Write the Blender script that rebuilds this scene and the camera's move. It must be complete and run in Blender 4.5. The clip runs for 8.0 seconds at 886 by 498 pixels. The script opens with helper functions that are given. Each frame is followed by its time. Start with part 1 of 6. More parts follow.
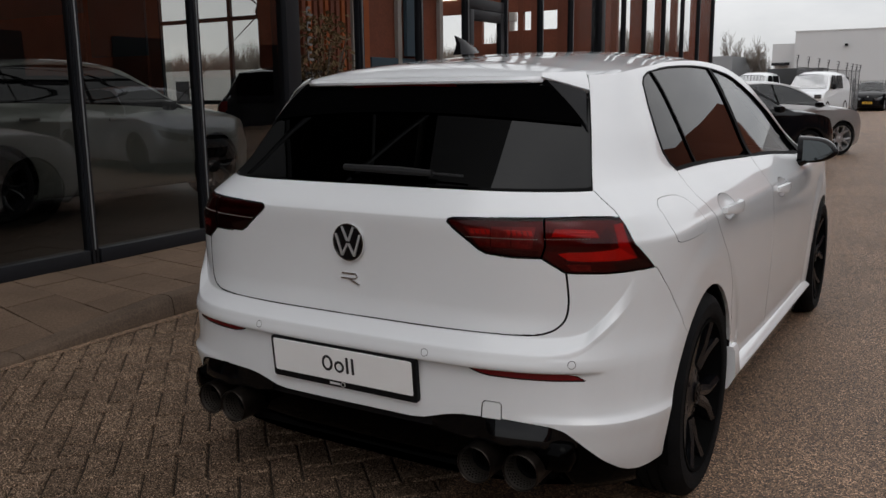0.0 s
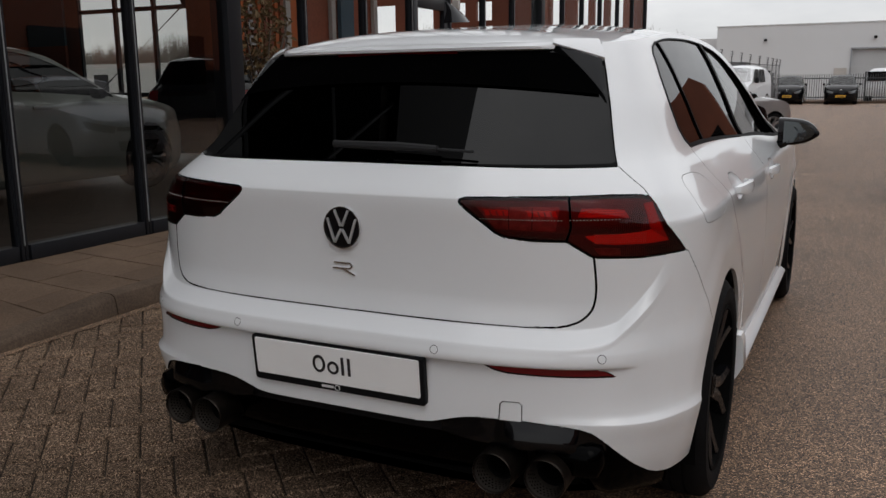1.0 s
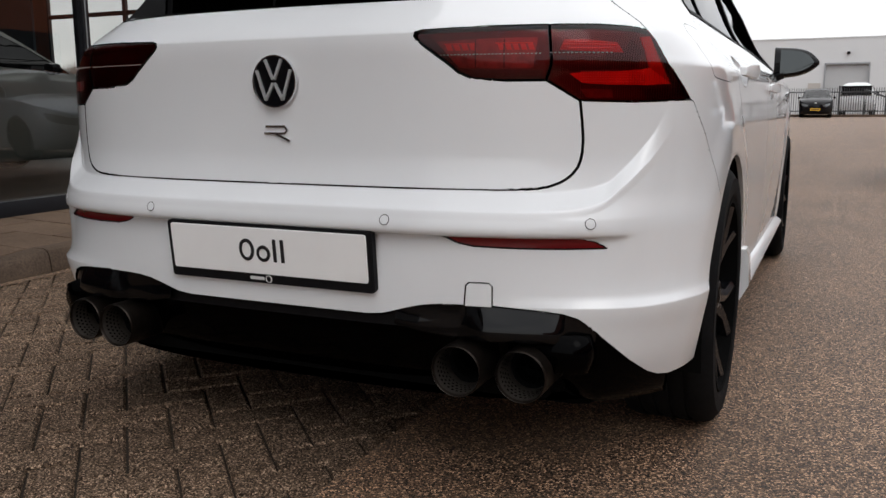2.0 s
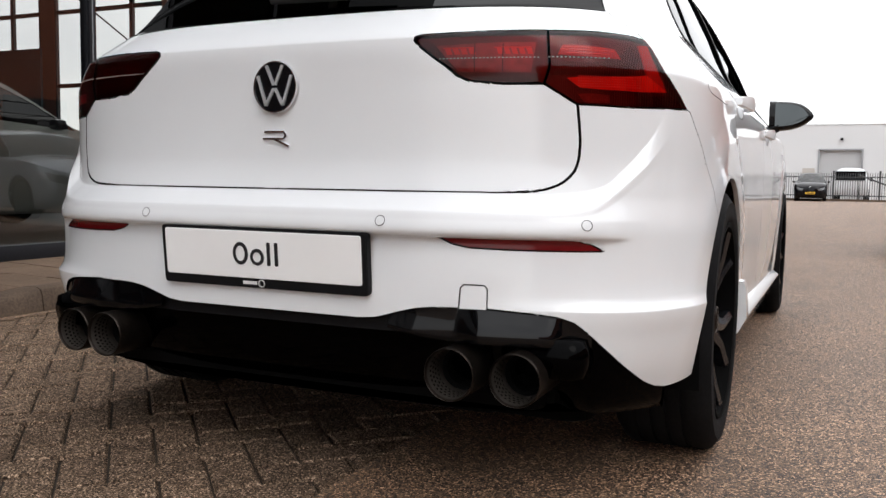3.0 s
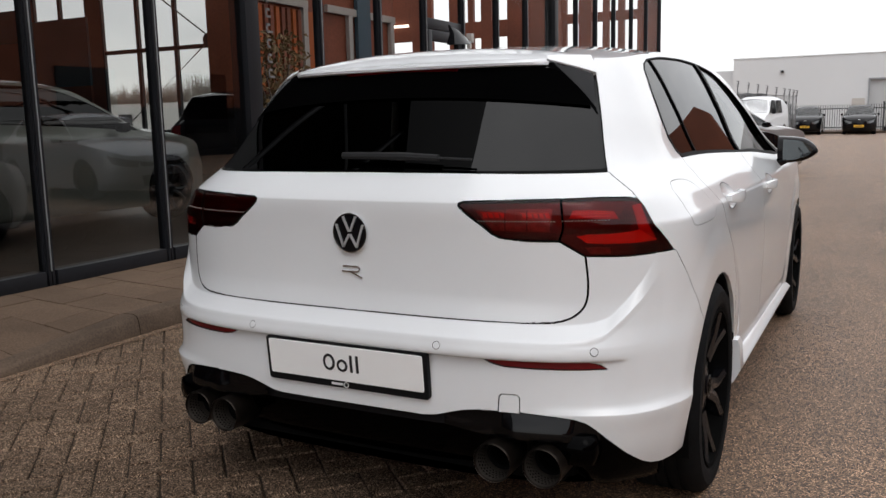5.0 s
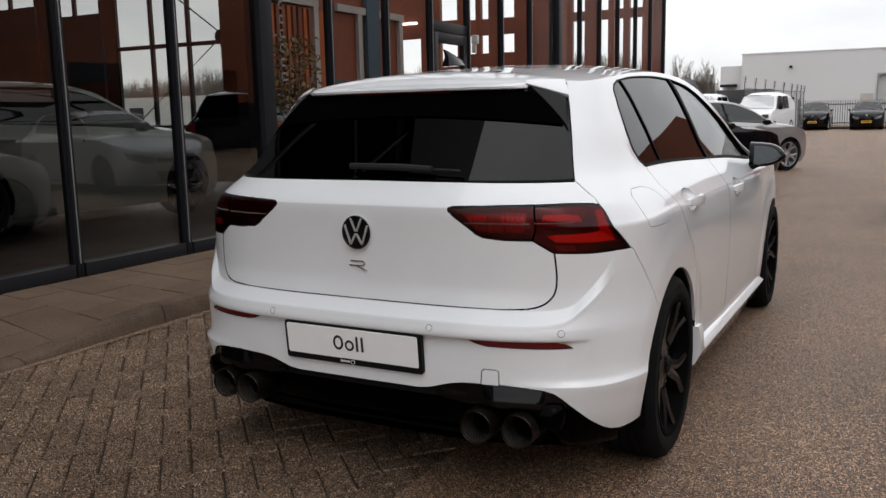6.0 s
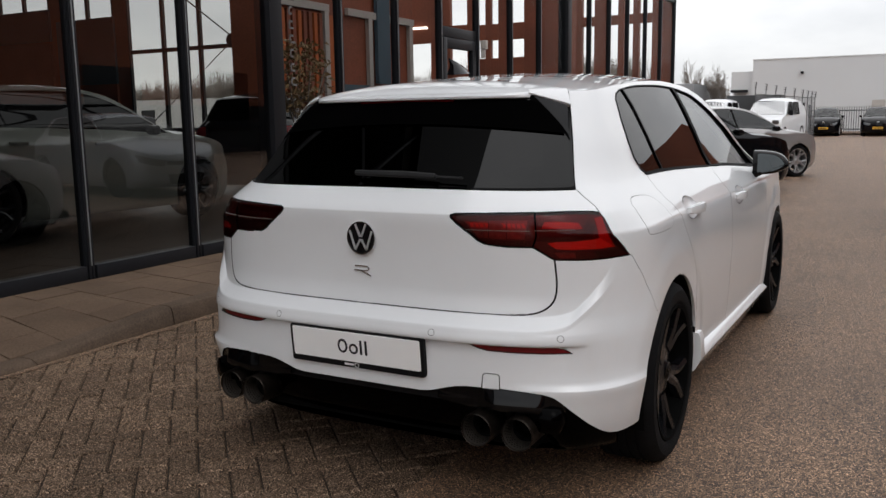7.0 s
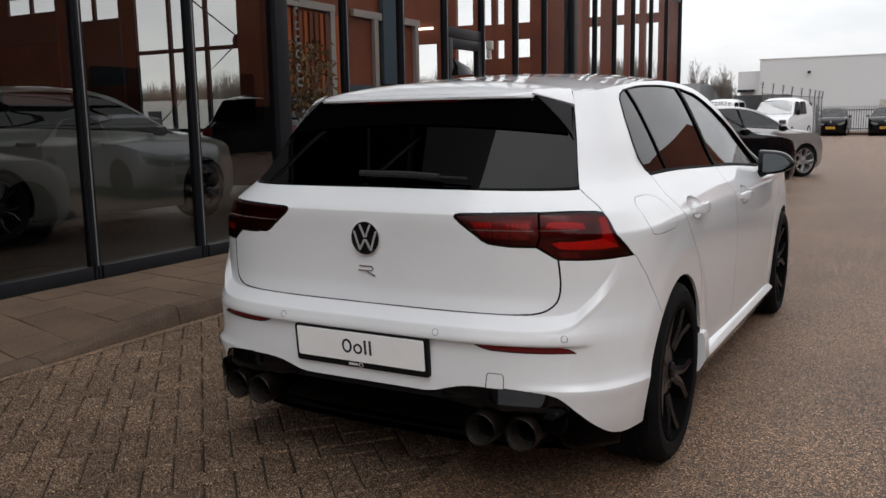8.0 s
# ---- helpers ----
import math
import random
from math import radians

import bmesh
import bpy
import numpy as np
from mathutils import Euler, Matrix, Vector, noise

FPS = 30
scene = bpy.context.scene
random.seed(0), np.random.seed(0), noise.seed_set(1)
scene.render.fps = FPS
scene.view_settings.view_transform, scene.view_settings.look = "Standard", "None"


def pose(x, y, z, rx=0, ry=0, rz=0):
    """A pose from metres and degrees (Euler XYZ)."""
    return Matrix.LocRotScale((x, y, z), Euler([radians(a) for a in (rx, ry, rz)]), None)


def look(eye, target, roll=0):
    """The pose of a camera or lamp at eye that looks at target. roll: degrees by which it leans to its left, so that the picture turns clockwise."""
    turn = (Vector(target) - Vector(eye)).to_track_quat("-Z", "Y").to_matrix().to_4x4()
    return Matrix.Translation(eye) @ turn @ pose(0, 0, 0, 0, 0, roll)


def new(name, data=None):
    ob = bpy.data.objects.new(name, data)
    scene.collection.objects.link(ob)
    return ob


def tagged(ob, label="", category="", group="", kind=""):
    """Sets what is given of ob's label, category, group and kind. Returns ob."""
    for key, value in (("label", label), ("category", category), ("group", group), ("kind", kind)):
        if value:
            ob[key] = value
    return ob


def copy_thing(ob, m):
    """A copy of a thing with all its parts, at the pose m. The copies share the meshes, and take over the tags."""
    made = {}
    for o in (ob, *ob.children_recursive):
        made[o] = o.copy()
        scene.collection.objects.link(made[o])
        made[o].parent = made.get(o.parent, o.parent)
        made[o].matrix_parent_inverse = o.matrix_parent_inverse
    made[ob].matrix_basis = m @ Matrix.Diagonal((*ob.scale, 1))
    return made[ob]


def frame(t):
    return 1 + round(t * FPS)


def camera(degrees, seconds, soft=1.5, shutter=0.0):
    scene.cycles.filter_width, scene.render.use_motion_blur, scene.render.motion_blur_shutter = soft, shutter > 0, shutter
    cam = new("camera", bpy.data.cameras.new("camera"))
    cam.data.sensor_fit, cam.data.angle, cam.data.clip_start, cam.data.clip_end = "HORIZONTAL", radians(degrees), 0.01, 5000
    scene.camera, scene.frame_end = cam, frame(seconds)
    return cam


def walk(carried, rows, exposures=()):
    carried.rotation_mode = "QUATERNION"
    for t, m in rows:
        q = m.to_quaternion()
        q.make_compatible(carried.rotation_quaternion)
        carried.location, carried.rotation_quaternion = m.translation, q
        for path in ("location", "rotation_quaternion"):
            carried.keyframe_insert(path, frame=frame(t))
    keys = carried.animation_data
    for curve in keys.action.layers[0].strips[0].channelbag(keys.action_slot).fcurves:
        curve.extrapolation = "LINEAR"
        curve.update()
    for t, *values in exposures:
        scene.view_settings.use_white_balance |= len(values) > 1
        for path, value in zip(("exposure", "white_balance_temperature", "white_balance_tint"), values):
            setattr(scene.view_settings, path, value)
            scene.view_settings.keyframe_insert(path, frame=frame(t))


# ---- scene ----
cam = camera(55.5, 8.0)
PATH = [
    (0, (1.498, -1.915, 1.31), (0.489, -0.228, 0.94), -0.7),
    (0.5, (1.355, -1.929, 1.283), (0.446, -0.187, 0.912), -0.5),
    (1, (1.197, -1.803, 1.24), (0.336, -0.039, 0.856), -0.6),
    (1.5, (1.158, -1.617, 1.06), (0.323, 0.16, 0.678), -0.9),
    (1.7, (1.119, -1.53, 0.956), (0.292, 0.251, 0.576), -0.8),
    (2.8, (1.091, -1.476, 0.667), (0.28, 0.345, 0.503), 1.0),
    (3, (1.108, -1.5, 0.67), (0.286, 0.317, 0.513), 0.9),
    (3.5, (1.075, -1.448, 0.729), (0.221, 0.354, 0.577), 1.0),
    (4, (1.105, -1.494, 0.909), (0.246, 0.292, 0.642), -0.8),
    (4.5, (1.2, -1.683, 1.126), (0.306, 0.081, 0.828), -1.1),
    (4.7, (1.235, -1.772, 1.153), (0.334, -0.011, 0.856), -1.2),
    (5.8, (1.51, -2.216, 1.237), (0.586, -0.471, 0.918), -1.2),
    (6, (1.536, -2.242, 1.25), (0.609, -0.498, 0.934), -1.2),
    (6.5, (1.568, -2.276, 1.27), (0.629, -0.538, 0.958), -1.0),
    (7, (1.579, -2.277, 1.265), (0.632, -0.542, 0.958), -0.9),
    (7.5, (1.578, -2.278, 1.264), (0.628, -0.545, 0.956), -0.8),
    (8, (1.588, -2.278, 1.265), (0.628, -0.55, 0.959), -1.0),
]
EXPOSURE = [(0.0, -0.12), (1.0, -0.12), (1.5, -0.02), (1.7, 0.12), (2.8, 0.94), (3.5, 0.92), (4.0, 0.87), (4.5, 0.63), (4.7, 0.56), (5.8, 0.34), (6.5, 0.20), (8.0, 0.22)]
walk(cam, [(t, look(eye, target, roll)) for t, eye, target, roll in PATH], EXPOSURE)

# ---- sky and sun: a bright overcast day ----
world = bpy.data.worlds.new("overcast_sky")
scene.world = world
world.use_nodes = True
wn = world.node_tree
wn.nodes.clear()
w_out = wn.nodes.new("ShaderNodeOutputWorld")
w_bg = wn.nodes.new("ShaderNodeBackground")
w_sky = wn.nodes.new("ShaderNodeTexSky")
w_sky.sky_type = "NISHITA"
w_sky.sun_disc = False
w_sky.sun_elevation = radians(45)
w_sky.sun_rotation = radians(138)
w_geo = wn.nodes.new("ShaderNodeTexCoord")
w_map = wn.nodes.new("ShaderNodeMapping")
w_map.inputs["Scale"].default_value = (1.0, 1.0, 2.6)
w_noise = wn.nodes.new("ShaderNodeTexNoise")
w_noise.inputs["Scale"].default_value = 2.3
w_noise.inputs["Detail"].default_value = 6.0
w_noise.inputs["Roughness"].default_value = 0.55
w_ramp = wn.nodes.new("ShaderNodeValToRGB")
w_ramp.color_ramp.elements[0].position = 0.33
w_ramp.color_ramp.elements[0].color = (6.45, 6.5, 6.75, 1)
w_ramp.color_ramp.elements[1].position = 0.66
w_ramp.color_ramp.elements[1].color = (9.65, 9.58, 9.6, 1)
w_mix = wn.nodes.new("ShaderNodeMix")
w_mix.data_type = "RGBA"
w_mix.inputs["Factor"].default_value = 0.9
wn.links.new(w_geo.outputs["Generated"], w_map.inputs["Vector"])
wn.links.new(w_map.outputs["Vector"], w_noise.inputs["Vector"])
wn.links.new(w_noise.outputs["Fac"], w_ramp.inputs["Fac"])
# an overcast sky is brighter towards the zenith
w_sep = wn.nodes.new("ShaderNodeSeparateXYZ")
w_up = wn.nodes.new("ShaderNodeMapRange")
w_up.inputs["To Min"].default_value, w_up.inputs["To Max"].default_value = 0.85, 1.36
w_mul = wn.nodes.new("ShaderNodeMix")
w_mul.data_type, w_mul.blend_type = "RGBA", "MULTIPLY"
w_mul.inputs["Factor"].default_value = 1.0
wn.links.new(w_geo.outputs["Generated"], w_sep.inputs["Vector"])
wn.links.new(w_sep.outputs["Z"], w_up.inputs["Value"])
wn.links.new(w_sky.outputs["Color"], w_mix.inputs["A"])
wn.links.new(w_ramp.outputs["Color"], w_mix.inputs["B"])
wn.links.new(w_mix.outputs["Result"], w_mul.inputs["A"])
wn.links.new(w_up.outputs["Result"], w_mul.inputs["B"])
wn.links.new(w_mul.outputs["Result"], w_bg.inputs["Color"])
w_bg.inputs["Strength"].default_value = 0.124
wn.links.new(w_bg.outputs["Background"], w_out.inputs["Surface"])

sun = new("sun", bpy.data.lights.new("sun", "SUN"))
sun.data.energy = 0.32
sun.data.angle = radians(28)
sun.data.color = (1.0, 0.985, 0.96)
sun.matrix_world = look((4.0, -4.5, 6.0), (0, 0, 0))

# ---- materials ----
def material(name, colour, rough=0.5, metal=0.0, grain=0.0, grain_scale=40.0, stain=0.0, stain_scale=2.0,
             bump=0.0, bump_scale=200.0, coat=0.0, vary=0.0, spec=0.5, rough_vary=0.0):
    """A surface with fine grain, broad stains, relief and a chance difference between alike pieces."""
    m = bpy.data.materials.new(name)
    m.use_nodes = True
    nt = m.node_tree
    b = nt.nodes["Principled BSDF"]
    b.inputs["Roughness"].default_value = rough
    b.inputs["Metallic"].default_value = metal
    b.inputs["Specular IOR Level"].default_value = spec
    b.inputs["Coat Weight"].default_value = coat
    b.inputs["Coat Roughness"].default_value = 0.03
    b.inputs["Base Color"].default_value = (*colour, 1)
    tex = nt.nodes.new("ShaderNodeTexCoord")
    socket = None

    def times(sock, source, lo, hi):
        r = nt.nodes.new("ShaderNodeMapRange")
        r.inputs["From Min"].default_value, r.inputs["From Max"].default_value = 0.3, 0.7
        r.inputs["To Min"].default_value, r.inputs["To Max"].default_value = lo, hi
        nt.links.new(source, r.inputs["Value"])
        mix = nt.nodes.new("ShaderNodeMix")
        mix.data_type, mix.blend_type = "RGBA", "MULTIPLY"
        mix.inputs["Factor"].default_value = 1.0
        if sock is None:
            mix.inputs["A"].default_value = (*colour, 1)
        else:
            nt.links.new(sock, mix.inputs["A"])
        nt.links.new(r.outputs["Result"], mix.inputs["B"])
        return mix.outputs["Result"]

    def noise_at(scale, detail=4.0):
        n = nt.nodes.new("ShaderNodeTexNoise")
        n.inputs["Scale"].default_value = scale
        n.inputs["Detail"].default_value = detail
        nt.links.new(tex.outputs["Object"], n.inputs["Vector"])
        return n.outputs["Fac"]

    if grain:
        socket = times(socket, noise_at(grain_scale), 1 - grain, 1 + grain)
    if stain:
        s = noise_at(stain_scale, 6.0)
        socket = times(socket, s, 1 - stain, 1 + stain * 0.6)
        if rough_vary:
            r = nt.nodes.new("ShaderNodeMapRange")
            r.inputs["To Min"].default_value, r.inputs["To Max"].default_value = rough - rough_vary, rough + rough_vary
            nt.links.new(s, r.inputs["Value"])
            nt.links.new(r.outputs["Result"], b.inputs["Roughness"])
    if vary:
        info = nt.nodes.new("ShaderNodeObjectInfo")
        r = nt.nodes.new("ShaderNodeMapRange")
        r.inputs["To Min"].default_value, r.inputs["To Max"].default_value = 1 - vary, 1 + vary
        nt.links.new(info.outputs["Random"], r.inputs["Value"])
        mix = nt.nodes.new("ShaderNodeMix")
        mix.data_type, mix.blend_type = "RGBA", "MULTIPLY"
        mix.inputs["Factor"].default_value = 1.0
        if socket is None:
            mix.inputs["A"].default_value = (*colour, 1)
        else:
            nt.links.new(socket, mix.inputs["A"])
        nt.links.new(r.outputs["Result"], mix.inputs["B"])
        socket = mix.outputs["Result"]
    if socket is not None:
        nt.links.new(socket, b.inputs["Base Color"])
    if bump:
        bn = nt.nodes.new("ShaderNodeBump")
        bn.inputs["Strength"].default_value = bump
        bn.inputs["Distance"].default_value = 0.01
        nt.links.new(noise_at(bump_scale, 3.0), bn.inputs["Height"])
        nt.links.new(bn.outputs["Normal"], b.inputs["Normal"])
    return m


def glass(name, tint, rough=0.0, ior=1.5):
    """Thin clear or tinted sheet: sees straight through, mirrors at its faces."""
    m = bpy.data.materials.new(name)
    m.use_nodes = True
    nt = m.node_tree
    nt.nodes.clear()
    out = nt.nodes.new("ShaderNodeOutputMaterial")
    clear = nt.nodes.new("ShaderNodeBsdfTransparent")
    clear.inputs["Color"].default_value = (*tint, 1)
    gloss = nt.nodes.new("ShaderNodeBsdfGlossy")
    gloss.inputs["Roughness"].default_value = rough
    mix = nt.nodes.new("ShaderNodeMixShader")
    fres = nt.nodes.new("ShaderNodeFresnel")
    fres.inputs["IOR"].default_value = ior
    nt.links.new(fres.outputs["Fac"], mix.inputs["Fac"])
    nt.links.new(clear.outputs["BSDF"], mix.inputs[1])
    nt.links.new(gloss.outputs["BSDF"], mix.inputs[2])
    nt.links.new(mix.outputs["Shader"], out.inputs["Surface"])
    return m


PAINT = material("white_car_paint", (0.74, 0.755, 0.77), 0.35, coat=1.0, grain=0.012, grain_scale=3.0, stain=0.02, stain_scale=1.5)
GLOSS_BLACK = material("gloss_black_plastic", (0.005, 0.005, 0.006), 0.1, spec=0.2, stain=0.15, stain_scale=9.0)
MATT_BLACK = material("matt_black_plastic", (0.006, 0.006, 0.007), 0.6, spec=0.14, grain=0.2, grain_scale=300.0, bump=0.08, bump_scale=600.0)
# far blacker than plastic: the diffuser's unlit look is put into the colour
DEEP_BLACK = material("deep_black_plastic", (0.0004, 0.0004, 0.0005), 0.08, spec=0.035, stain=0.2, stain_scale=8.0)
RUBBER = material("tyre_rubber", (0.006, 0.006, 0.0066), 0.8, spec=0.1, grain=0.25, grain_scale=120.0, stain=0.3, stain_scale=12.0, bump=0.12, bump_scale=400.0)
RIM = material("black_alloy", (0.006, 0.0062, 0.0075), 0.2, spec=0.45, grain=0.1, grain_scale=60.0, stain=0.15, stain_scale=9.0)
EMBLEM = material("bright_emblem", (0.66, 0.67, 0.69), 0.3, 0.6, stain=0.06, stain_scale=20.0)
CHROME = material("chrome", (0.80, 0.81, 0.83), 0.18, 1.0, stain=0.06, stain_scale=20.0)
TITAN = material("dull_titanium", (0.030, 0.0235, 0.0195), 0.36, 0.85, grain=0.2, grain_scale=90.0, stain=0.3, stain_scale=14.0)
VOID = material("black_shroud", (0.0012, 0.0012, 0.0013), 0.9, spec=0.0, stain=0.2, stain_scale=6.0)
TRIM_BLACK = material("black_window_trim", (0.002, 0.002, 0.0023), 0.45, spec=0.015, stain=0.2, stain_scale=6.0)
PIANO = material("piano_black", (0.0015, 0.0015, 0.0019), 0.05, spec=0.27, stain=0.1, stain_scale=6.0)
LINER = material("perforated_liner", (0.062, 0.053, 0.046), 0.45, 0.6, grain=0.15, grain_scale=90.0)
# near-black: pipe soot, and the deep shade of hollows put into the colour
SOOT_SHADE = material("soot_and_shade", (0.003, 0.003, 0.003), 0.95, spec=0.05, stain=0.3, stain_scale=9.0)
DARK_GLASS = glass("tinted_side_glass", (0.012, 0.012, 0.013), 0.0, 1.5)
REAR_PANE = glass("tinted_rear_glass", (0.002, 0.002, 0.0023), 0.0, 1.44)
FRONT_PANE = glass("clear_front_door_glass", (0.45, 0.49, 0.47), 0.0, 2.9)
CAR_GLASS = glass("green_car_glass", (0.38, 0.42, 0.40), 0.0, 1.7)
WIN_GLASS = glass("facade_glass", (0.62, 0.63, 0.61), 0.0, 2.12)
# facade glass with its mirroring nearly taken out, so the inside shows
LOW_GLASS = glass("low_mirror_facade_glass", (0.88, 0.885, 0.875), 0.0, 1.05)
VAN_GLASS = glass("dark_van_glass", (0.05, 0.055, 0.055), 0.0, 1.7)
BRAKE_LENS = material("dark_red_lens", (0.075, 0.004, 0.005), 0.12, spec=0.2, stain=0.1, stain_scale=14.0)
RED_LENS = material("red_lamp_lens", (0.17, 0.008, 0.010), 0.12, spec=0.3, stain=0.1, stain_scale=14.0)
CABIN = material("dark_cabin_cloth", (0.012, 0.012, 0.013), 0.8, grain=0.2, grain_scale=90.0)
PLATE_WHITE = material("plate_white", (0.86, 0.86, 0.855), 0.4, stain=0.02, stain_scale=9.0)
INK = material("black_ink", (0.01, 0.01, 0.012), 0.5, grain=0.1)
FRAME_STEEL = material("anthracite_frame", (0.011, 0.012, 0.015), 0.42, spec=0.3, grain=0.1, grain_scale=60.0, stain=0.15, stain_scale=1.5)


def aggregate(name, dark, tan, pale, size, vary=0.0, stain=0.25, stain_scale=0.8, spec=0.12, rough=0.75):
    """Washed stone chips of several colours in a brown binder."""
    m = bpy.data.materials.new(name)
    m.use_nodes = True
    nt = m.node_tree
    b = nt.nodes["Principled BSDF"]
    b.inputs["Roughness"].default_value = rough
    b.inputs["Specular IOR Level"].default_value = spec
    geo = nt.nodes.new("ShaderNodeNewGeometry")
    vor = nt.nodes.new("ShaderNodeTexVoronoi")
    vor.inputs["Scale"].default_value = 1 / size
    nt.links.new(geo.outputs["Position"], vor.inputs["Vector"])
    ramp = nt.nodes.new("ShaderNodeValToRGB")
    ramp.color_ramp.interpolation = "CONSTANT"
    ramp.color_ramp.elements[0].position, ramp.color_ramp.elements[0].color = 0.0, (*dark, 1)
    ramp.color_ramp.elements[1].position, ramp.color_ramp.elements[1].color = 0.86, (*pale, 1)
    mid = ramp.color_ramp.elements.new(0.34)
    mid.color = (*tan, 1)
    fair = ramp.color_ramp.elements.new(0.66)
    fair.color = (*[0.72 * a + 0.28 * b for a, b in zip(tan, pale)], 1)
    sep = nt.nodes.new("ShaderNodeSeparateColor")
    nt.links.new(vor.outputs["Color"], sep.inputs["Color"])
    nt.links.new(sep.outputs["Red"], ramp.inputs["Fac"])
    out = ramp.outputs["Color"]
    edge = nt.nodes.new("ShaderNodeMapRange")
    edge.inputs["From Min"].default_value, edge.inputs["From Max"].default_value = 0.25, 0.75
    edge.inputs["To Min"].default_value, edge.inputs["To Max"].default_value = 1.0, 0.55
    nt.links.new(vor.outputs["Distance"], edge.inputs["Value"])
    factors = [edge.outputs["Result"]]
    for scale, amount in ((stain_scale, stain), (stain_scale * 9, stain * 0.35), (45.0, 0.16), (120.0, 0.22)):
        n = nt.nodes.new("ShaderNodeTexNoise")
        n.inputs["Scale"].default_value, n.inputs["Detail"].default_value = scale, 5.0
        nt.links.new(geo.outputs["Position"], n.inputs["Vector"])
        r = nt.nodes.new("ShaderNodeMapRange")
        r.inputs["From Min"].default_value, r.inputs["From Max"].default_value = 0.3, 0.7
        r.inputs["To Min"].default_value, r.inputs["To Max"].default_value = 1 - amount, 1 + amount
        nt.links.new(n.outputs["Fac"], r.inputs["Value"])
        factors.append(r.outputs["Result"])
    if vary:
        info = nt.nodes.new("ShaderNodeObjectInfo")
        r = nt.nodes.new("ShaderNodeMapRange")
        r.inputs["To Min"].default_value, r.inputs["To Max"].default_value = 1 - vary, 1 + vary
        nt.links.new(info.outputs["Random"], r.inputs["Value"])
        factors.append(r.outputs["Result"])
    for f in factors:
        mix = nt.nodes.new("ShaderNodeMix")
        mix.data_type, mix.blend_type = "RGBA", "MULTIPLY"
        mix.inputs["Factor"].default_value = 1.0
        nt.links.new(out, mix.inputs["A"])
        nt.links.new(f, mix.inputs["B"])
        out = mix.outputs["Result"]
    nt.links.new(out, b.inputs["Base Color"])
    bump = nt.nodes.new("ShaderNodeBump")
    bump.inputs["Strength"].default_value, bump.inputs["Distance"].default_value = 0.7, 0.004
    bump.invert = True
    nt.links.new(vor.outputs["Distance"], bump.inputs["Height"])
    nt.links.new(bump.outputs["Normal"], b.inputs["Normal"])
    return m


ASPHALT = aggregate("washed_asphalt", (0.028, 0.0155, 0.0088), (0.152, 0.087, 0.049), (0.74, 0.47, 0.295), 0.0040, stain=0.2, spec=0.5, rough=0.6)
PAVER = aggregate("washed_paver", (0.042, 0.027, 0.017), (0.140, 0.092, 0.060), (0.55, 0.39, 0.275), 0.0036, vary=0.16)
JOINT = material("sandy_joint", (0.032, 0.021, 0.013), 0.9, grain=0.3, grain_scale=200.0, stain=0.3, stain_scale=3.0)
HALL_METAL = material("grey_sheet_cladding", (0.58, 0.585, 0.59), 0.6, stain=0.05, stain_scale=0.15)
RUST = material("rust_brown_panel", (0.235, 0.066, 0.033), 0.6, grain=0.15, grain_scale=20.0, stain=0.25, stain_scale=0.8, vary=0.12)
SLAB = material("paving_slab", (0.118, 0.080, 0.055), 0.85, spec=0.15, grain=0.25, grain_scale=90.0, stain=0.25, stain_scale=2.0, bump=0.3, bump_scale=120.0, vary=0.14)
KERB = material("concrete_kerb", (0.105, 0.074, 0.053), 0.85, spec=0.15, grain=0.25, grain_scale=90.0, stain=0.3, stain_scale=3.0, bump=0.3, bump_scale=120.0, vary=0.1)
SHOW_FLOOR = material("dark_showroom_tiles", (0.010, 0.009, 0.008), 0.4, spec=0.06, stain=0.12, stain_scale=1.2, grain=0.06)
CEILING = material("dark_ceiling", (0.06, 0.055, 0.05), 0.7, stain=0.1, stain_scale=1.0)
WHITE_TRIM = material("white_door_trim", (0.42, 0.39, 0.36), 0.5, stain=0.06, stain_scale=3.0)
SILVER_PAINT = material("silver_car_paint", (0.34, 0.33, 0.325), 0.3, 0.45, coat=1.0, stain=0.04, stain_scale=2.0)
BLUE_SILVER = material("silver_blue_car_paint", (0.31, 0.34, 0.385), 0.28, 0.3, coat=1.0, stain=0.04, stain_scale=2.0)
BLACK_PAINT = material("black_car_paint", (0.004, 0.004, 0.005), 0.15, spec=0.2, stain=0.1, stain_scale=3.0)
PLAIN_RIM = material("silver_alloy", (0.38, 0.38, 0.39), 0.35, 0.7, grain=0.06)
LAMP_GLASS = material("head_lamp", (0.09, 0.095, 0.10), 0.12, 0.3, coat=1.0, stain=0.3, stain_scale=25.0)
PLATE_YELLOW = material("yellow_plate", (0.75, 0.42, 0.03), 0.5, stain=0.05, stain_scale=20.0)
GRAPHITE = material("sage_grey_car_paint", (0.15, 0.157, 0.142), 0.3, 0.3, coat=0.6, stain=0.05, stain_scale=2.0)
BARK = material("bare_bark", (0.19, 0.16, 0.135), 0.9, grain=0.3, grain_scale=30.0)
FENCE_STEEL = material("fence_steel", (0.05, 0.053, 0.055), 0.5, 0.3, grain=0.15)
GALVANISED = material("galvanised_steel", (0.30, 0.31, 0.32), 0.5, 0.6, grain=0.1)
BROWN_CLAD = material("brown_cladding", (0.24, 0.075, 0.038), 0.65, stain=0.2, stain_scale=0.5)
PALE_HALL = material("pale_hall_cladding", (0.46, 0.47, 0.46), 0.7, stain=0.06, stain_scale=0.2)
ROLLER = material("roller_door", (0.45, 0.455, 0.46), 0.55, stain=0.05, stain_scale=0.4)
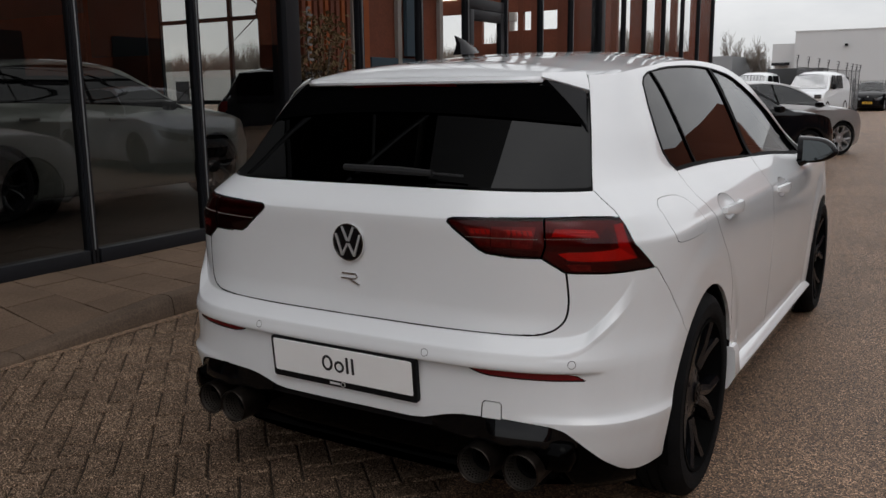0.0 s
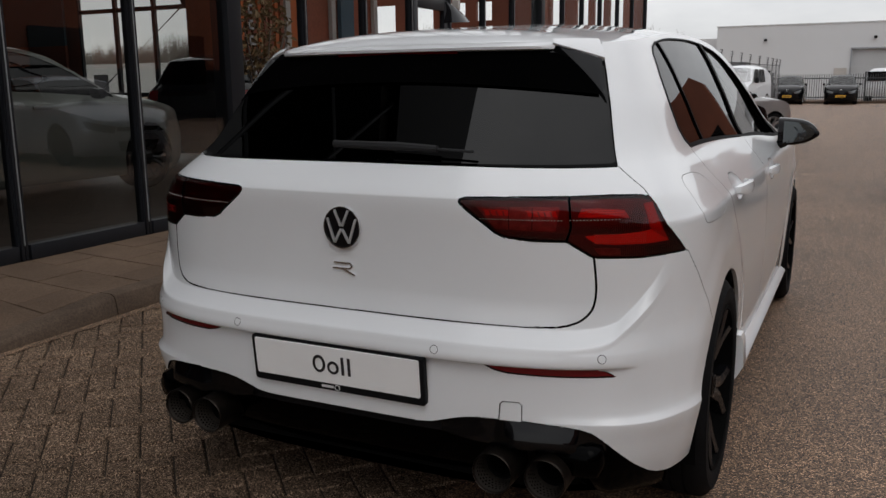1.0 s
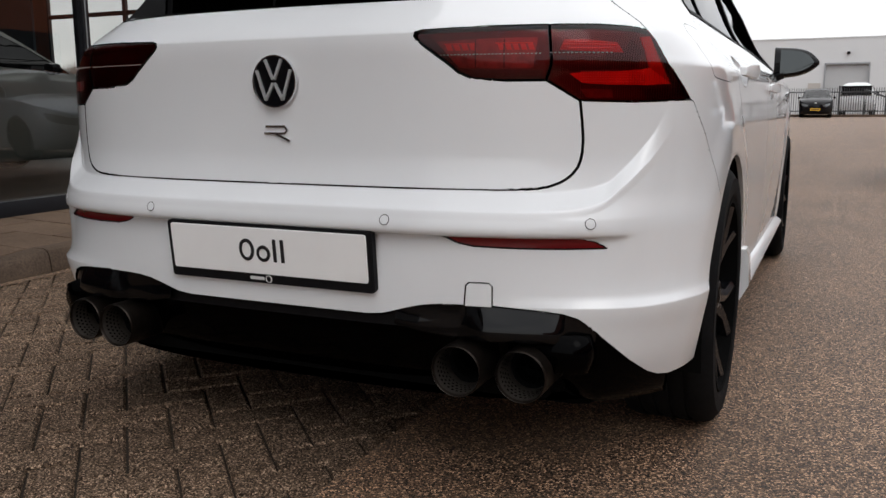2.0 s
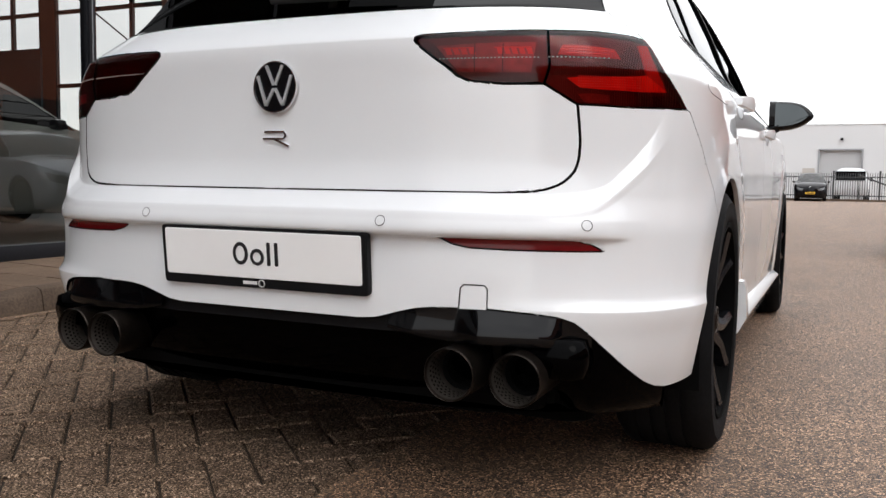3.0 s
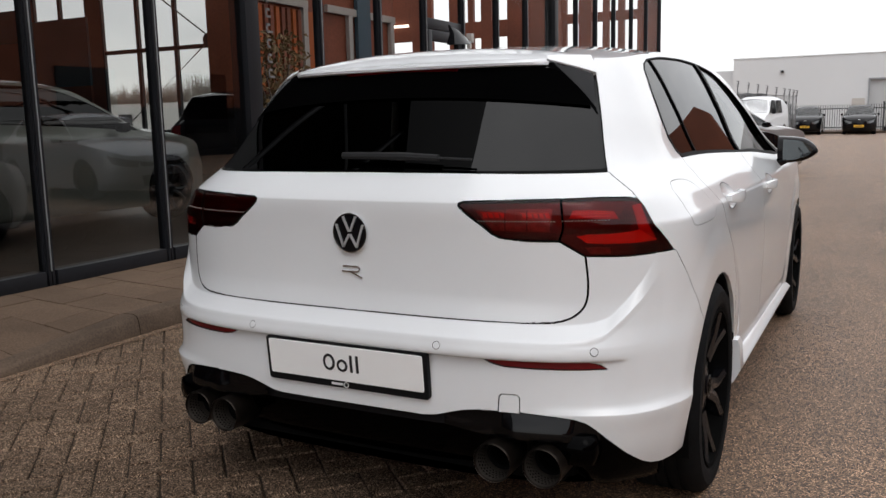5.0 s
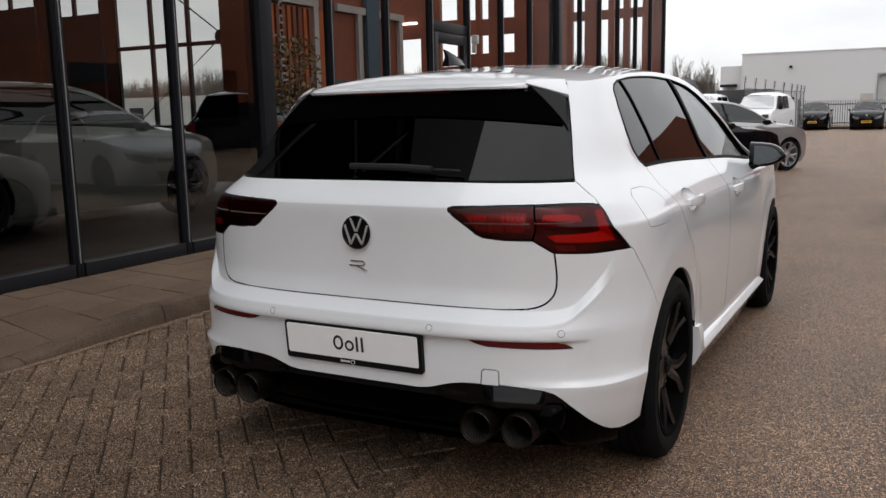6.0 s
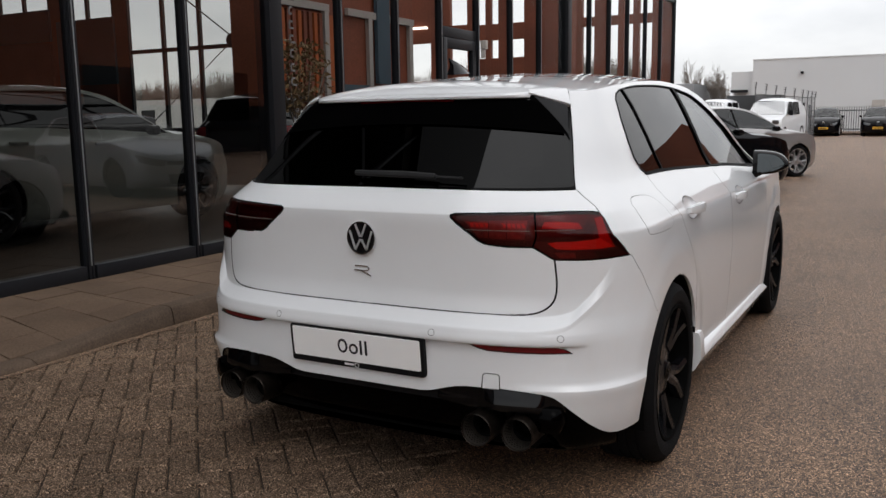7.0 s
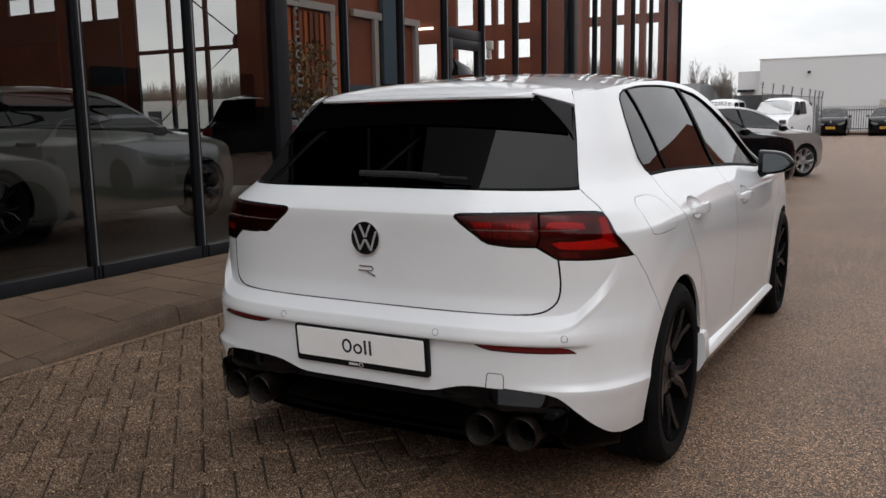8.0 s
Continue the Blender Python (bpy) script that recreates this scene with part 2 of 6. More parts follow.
LEAF = material("olive_leaf", (0.24, 0.155, 0.07), 0.6, vary=0.2, grain=0.2)
ORANGE = material("orange_panel", (0.42, 0.10, 0.02), 0.6, stain=0.1, stain_scale=1.0)
TEAL = material("blue_grey_panel", (0.06, 0.10, 0.13), 0.6, stain=0.1, stain_scale=1.0)
PRINT = material("pale_print", (0.15, 0.14, 0.135), 0.6, grain=0.1)

# ---- mesh helpers ----
def part(name, bm, mat, parent=None, label="", smooth=None):
    """Links a bmesh as one mesh object under its thing."""
    me = bpy.data.meshes.new(name)
    bm.normal_update()
    bm.to_mesh(me)
    bm.free()
    for one in (mat if isinstance(mat, (list, tuple)) else [mat]):
        me.materials.append(one)
    if smooth is not None:
        me.polygons.foreach_set("use_smooth", [True] * len(me.polygons))
        me.set_sharp_from_angle(angle=radians(smooth))
    ob = new(name, me)
    if parent is not None:
        ob.parent = parent
    if label:
        tagged(ob, label)
    return ob


def box(bm, x0, x1, y0, y1, z0, z1, bevel=0.0, m=None):
    vs = [bm.verts.new((x, y, z)) for x in (x0, x1) for y in (y0, y1) for z in (z0, z1)]
    fs = [bm.faces.new([vs[i] for i in f]) for f in ((0, 1, 3, 2), (4, 6, 7, 5), (0, 4, 5, 1), (2, 3, 7, 6), (0, 2, 6, 4), (1, 5, 7, 3))]
    if m is not None:
        bmesh.ops.transform(bm, matrix=m, verts=vs)
    if bevel:
        es = list({e for f in fs for e in f.edges})
        bmesh.ops.bevel(bm, geom=es, offset=bevel, segments=2, profile=0.6, affect="EDGES", clamp_overlap=True)
    return vs


def thing(name, label, category, m=None, group="", kind=""):
    ob = new(name)
    ob.empty_display_size = 0.2
    if m is not None:
        ob.matrix_world = m
    return tagged(ob, label, category, group, kind)


def lathe(bm, ring, n=48, m=None, close=False):
    """Turns (radius, along) pairs round the x axis."""
    rows = []
    for r, a in ring:
        row = [bm.verts.new((a, r * math.cos(2 * math.pi * i / n), r * math.sin(2 * math.pi * i / n))) for i in range(n)]
        rows.append(row)
    for a, b in zip(rows, rows[1:] + (rows[:1] if close else [])):
        for i in range(n):
            bm.faces.new((a[i], a[(i + 1) % n], b[(i + 1) % n], b[i]))
    if m is not None:
        bmesh.ops.transform(bm, matrix=m, verts=[v for row in rows for v in row])
    return rows


def tube(bm, points, r, n=8):
    """A round bar through the given points."""
    rows = []
    pts = [Vector(p) for p in points]
    for i, p in enumerate(pts):
        d = (pts[min(i + 1, len(pts) - 1)] - pts[max(i - 1, 0)]).normalized()
        side = d.cross(Vector((0, 0, 1)) if abs(d.z) < 0.9 else Vector((1, 0, 0))).normalized()
        up = side.cross(d)
        rr = r[i] if isinstance(r, (list, tuple)) else r
        rows.append([bm.verts.new(p + rr * (math.cos(2 * math.pi * k / n) * side + math.sin(2 * math.pi * k / n) * up)) for k in range(n)])
    for a, b in zip(rows, rows[1:]):
        for k in range(n):
            bm.faces.new((a[k], a[(k + 1) % n], b[(k + 1) % n], b[k]))
    bm.faces.new(rows[0][::-1])
    bm.faces.new(rows[-1])


def prism(bm, outline, y0, y1, m=None, bevel=0.0):
    """A plate with an outline in x and z, from y0 to y1."""
    a = [bm.verts.new((x, y0, z)) for x, z in outline]
    b = [bm.verts.new((x, y1, z)) for x, z in outline]
    n = len(a)
    fs = [bm.faces.new(a), bm.faces.new(b[::-1])]
    fs += [bm.faces.new((a[i], b[i], b[(i + 1) % n], a[(i + 1) % n])) for i in range(n)]
    bmesh.ops.recalc_face_normals(bm, faces=fs)
    if bevel:
        bmesh.ops.bevel(bm, geom=list({e for f in fs[:1] for e in f.edges}), offset=bevel, segments=2, affect="EDGES")
    if m is not None:
        bmesh.ops.transform(bm, matrix=m, verts=a + b)

# ---- shape of the hatchback's body ----
def curve(*keys):
    """A smooth monotone curve through (a, b) pairs."""
    xs, ys = np.array(keys, float).T
    h = np.diff(xs)
    d = np.diff(ys) / h
    m = np.zeros(len(xs))
    m[0], m[-1] = d[0], d[-1]
    for i in range(1, len(xs) - 1):
        if d[i - 1] * d[i] > 0:
            w1, w2 = 2 * h[i] + h[i - 1], h[i] + 2 * h[i - 1]
            m[i] = (w1 + w2) / (w1 / d[i - 1] + w2 / d[i])

    def at(x):
        x = np.clip(x, xs[0], xs[-1])
        i = np.clip(np.searchsorted(xs, x) - 1, 0, len(h) - 1)
        t = (x - xs[i]) / h[i]
        return ((1 + 2 * t) * (1 - t) ** 2 * ys[i] + t * (1 - t) ** 2 * h[i] * m[i]
                + t * t * (3 - 2 * t) * ys[i + 1] + t * t * (t - 1) * h[i] * m[i + 1])
    return at


LENGTH, AXLE_R, AXLE_F, WHEEL_R = 4.27, 0.745, 3.365, 0.331
# half width by height
WIDE = curve((0.15, 0.81), (0.20, 0.852), (0.28, 0.869), (0.42, 0.880), (0.60, 0.886), (0.75, 0.8845), (0.86, 0.8775),
             (0.897, 0.8725), (0.903, 0.8700), (0.916, 0.8605), (0.95, 0.836), (1.0, 0.795), (1.05, 0.756), (1.20, 0.692), (1.36, 0.612), (1.44, 0.55))
# rear outline on the middle line by height, and the bumper's crest that stands proud of it
REAR = curve((0.15, 0.12), (0.24, 0.04), (0.32, 0.012), (0.42, 0.010), (0.57, 0.018), (0.65, 0.048), (0.72, 0.058), (0.87, 0.052), (0.945, 0.0465), (0.963, 0.0475),
             (0.971, 0.053), (1.03, 0.118), (1.05, 0.142), (1.20, 0.262), (1.36, 0.398), (1.44, 0.47))
CREST = curve((0.1, 0.0), (0.550, 0.0), (0.558, 0.002), (0.566, 0.026), (0.570, 0.0300), (0.60, 0.0355), (0.6135, 0.0378), (0.6150, 0.0374), (0.6185, 0.0325), (0.630, 0.0195), (0.643, 0.0056), (0.648, 0.0006), (0.65, 0.0), (1.5, 0.0))
CREST_FADE = curve((0.0, 1.0), (0.56, 1.0), (0.68, 0.95), (0.76, 0.82), (0.81, 0.55), (0.85, 0.18), (0.88, 0.0), (9.0, 0.0))
CREST_RISE = curve((0.0, 0.0), (0.58, 0.0), (0.66, 0.004), (0.71, 0.014), (0.75, 0.040), (0.80, 0.080), (0.90, 0.16), (9.0, 0.16))
CREST_FOOT = curve((0.1, 0.0), (0.40, 0.0), (0.50, 0.010), (0.60, 0.0330), (0.613, 0.0374), (0.62, 0.0374), (1.5, 0.0374))
FULLER = curve((-1.0, 0.0), (0.9, 0.0), (1.9, 0.012), (3.0, 0.016), (9.0, 0.016))
BELT = curve((-0.1, 1.035), (0.3, 1.04), (0.8, 1.045), (1.9, 1.012), (2.7, 0.965), (3.15, 0.945), (3.6, 0.905), (4.0, 0.83), (4.3, 0.72))
RAIL = curve((-0.1, 1.35), (0.3, 1.352), (0.6, 1.378), (1.0, 1.405), (1.5, 1.418), (1.9, 1.405), (2.2, 1.36), (2.55, 1.235), (2.9, 1.075), (3.15, 0.95),
             (3.6, 0.906), (4.0, 0.831), (4.3, 0.721))
CORNER_D, CORNER_N, FRONT_Y, FRONT_N = 0.65, 3.5, 3.35, 2.5
_th = np.linspace(0, math.pi / 2, 1201) ** 1.0
_cx, _cy = np.sin(_th) ** (2 / CORNER_N), 1 - np.cos(_th) ** (2 / CORNER_N)
_arc = np.concatenate([[0], np.cumsum(np.hypot(np.diff(_cx * 0.87), np.diff(_cy * CORNER_D)))])
ARC_R = float(_arc[-1])
SIDE_L = FRONT_Y - CORNER_D
_fx, _fy = np.sin(_th) ** (2 / FRONT_N), np.cos(_th) ** (2 / FRONT_N)
_fx, _fy = _fx[::-1], _fy[::-1]
_farc = np.concatenate([[0], np.cumsum(np.hypot(np.diff(_fx * 0.87), np.diff(_fy * (LENGTH - FRONT_Y))))])
S_END = ARC_R + SIDE_L + float(_farc[-1])
FRONT = curve((0.15, 4.12), (0.3, 4.25), (0.5, 4.27), (0.65, 4.25), (0.75, 4.2), (0.95, 4.12), (1.45, 4.1))
# the lip over the diffuser stands out at the corners
LIP = curve((0.1, 0.0), (0.26, 0.002), (0.36, 0.017), (0.418, 0.0305), (0.423, 0.0308), (0.4265, 0.0275), (0.445, 0.013), (0.49, 0.004), (0.6, 0.0), (2.0, 0.0))
def LIP_AT(s):
    t = np.clip((s - 0.38) / 0.56, 0, 1)
    u = np.clip((s - 1.0) / 0.5, 0, 1)
    return t ** 3 * (6 * t * t - 15 * t + 10) * (1 - u * u * (3 - 2 * u))


FLARE = curve((0.0, 0.0), (0.33, 0.0), (0.37, 0.006), (0.43, 0.006), (0.52, 0.0), (9.0, 0.0))


def body(s, v):
    """The right flank and half of the tail and nose: s runs round from the tail's middle, v from the sill (0) by the belt (1) to the roof rail (2)."""
    s, v = np.asarray(s, float), np.asarray(v, float)
    q = np.clip((s - ARC_R) / SIDE_L, 0, 1)
    ynom = np.where(s < ARC_R, np.interp(s, _arc, _cy) * CORNER_D, CORNER_D + q * SIDE_L)
    ynom = np.where(s > ARC_R + SIDE_L, FRONT_Y + (LENGTH - FRONT_Y) * np.interp(s - ARC_R - SIDE_L, _farc, _fy), ynom)
    ylook = ynom + 0.12
    zb, zr = BELT(ylook), RAIL(ylook)
    z = np.where(v <= 1, 0.17 + v * (zb - 0.17), zb + (v - 1) * (zr - zb))
    zc = np.where(z > 0.6, 0.6 + np.maximum(0, z - 0.6 - CREST_RISE(s)) / (1 + 6 * CREST_RISE(s)), z)
    # past the reflectors the face under the crest runs down without a step
    mix = np.clip((s - 0.70) / 0.10, 0, 1)
    mix = mix * mix * (3 - 2 * mix)
    crest = np.where(zc < 0.613, CREST(zc) * (1 - mix) + CREST_FOOT(zc) * mix, CREST(zc))
    w, y0 = WIDE(z) + FULLER(ynom), REAR(z) - crest * CREST_FADE(s)
    xr, yr = w * np.interp(s, _arc, _cx), y0 + CORNER_D * np.interp(s, _arc, _cy)
    ys = (y0 + CORNER_D) * (1 - q) + FRONT_Y * q
    fs = s - ARC_R - SIDE_L
    xf, yf = w * np.interp(fs, _farc, _fx), FRONT_Y + (FRONT(z) - FRONT_Y) * np.interp(fs, _farc, _fy)
    x = np.where(s < ARC_R, xr, np.where(s < ARC_R + SIDE_L, w, xf))
    y = np.where(s < ARC_R, yr, np.where(s < ARC_R + SIDE_L, ys, yf))
    lip = LIP(z) * LIP_AT(s)
    x, y = x + 0.4 * lip, y - 0.9 * lip
    # wheel arches stand slightly proud
    for ax in (AXLE_R, AXLE_F):
        x = x + np.where(z < 0.9, 1, 0) * FLARE(np.hypot(y - ax, z - WHEEL_R))
    return np.stack([x, y, z], -1)


def y_nominal(s):
    return np.where(s < ARC_R, np.interp(s, _arc, _cy) * CORNER_D, CORNER_D + np.clip((s - ARC_R) / SIDE_L, 0, 1) * SIDE_L)


def v_at(s, z):
    look_y = y_nominal(s) + 0.12
    zb, zr = BELT(look_y), RAIL(look_y)
    return float(np.where(z <= zb, (z - 0.17) / (zb - 0.17), 1 + (z - zb) / max(zr - zb, 0.01)))


def on_tail(x, z):
    """(s, v) of a place on the tail, from its x and height."""
    s = float(np.interp(x / WIDE(z), _cx, _arc))
    return s, v_at(s, z)


def on_side(y, z):
    """(s, v) of a place on the flank, from its y and height."""
    y0 = float(REAR(z))
    if y < y0 + CORNER_D:
        s = float(np.interp((y - y0) / CORNER_D, _cy, _arc))
    else:
        s = ARC_R + SIDE_L * (y - y0 - CORNER_D) / (FRONT_Y - y0 - CORNER_D)
    return s, v_at(s, z)


def rounded_line(pts, n=5):
    """A smooth line through the given points."""
    p = [np.array(q, float) for q in pts]
    out = []
    for i in range(len(p) - 1):
        a, b, c, d = p[max(i - 1, 0)], p[i], p[i + 1], p[min(i + 2, len(p) - 1)]
        for k in range(n):
            t = k / n
            out.append(tuple(0.5 * (2 * b + (c - a) * t + (2 * a - 5 * b + 4 * c - d) * t * t + (3 * b - a - 3 * c + d) * t ** 3)))
    return out + [tuple(p[-1])]


def inside(p, poly):
    hit = False
    for (ax, ay), (bx, by) in zip(poly, poly[1:] + poly[:1]):
        if (ay > p[1]) != (by > p[1]) and p[0] < (bx - ax) * (p[1] - ay) / (by - ay) + ax:
            hit = not hit
    return hit


def cut_along(bm, poly, closed=True):
    """Cuts the flat sheet along a line of points, without leaving the cells that it crosses."""
    xs, ys = [p[0] for p in poly], [p[1] for p in poly]
    faces = [f for f in bm.faces if max(v.co.x for v in f.verts) >= min(xs) and min(v.co.x for v in f.verts) <= max(xs)
             and max(v.co.y for v in f.verts) >= min(ys) and min(v.co.y for v in f.verts) <= max(ys)]
    for a, b in zip(poly, poly[1:] + (poly[:1] if closed else [])):
        x0, x1, y0, y1 = min(a[0], b[0]) - 1e-5, max(a[0], b[0]) + 1e-5, min(a[1], b[1]) - 1e-5, max(a[1], b[1]) + 1e-5
        near, rest = [], []
        for f in faces:
            fx, fy = [v.co.x for v in f.verts], [v.co.y for v in f.verts]
            (near if max(fx) >= x0 and min(fx) <= x1 and max(fy) >= y0 and min(fy) <= y1 else rest).append(f)
        if not near:
            continue
        geom = near + list({e for f in near for e in f.edges}) + list({v for f in near for v in f.verts})
        out = bmesh.ops.bisect_plane(bm, geom=geom, dist=1e-5, plane_co=(a[0], a[1], 0), plane_no=(b[1] - a[1], a[0] - b[0], 0))
        faces = rest + [g for g in out["geom"] if isinstance(g, bmesh.types.BMFace)]


def surface_normals(sv):
    e = 2e-3
    s, v = sv[:, 0], sv[:, 1]
    du = body(np.minimum(s + e, S_END), v) - body(np.maximum(s - e, 0), v)
    dv = body(s, np.minimum(v + e, 2)) - body(s, np.maximum(v - e, 0))
    n = np.cross(du, dv)
    n /= np.maximum(np.linalg.norm(n, axis=1, keepdims=True), 1e-9)
    n[s < 1e-6, 0] = 0
    return n


def panel(name, faces, mat, parent, sides=(1, -1), raise_by=0.0, gap=0.0015, lip=0.012, label="", flat_glass=False, rear_glass=False):
    """One panel of the body: faces are loops of (s, v). Its edges turn inwards, so that a dark joint stays between panels."""
    index, keys = {}, []
    loops = []
    for f in faces:
        ids = []
        for p in f:
            k = (round(p[0], 5), round(p[1], 5))
            if k not in index:
                index[k] = len(keys)
                keys.append(p)
            ids.append(index[k])
        loops.append(ids)
    sv = np.array(keys)
    P, N = body(sv[:, 0], sv[:, 1]), surface_normals(sv)
    if flat_glass:
        # curved window glass leans in more towards its top
        up = 0.34 + 0.16 * np.clip((P[:, 2] - 1.02) / 0.34, 0, 1)
        up = up + 0.07 * np.clip((P[:, 1] - 1.80) / 0.04, 0, 1)
        N = np.stack([np.sqrt(1 - up ** 2), np.clip(-0.05 + 0.1 * (P[:, 1] - 0.9) / 1.6, -0.06, 0.06), up], -1)
    if rear_glass:
        # evenly curved heated screen
        N = np.stack([(0.21 - 0.20 * (P[:, 2] - 1.05)) * P[:, 0], np.full(len(P), -0.775), 0.632 + 0.05 * (P[:, 2] - 1.2)], -1)
        N /= np.linalg.norm(N, axis=1, keepdims=True)
    count = {}
    for ids in loops:
        c = P[ids].mean(0)
        for a, b in zip(ids, ids[1:] + ids[:1]):
            count.setdefault((min(a, b), max(a, b)), []).append((a, b, c))
    edges = [u[0] for k, u in count.items() if len(u) == 1 and not (sv[k[0], 0] < 1e-5 and sv[k[1], 0] < 1e-5)]
    pull = np.zeros_like(P)
    for a, b, c in edges:
        e = P[b] - P[a]
        e /= max(np.linalg.norm(e), 1e-9)
        pull[a] += np.cross(N[a], e)
        pull[b] += np.cross(N[b], e)
    ln = np.linalg.norm(pull, axis=1, keepdims=True)
    lift = raise_by(sv[:, 0])[:, None] if callable(raise_by) else raise_by
    P = P + np.where(ln > 1e-9, pull / np.maximum(ln, 1e-9), 0) * gap + N * lift
    P[sv[:, 0] < 1e-5, 0] = 0
    verts, norms, polys, joint_wall = [], [], [], []
    for sg in sides:
        flip = np.array([sg, 1, 1])
        o = len(verts)
        verts += list(P * flip)
        norms += list(N * flip)
        polys += [[o + i for i in (ids if sg > 0 else ids[::-1])] for ids in loops]
        joint_wall += [0] * len(loops)
        if lip:
            for a, b, c in edges:
                q = len(verts)
                wall = np.cross(P[b] - P[a], N[a])
                wall = -wall / max(np.linalg.norm(wall), 1e-9) * flip
                la, lb = (lift[a, 0], lift[b, 0]) if callable(raise_by) else (lip, lip)
                for p in (P[a], P[b], P[b] - N[b] * lb, P[a] - N[a] * la):
                    verts.append(p * flip)
                    norms.append(-wall)
                quad = [q, q + 3, q + 2, q + 1]
                polys.append(quad if sg > 0 else quad[::-1])
                joint_wall.append(1)
    me = bpy.data.meshes.new(name)
    me.from_pydata([tuple(p) for p in verts], [], polys)
    me.polygons.foreach_set("use_smooth", [True] * len(me.polygons))
    me.normals_split_custom_set_from_vertices([tuple(n) for n in norms])
    me.materials.append(mat)
    if gap > 0.0017:
        # matt black joint walls: the shade in the gaps put into their colour
        me.materials.append(MATT_BLACK)
        me.polygons.foreach_set("material_index", joint_wall)
    ob = new(name, me)
    ob.parent = parent
    return tagged(ob, label) if label else ob


def sheet(s_lines, v_lines):
    bm = bmesh.new()
    V = [[bm.verts.new((s, v, 0)) for v in v_lines] for s in s_lines]
    for i in range(len(s_lines) - 1):
        for j in range(len(v_lines) - 1):
            bm.faces.new((V[i][j], V[i + 1][j], V[i + 1][j + 1], V[i][j + 1]))
    return bm


def arch(ax, r, n=26):
    """The rim of a wheel arch, as places on the flank, down to below the sill."""
    pts = [on_side(ax + r * math.cos(a), max(WHEEL_R + r * math.sin(a), 0.1)) for a in np.linspace(math.pi * 1.22, -math.pi * 0.22, n)]
    return pts


def cap_strip(s0, s1, n, crown=0.05, cols=25, drop=0.0, power=2.4, narrow=0.0):
    """The top between both roof rails, from one place along the rail to another."""
    rows = []
    for s in np.linspace(s0, s1, n):
        x, y, z = body(s, 2.0)
        x = x - narrow
        row = []
        for t in np.linspace(-1, 1, cols):
            u = math.sin(t * math.pi / 2)
            row.append((x * u, y, z - drop + crown * min(1, (x / 0.55) ** 2) * (1 - abs(u) ** power)))
        rows.append(row)
    return rows


def rows_mesh(bm, rows):
    V = [[bm.verts.new(p) for p in row] for row in rows]
    for a, b in zip(V, V[1:]):
        for i in range(len(a) - 1):
            bm.faces.new((a[i], a[i + 1], b[i + 1], b[i]))
    return V

# ---- the white hatchback ----
def shell_faces(polys, s_lines, v_lines, keep_out):
    """Cuts the flank's sheet along the named outlines; gives the faces by name, the first outline that holds them."""
    bm = sheet(s_lines, v_lines)
    for name, poly in polys:
        cut_along(bm, poly)
    out = {}
    for f in bm.faces:
        c = f.calc_center_median()
        p = (c.x, c.y)
        who = next((n for n, poly in polys if inside(p, poly)), "body")
        if (who == "body" and f.calc_area() < 6e-7) or who in keep_out or (c.y > 1 and y_nominal(c.x) + 0.12 > 3.12):
            continue
        out.setdefault(who, []).append([(v.co.x, v.co.y) for v in f.verts])
    bm.free()
    return out


S_LINES = np.concatenate([np.linspace(0, 0.55, 28), np.linspace(0.55, 0.70, 20)[1:], np.linspace(0.70, 0.90, 50)[1:], np.linspace(0.90, ARC_R, 44)[1:], np.linspace(ARC_R, ARC_R + SIDE_L, 76)[1:],
                          np.linspace(ARC_R + SIDE_L, S_END, 26)[1:]])
V_LINES = np.concatenate([np.linspace(0, 0.22, 8), np.linspace(0.24, 0.28, 5), np.linspace(0.284, 0.306, 12), np.linspace(0.312, 0.332, 3), np.linspace(0.345, 0.42, 5), np.linspace(0.43, 0.505, 11), np.linspace(0.509, 0.57, 20), np.linspace(0.5735, 0.68, 42), np.linspace(0.685, 0.73, 10), np.linspace(0.742, 0.80, 6), np.linspace(0.806, 0.955, 25), np.linspace(0.965, 1.0, 4), np.linspace(1.02, 1.9, 22), np.linspace(1.925, 2.0, 4)])

LAMP_IN = [on_tail(*p) for p in ((0.350, 0.942), (0.340, 0.9505), (0.335, 0.957), (0.337, 0.9635), (0.347, 0.967), (0.46, 0.971), (0.593, 0.973), (0.593, 0.868), (0.52, 0.868), (0.452, 0.873), (0.425, 0.885), (0.385, 0.916))]
LAMP_OUT = [on_tail(*p) for p in ((0.595, 0.973), (0.68, 0.974), (0.735, 0.971), (0.757, 0.966), (0.772, 0.948), (0.800, 0.900), (0.838, 0.829), (0.75, 0.825), (0.656, 0.828),
                                  (0.595, 0.868))]
TAIL_EDGE = rounded_line([(0.656, 0.828), (0.662, 0.76), (0.660, 0.72), (0.652, 0.694), (0.634, 0.674), (0.606, 0.661), (0.571, 0.6545), (0.5, 0.6515)], 3) + [(0.416, 0.651), (0.2, 0.651), (0.0, 0.651)]
GLASS_SIDE = 0.797
TAILGATE = [on_tail(*p) for p in TAIL_EDGE] + [(-0.1, 0.6), (-0.1, 1.012)] + [(GLASS_SIDE - 0.02, 0.998), (GLASS_SIDE + 0.005, 0.992), (0.815, 0.975)] + [on_tail(0.738, 0.985), on_tail(0.757, 0.966), on_tail(0.735, 0.971), on_tail(0.595, 0.973), on_tail(0.595, 0.868)]
GATE_TOP = [(-0.1, 1.006), (GLASS_SIDE, 0.994), (GLASS_SIDE + 0.004, 1.5), (GLASS_SIDE + 0.008, 2.1), (-0.1, 2.1)]
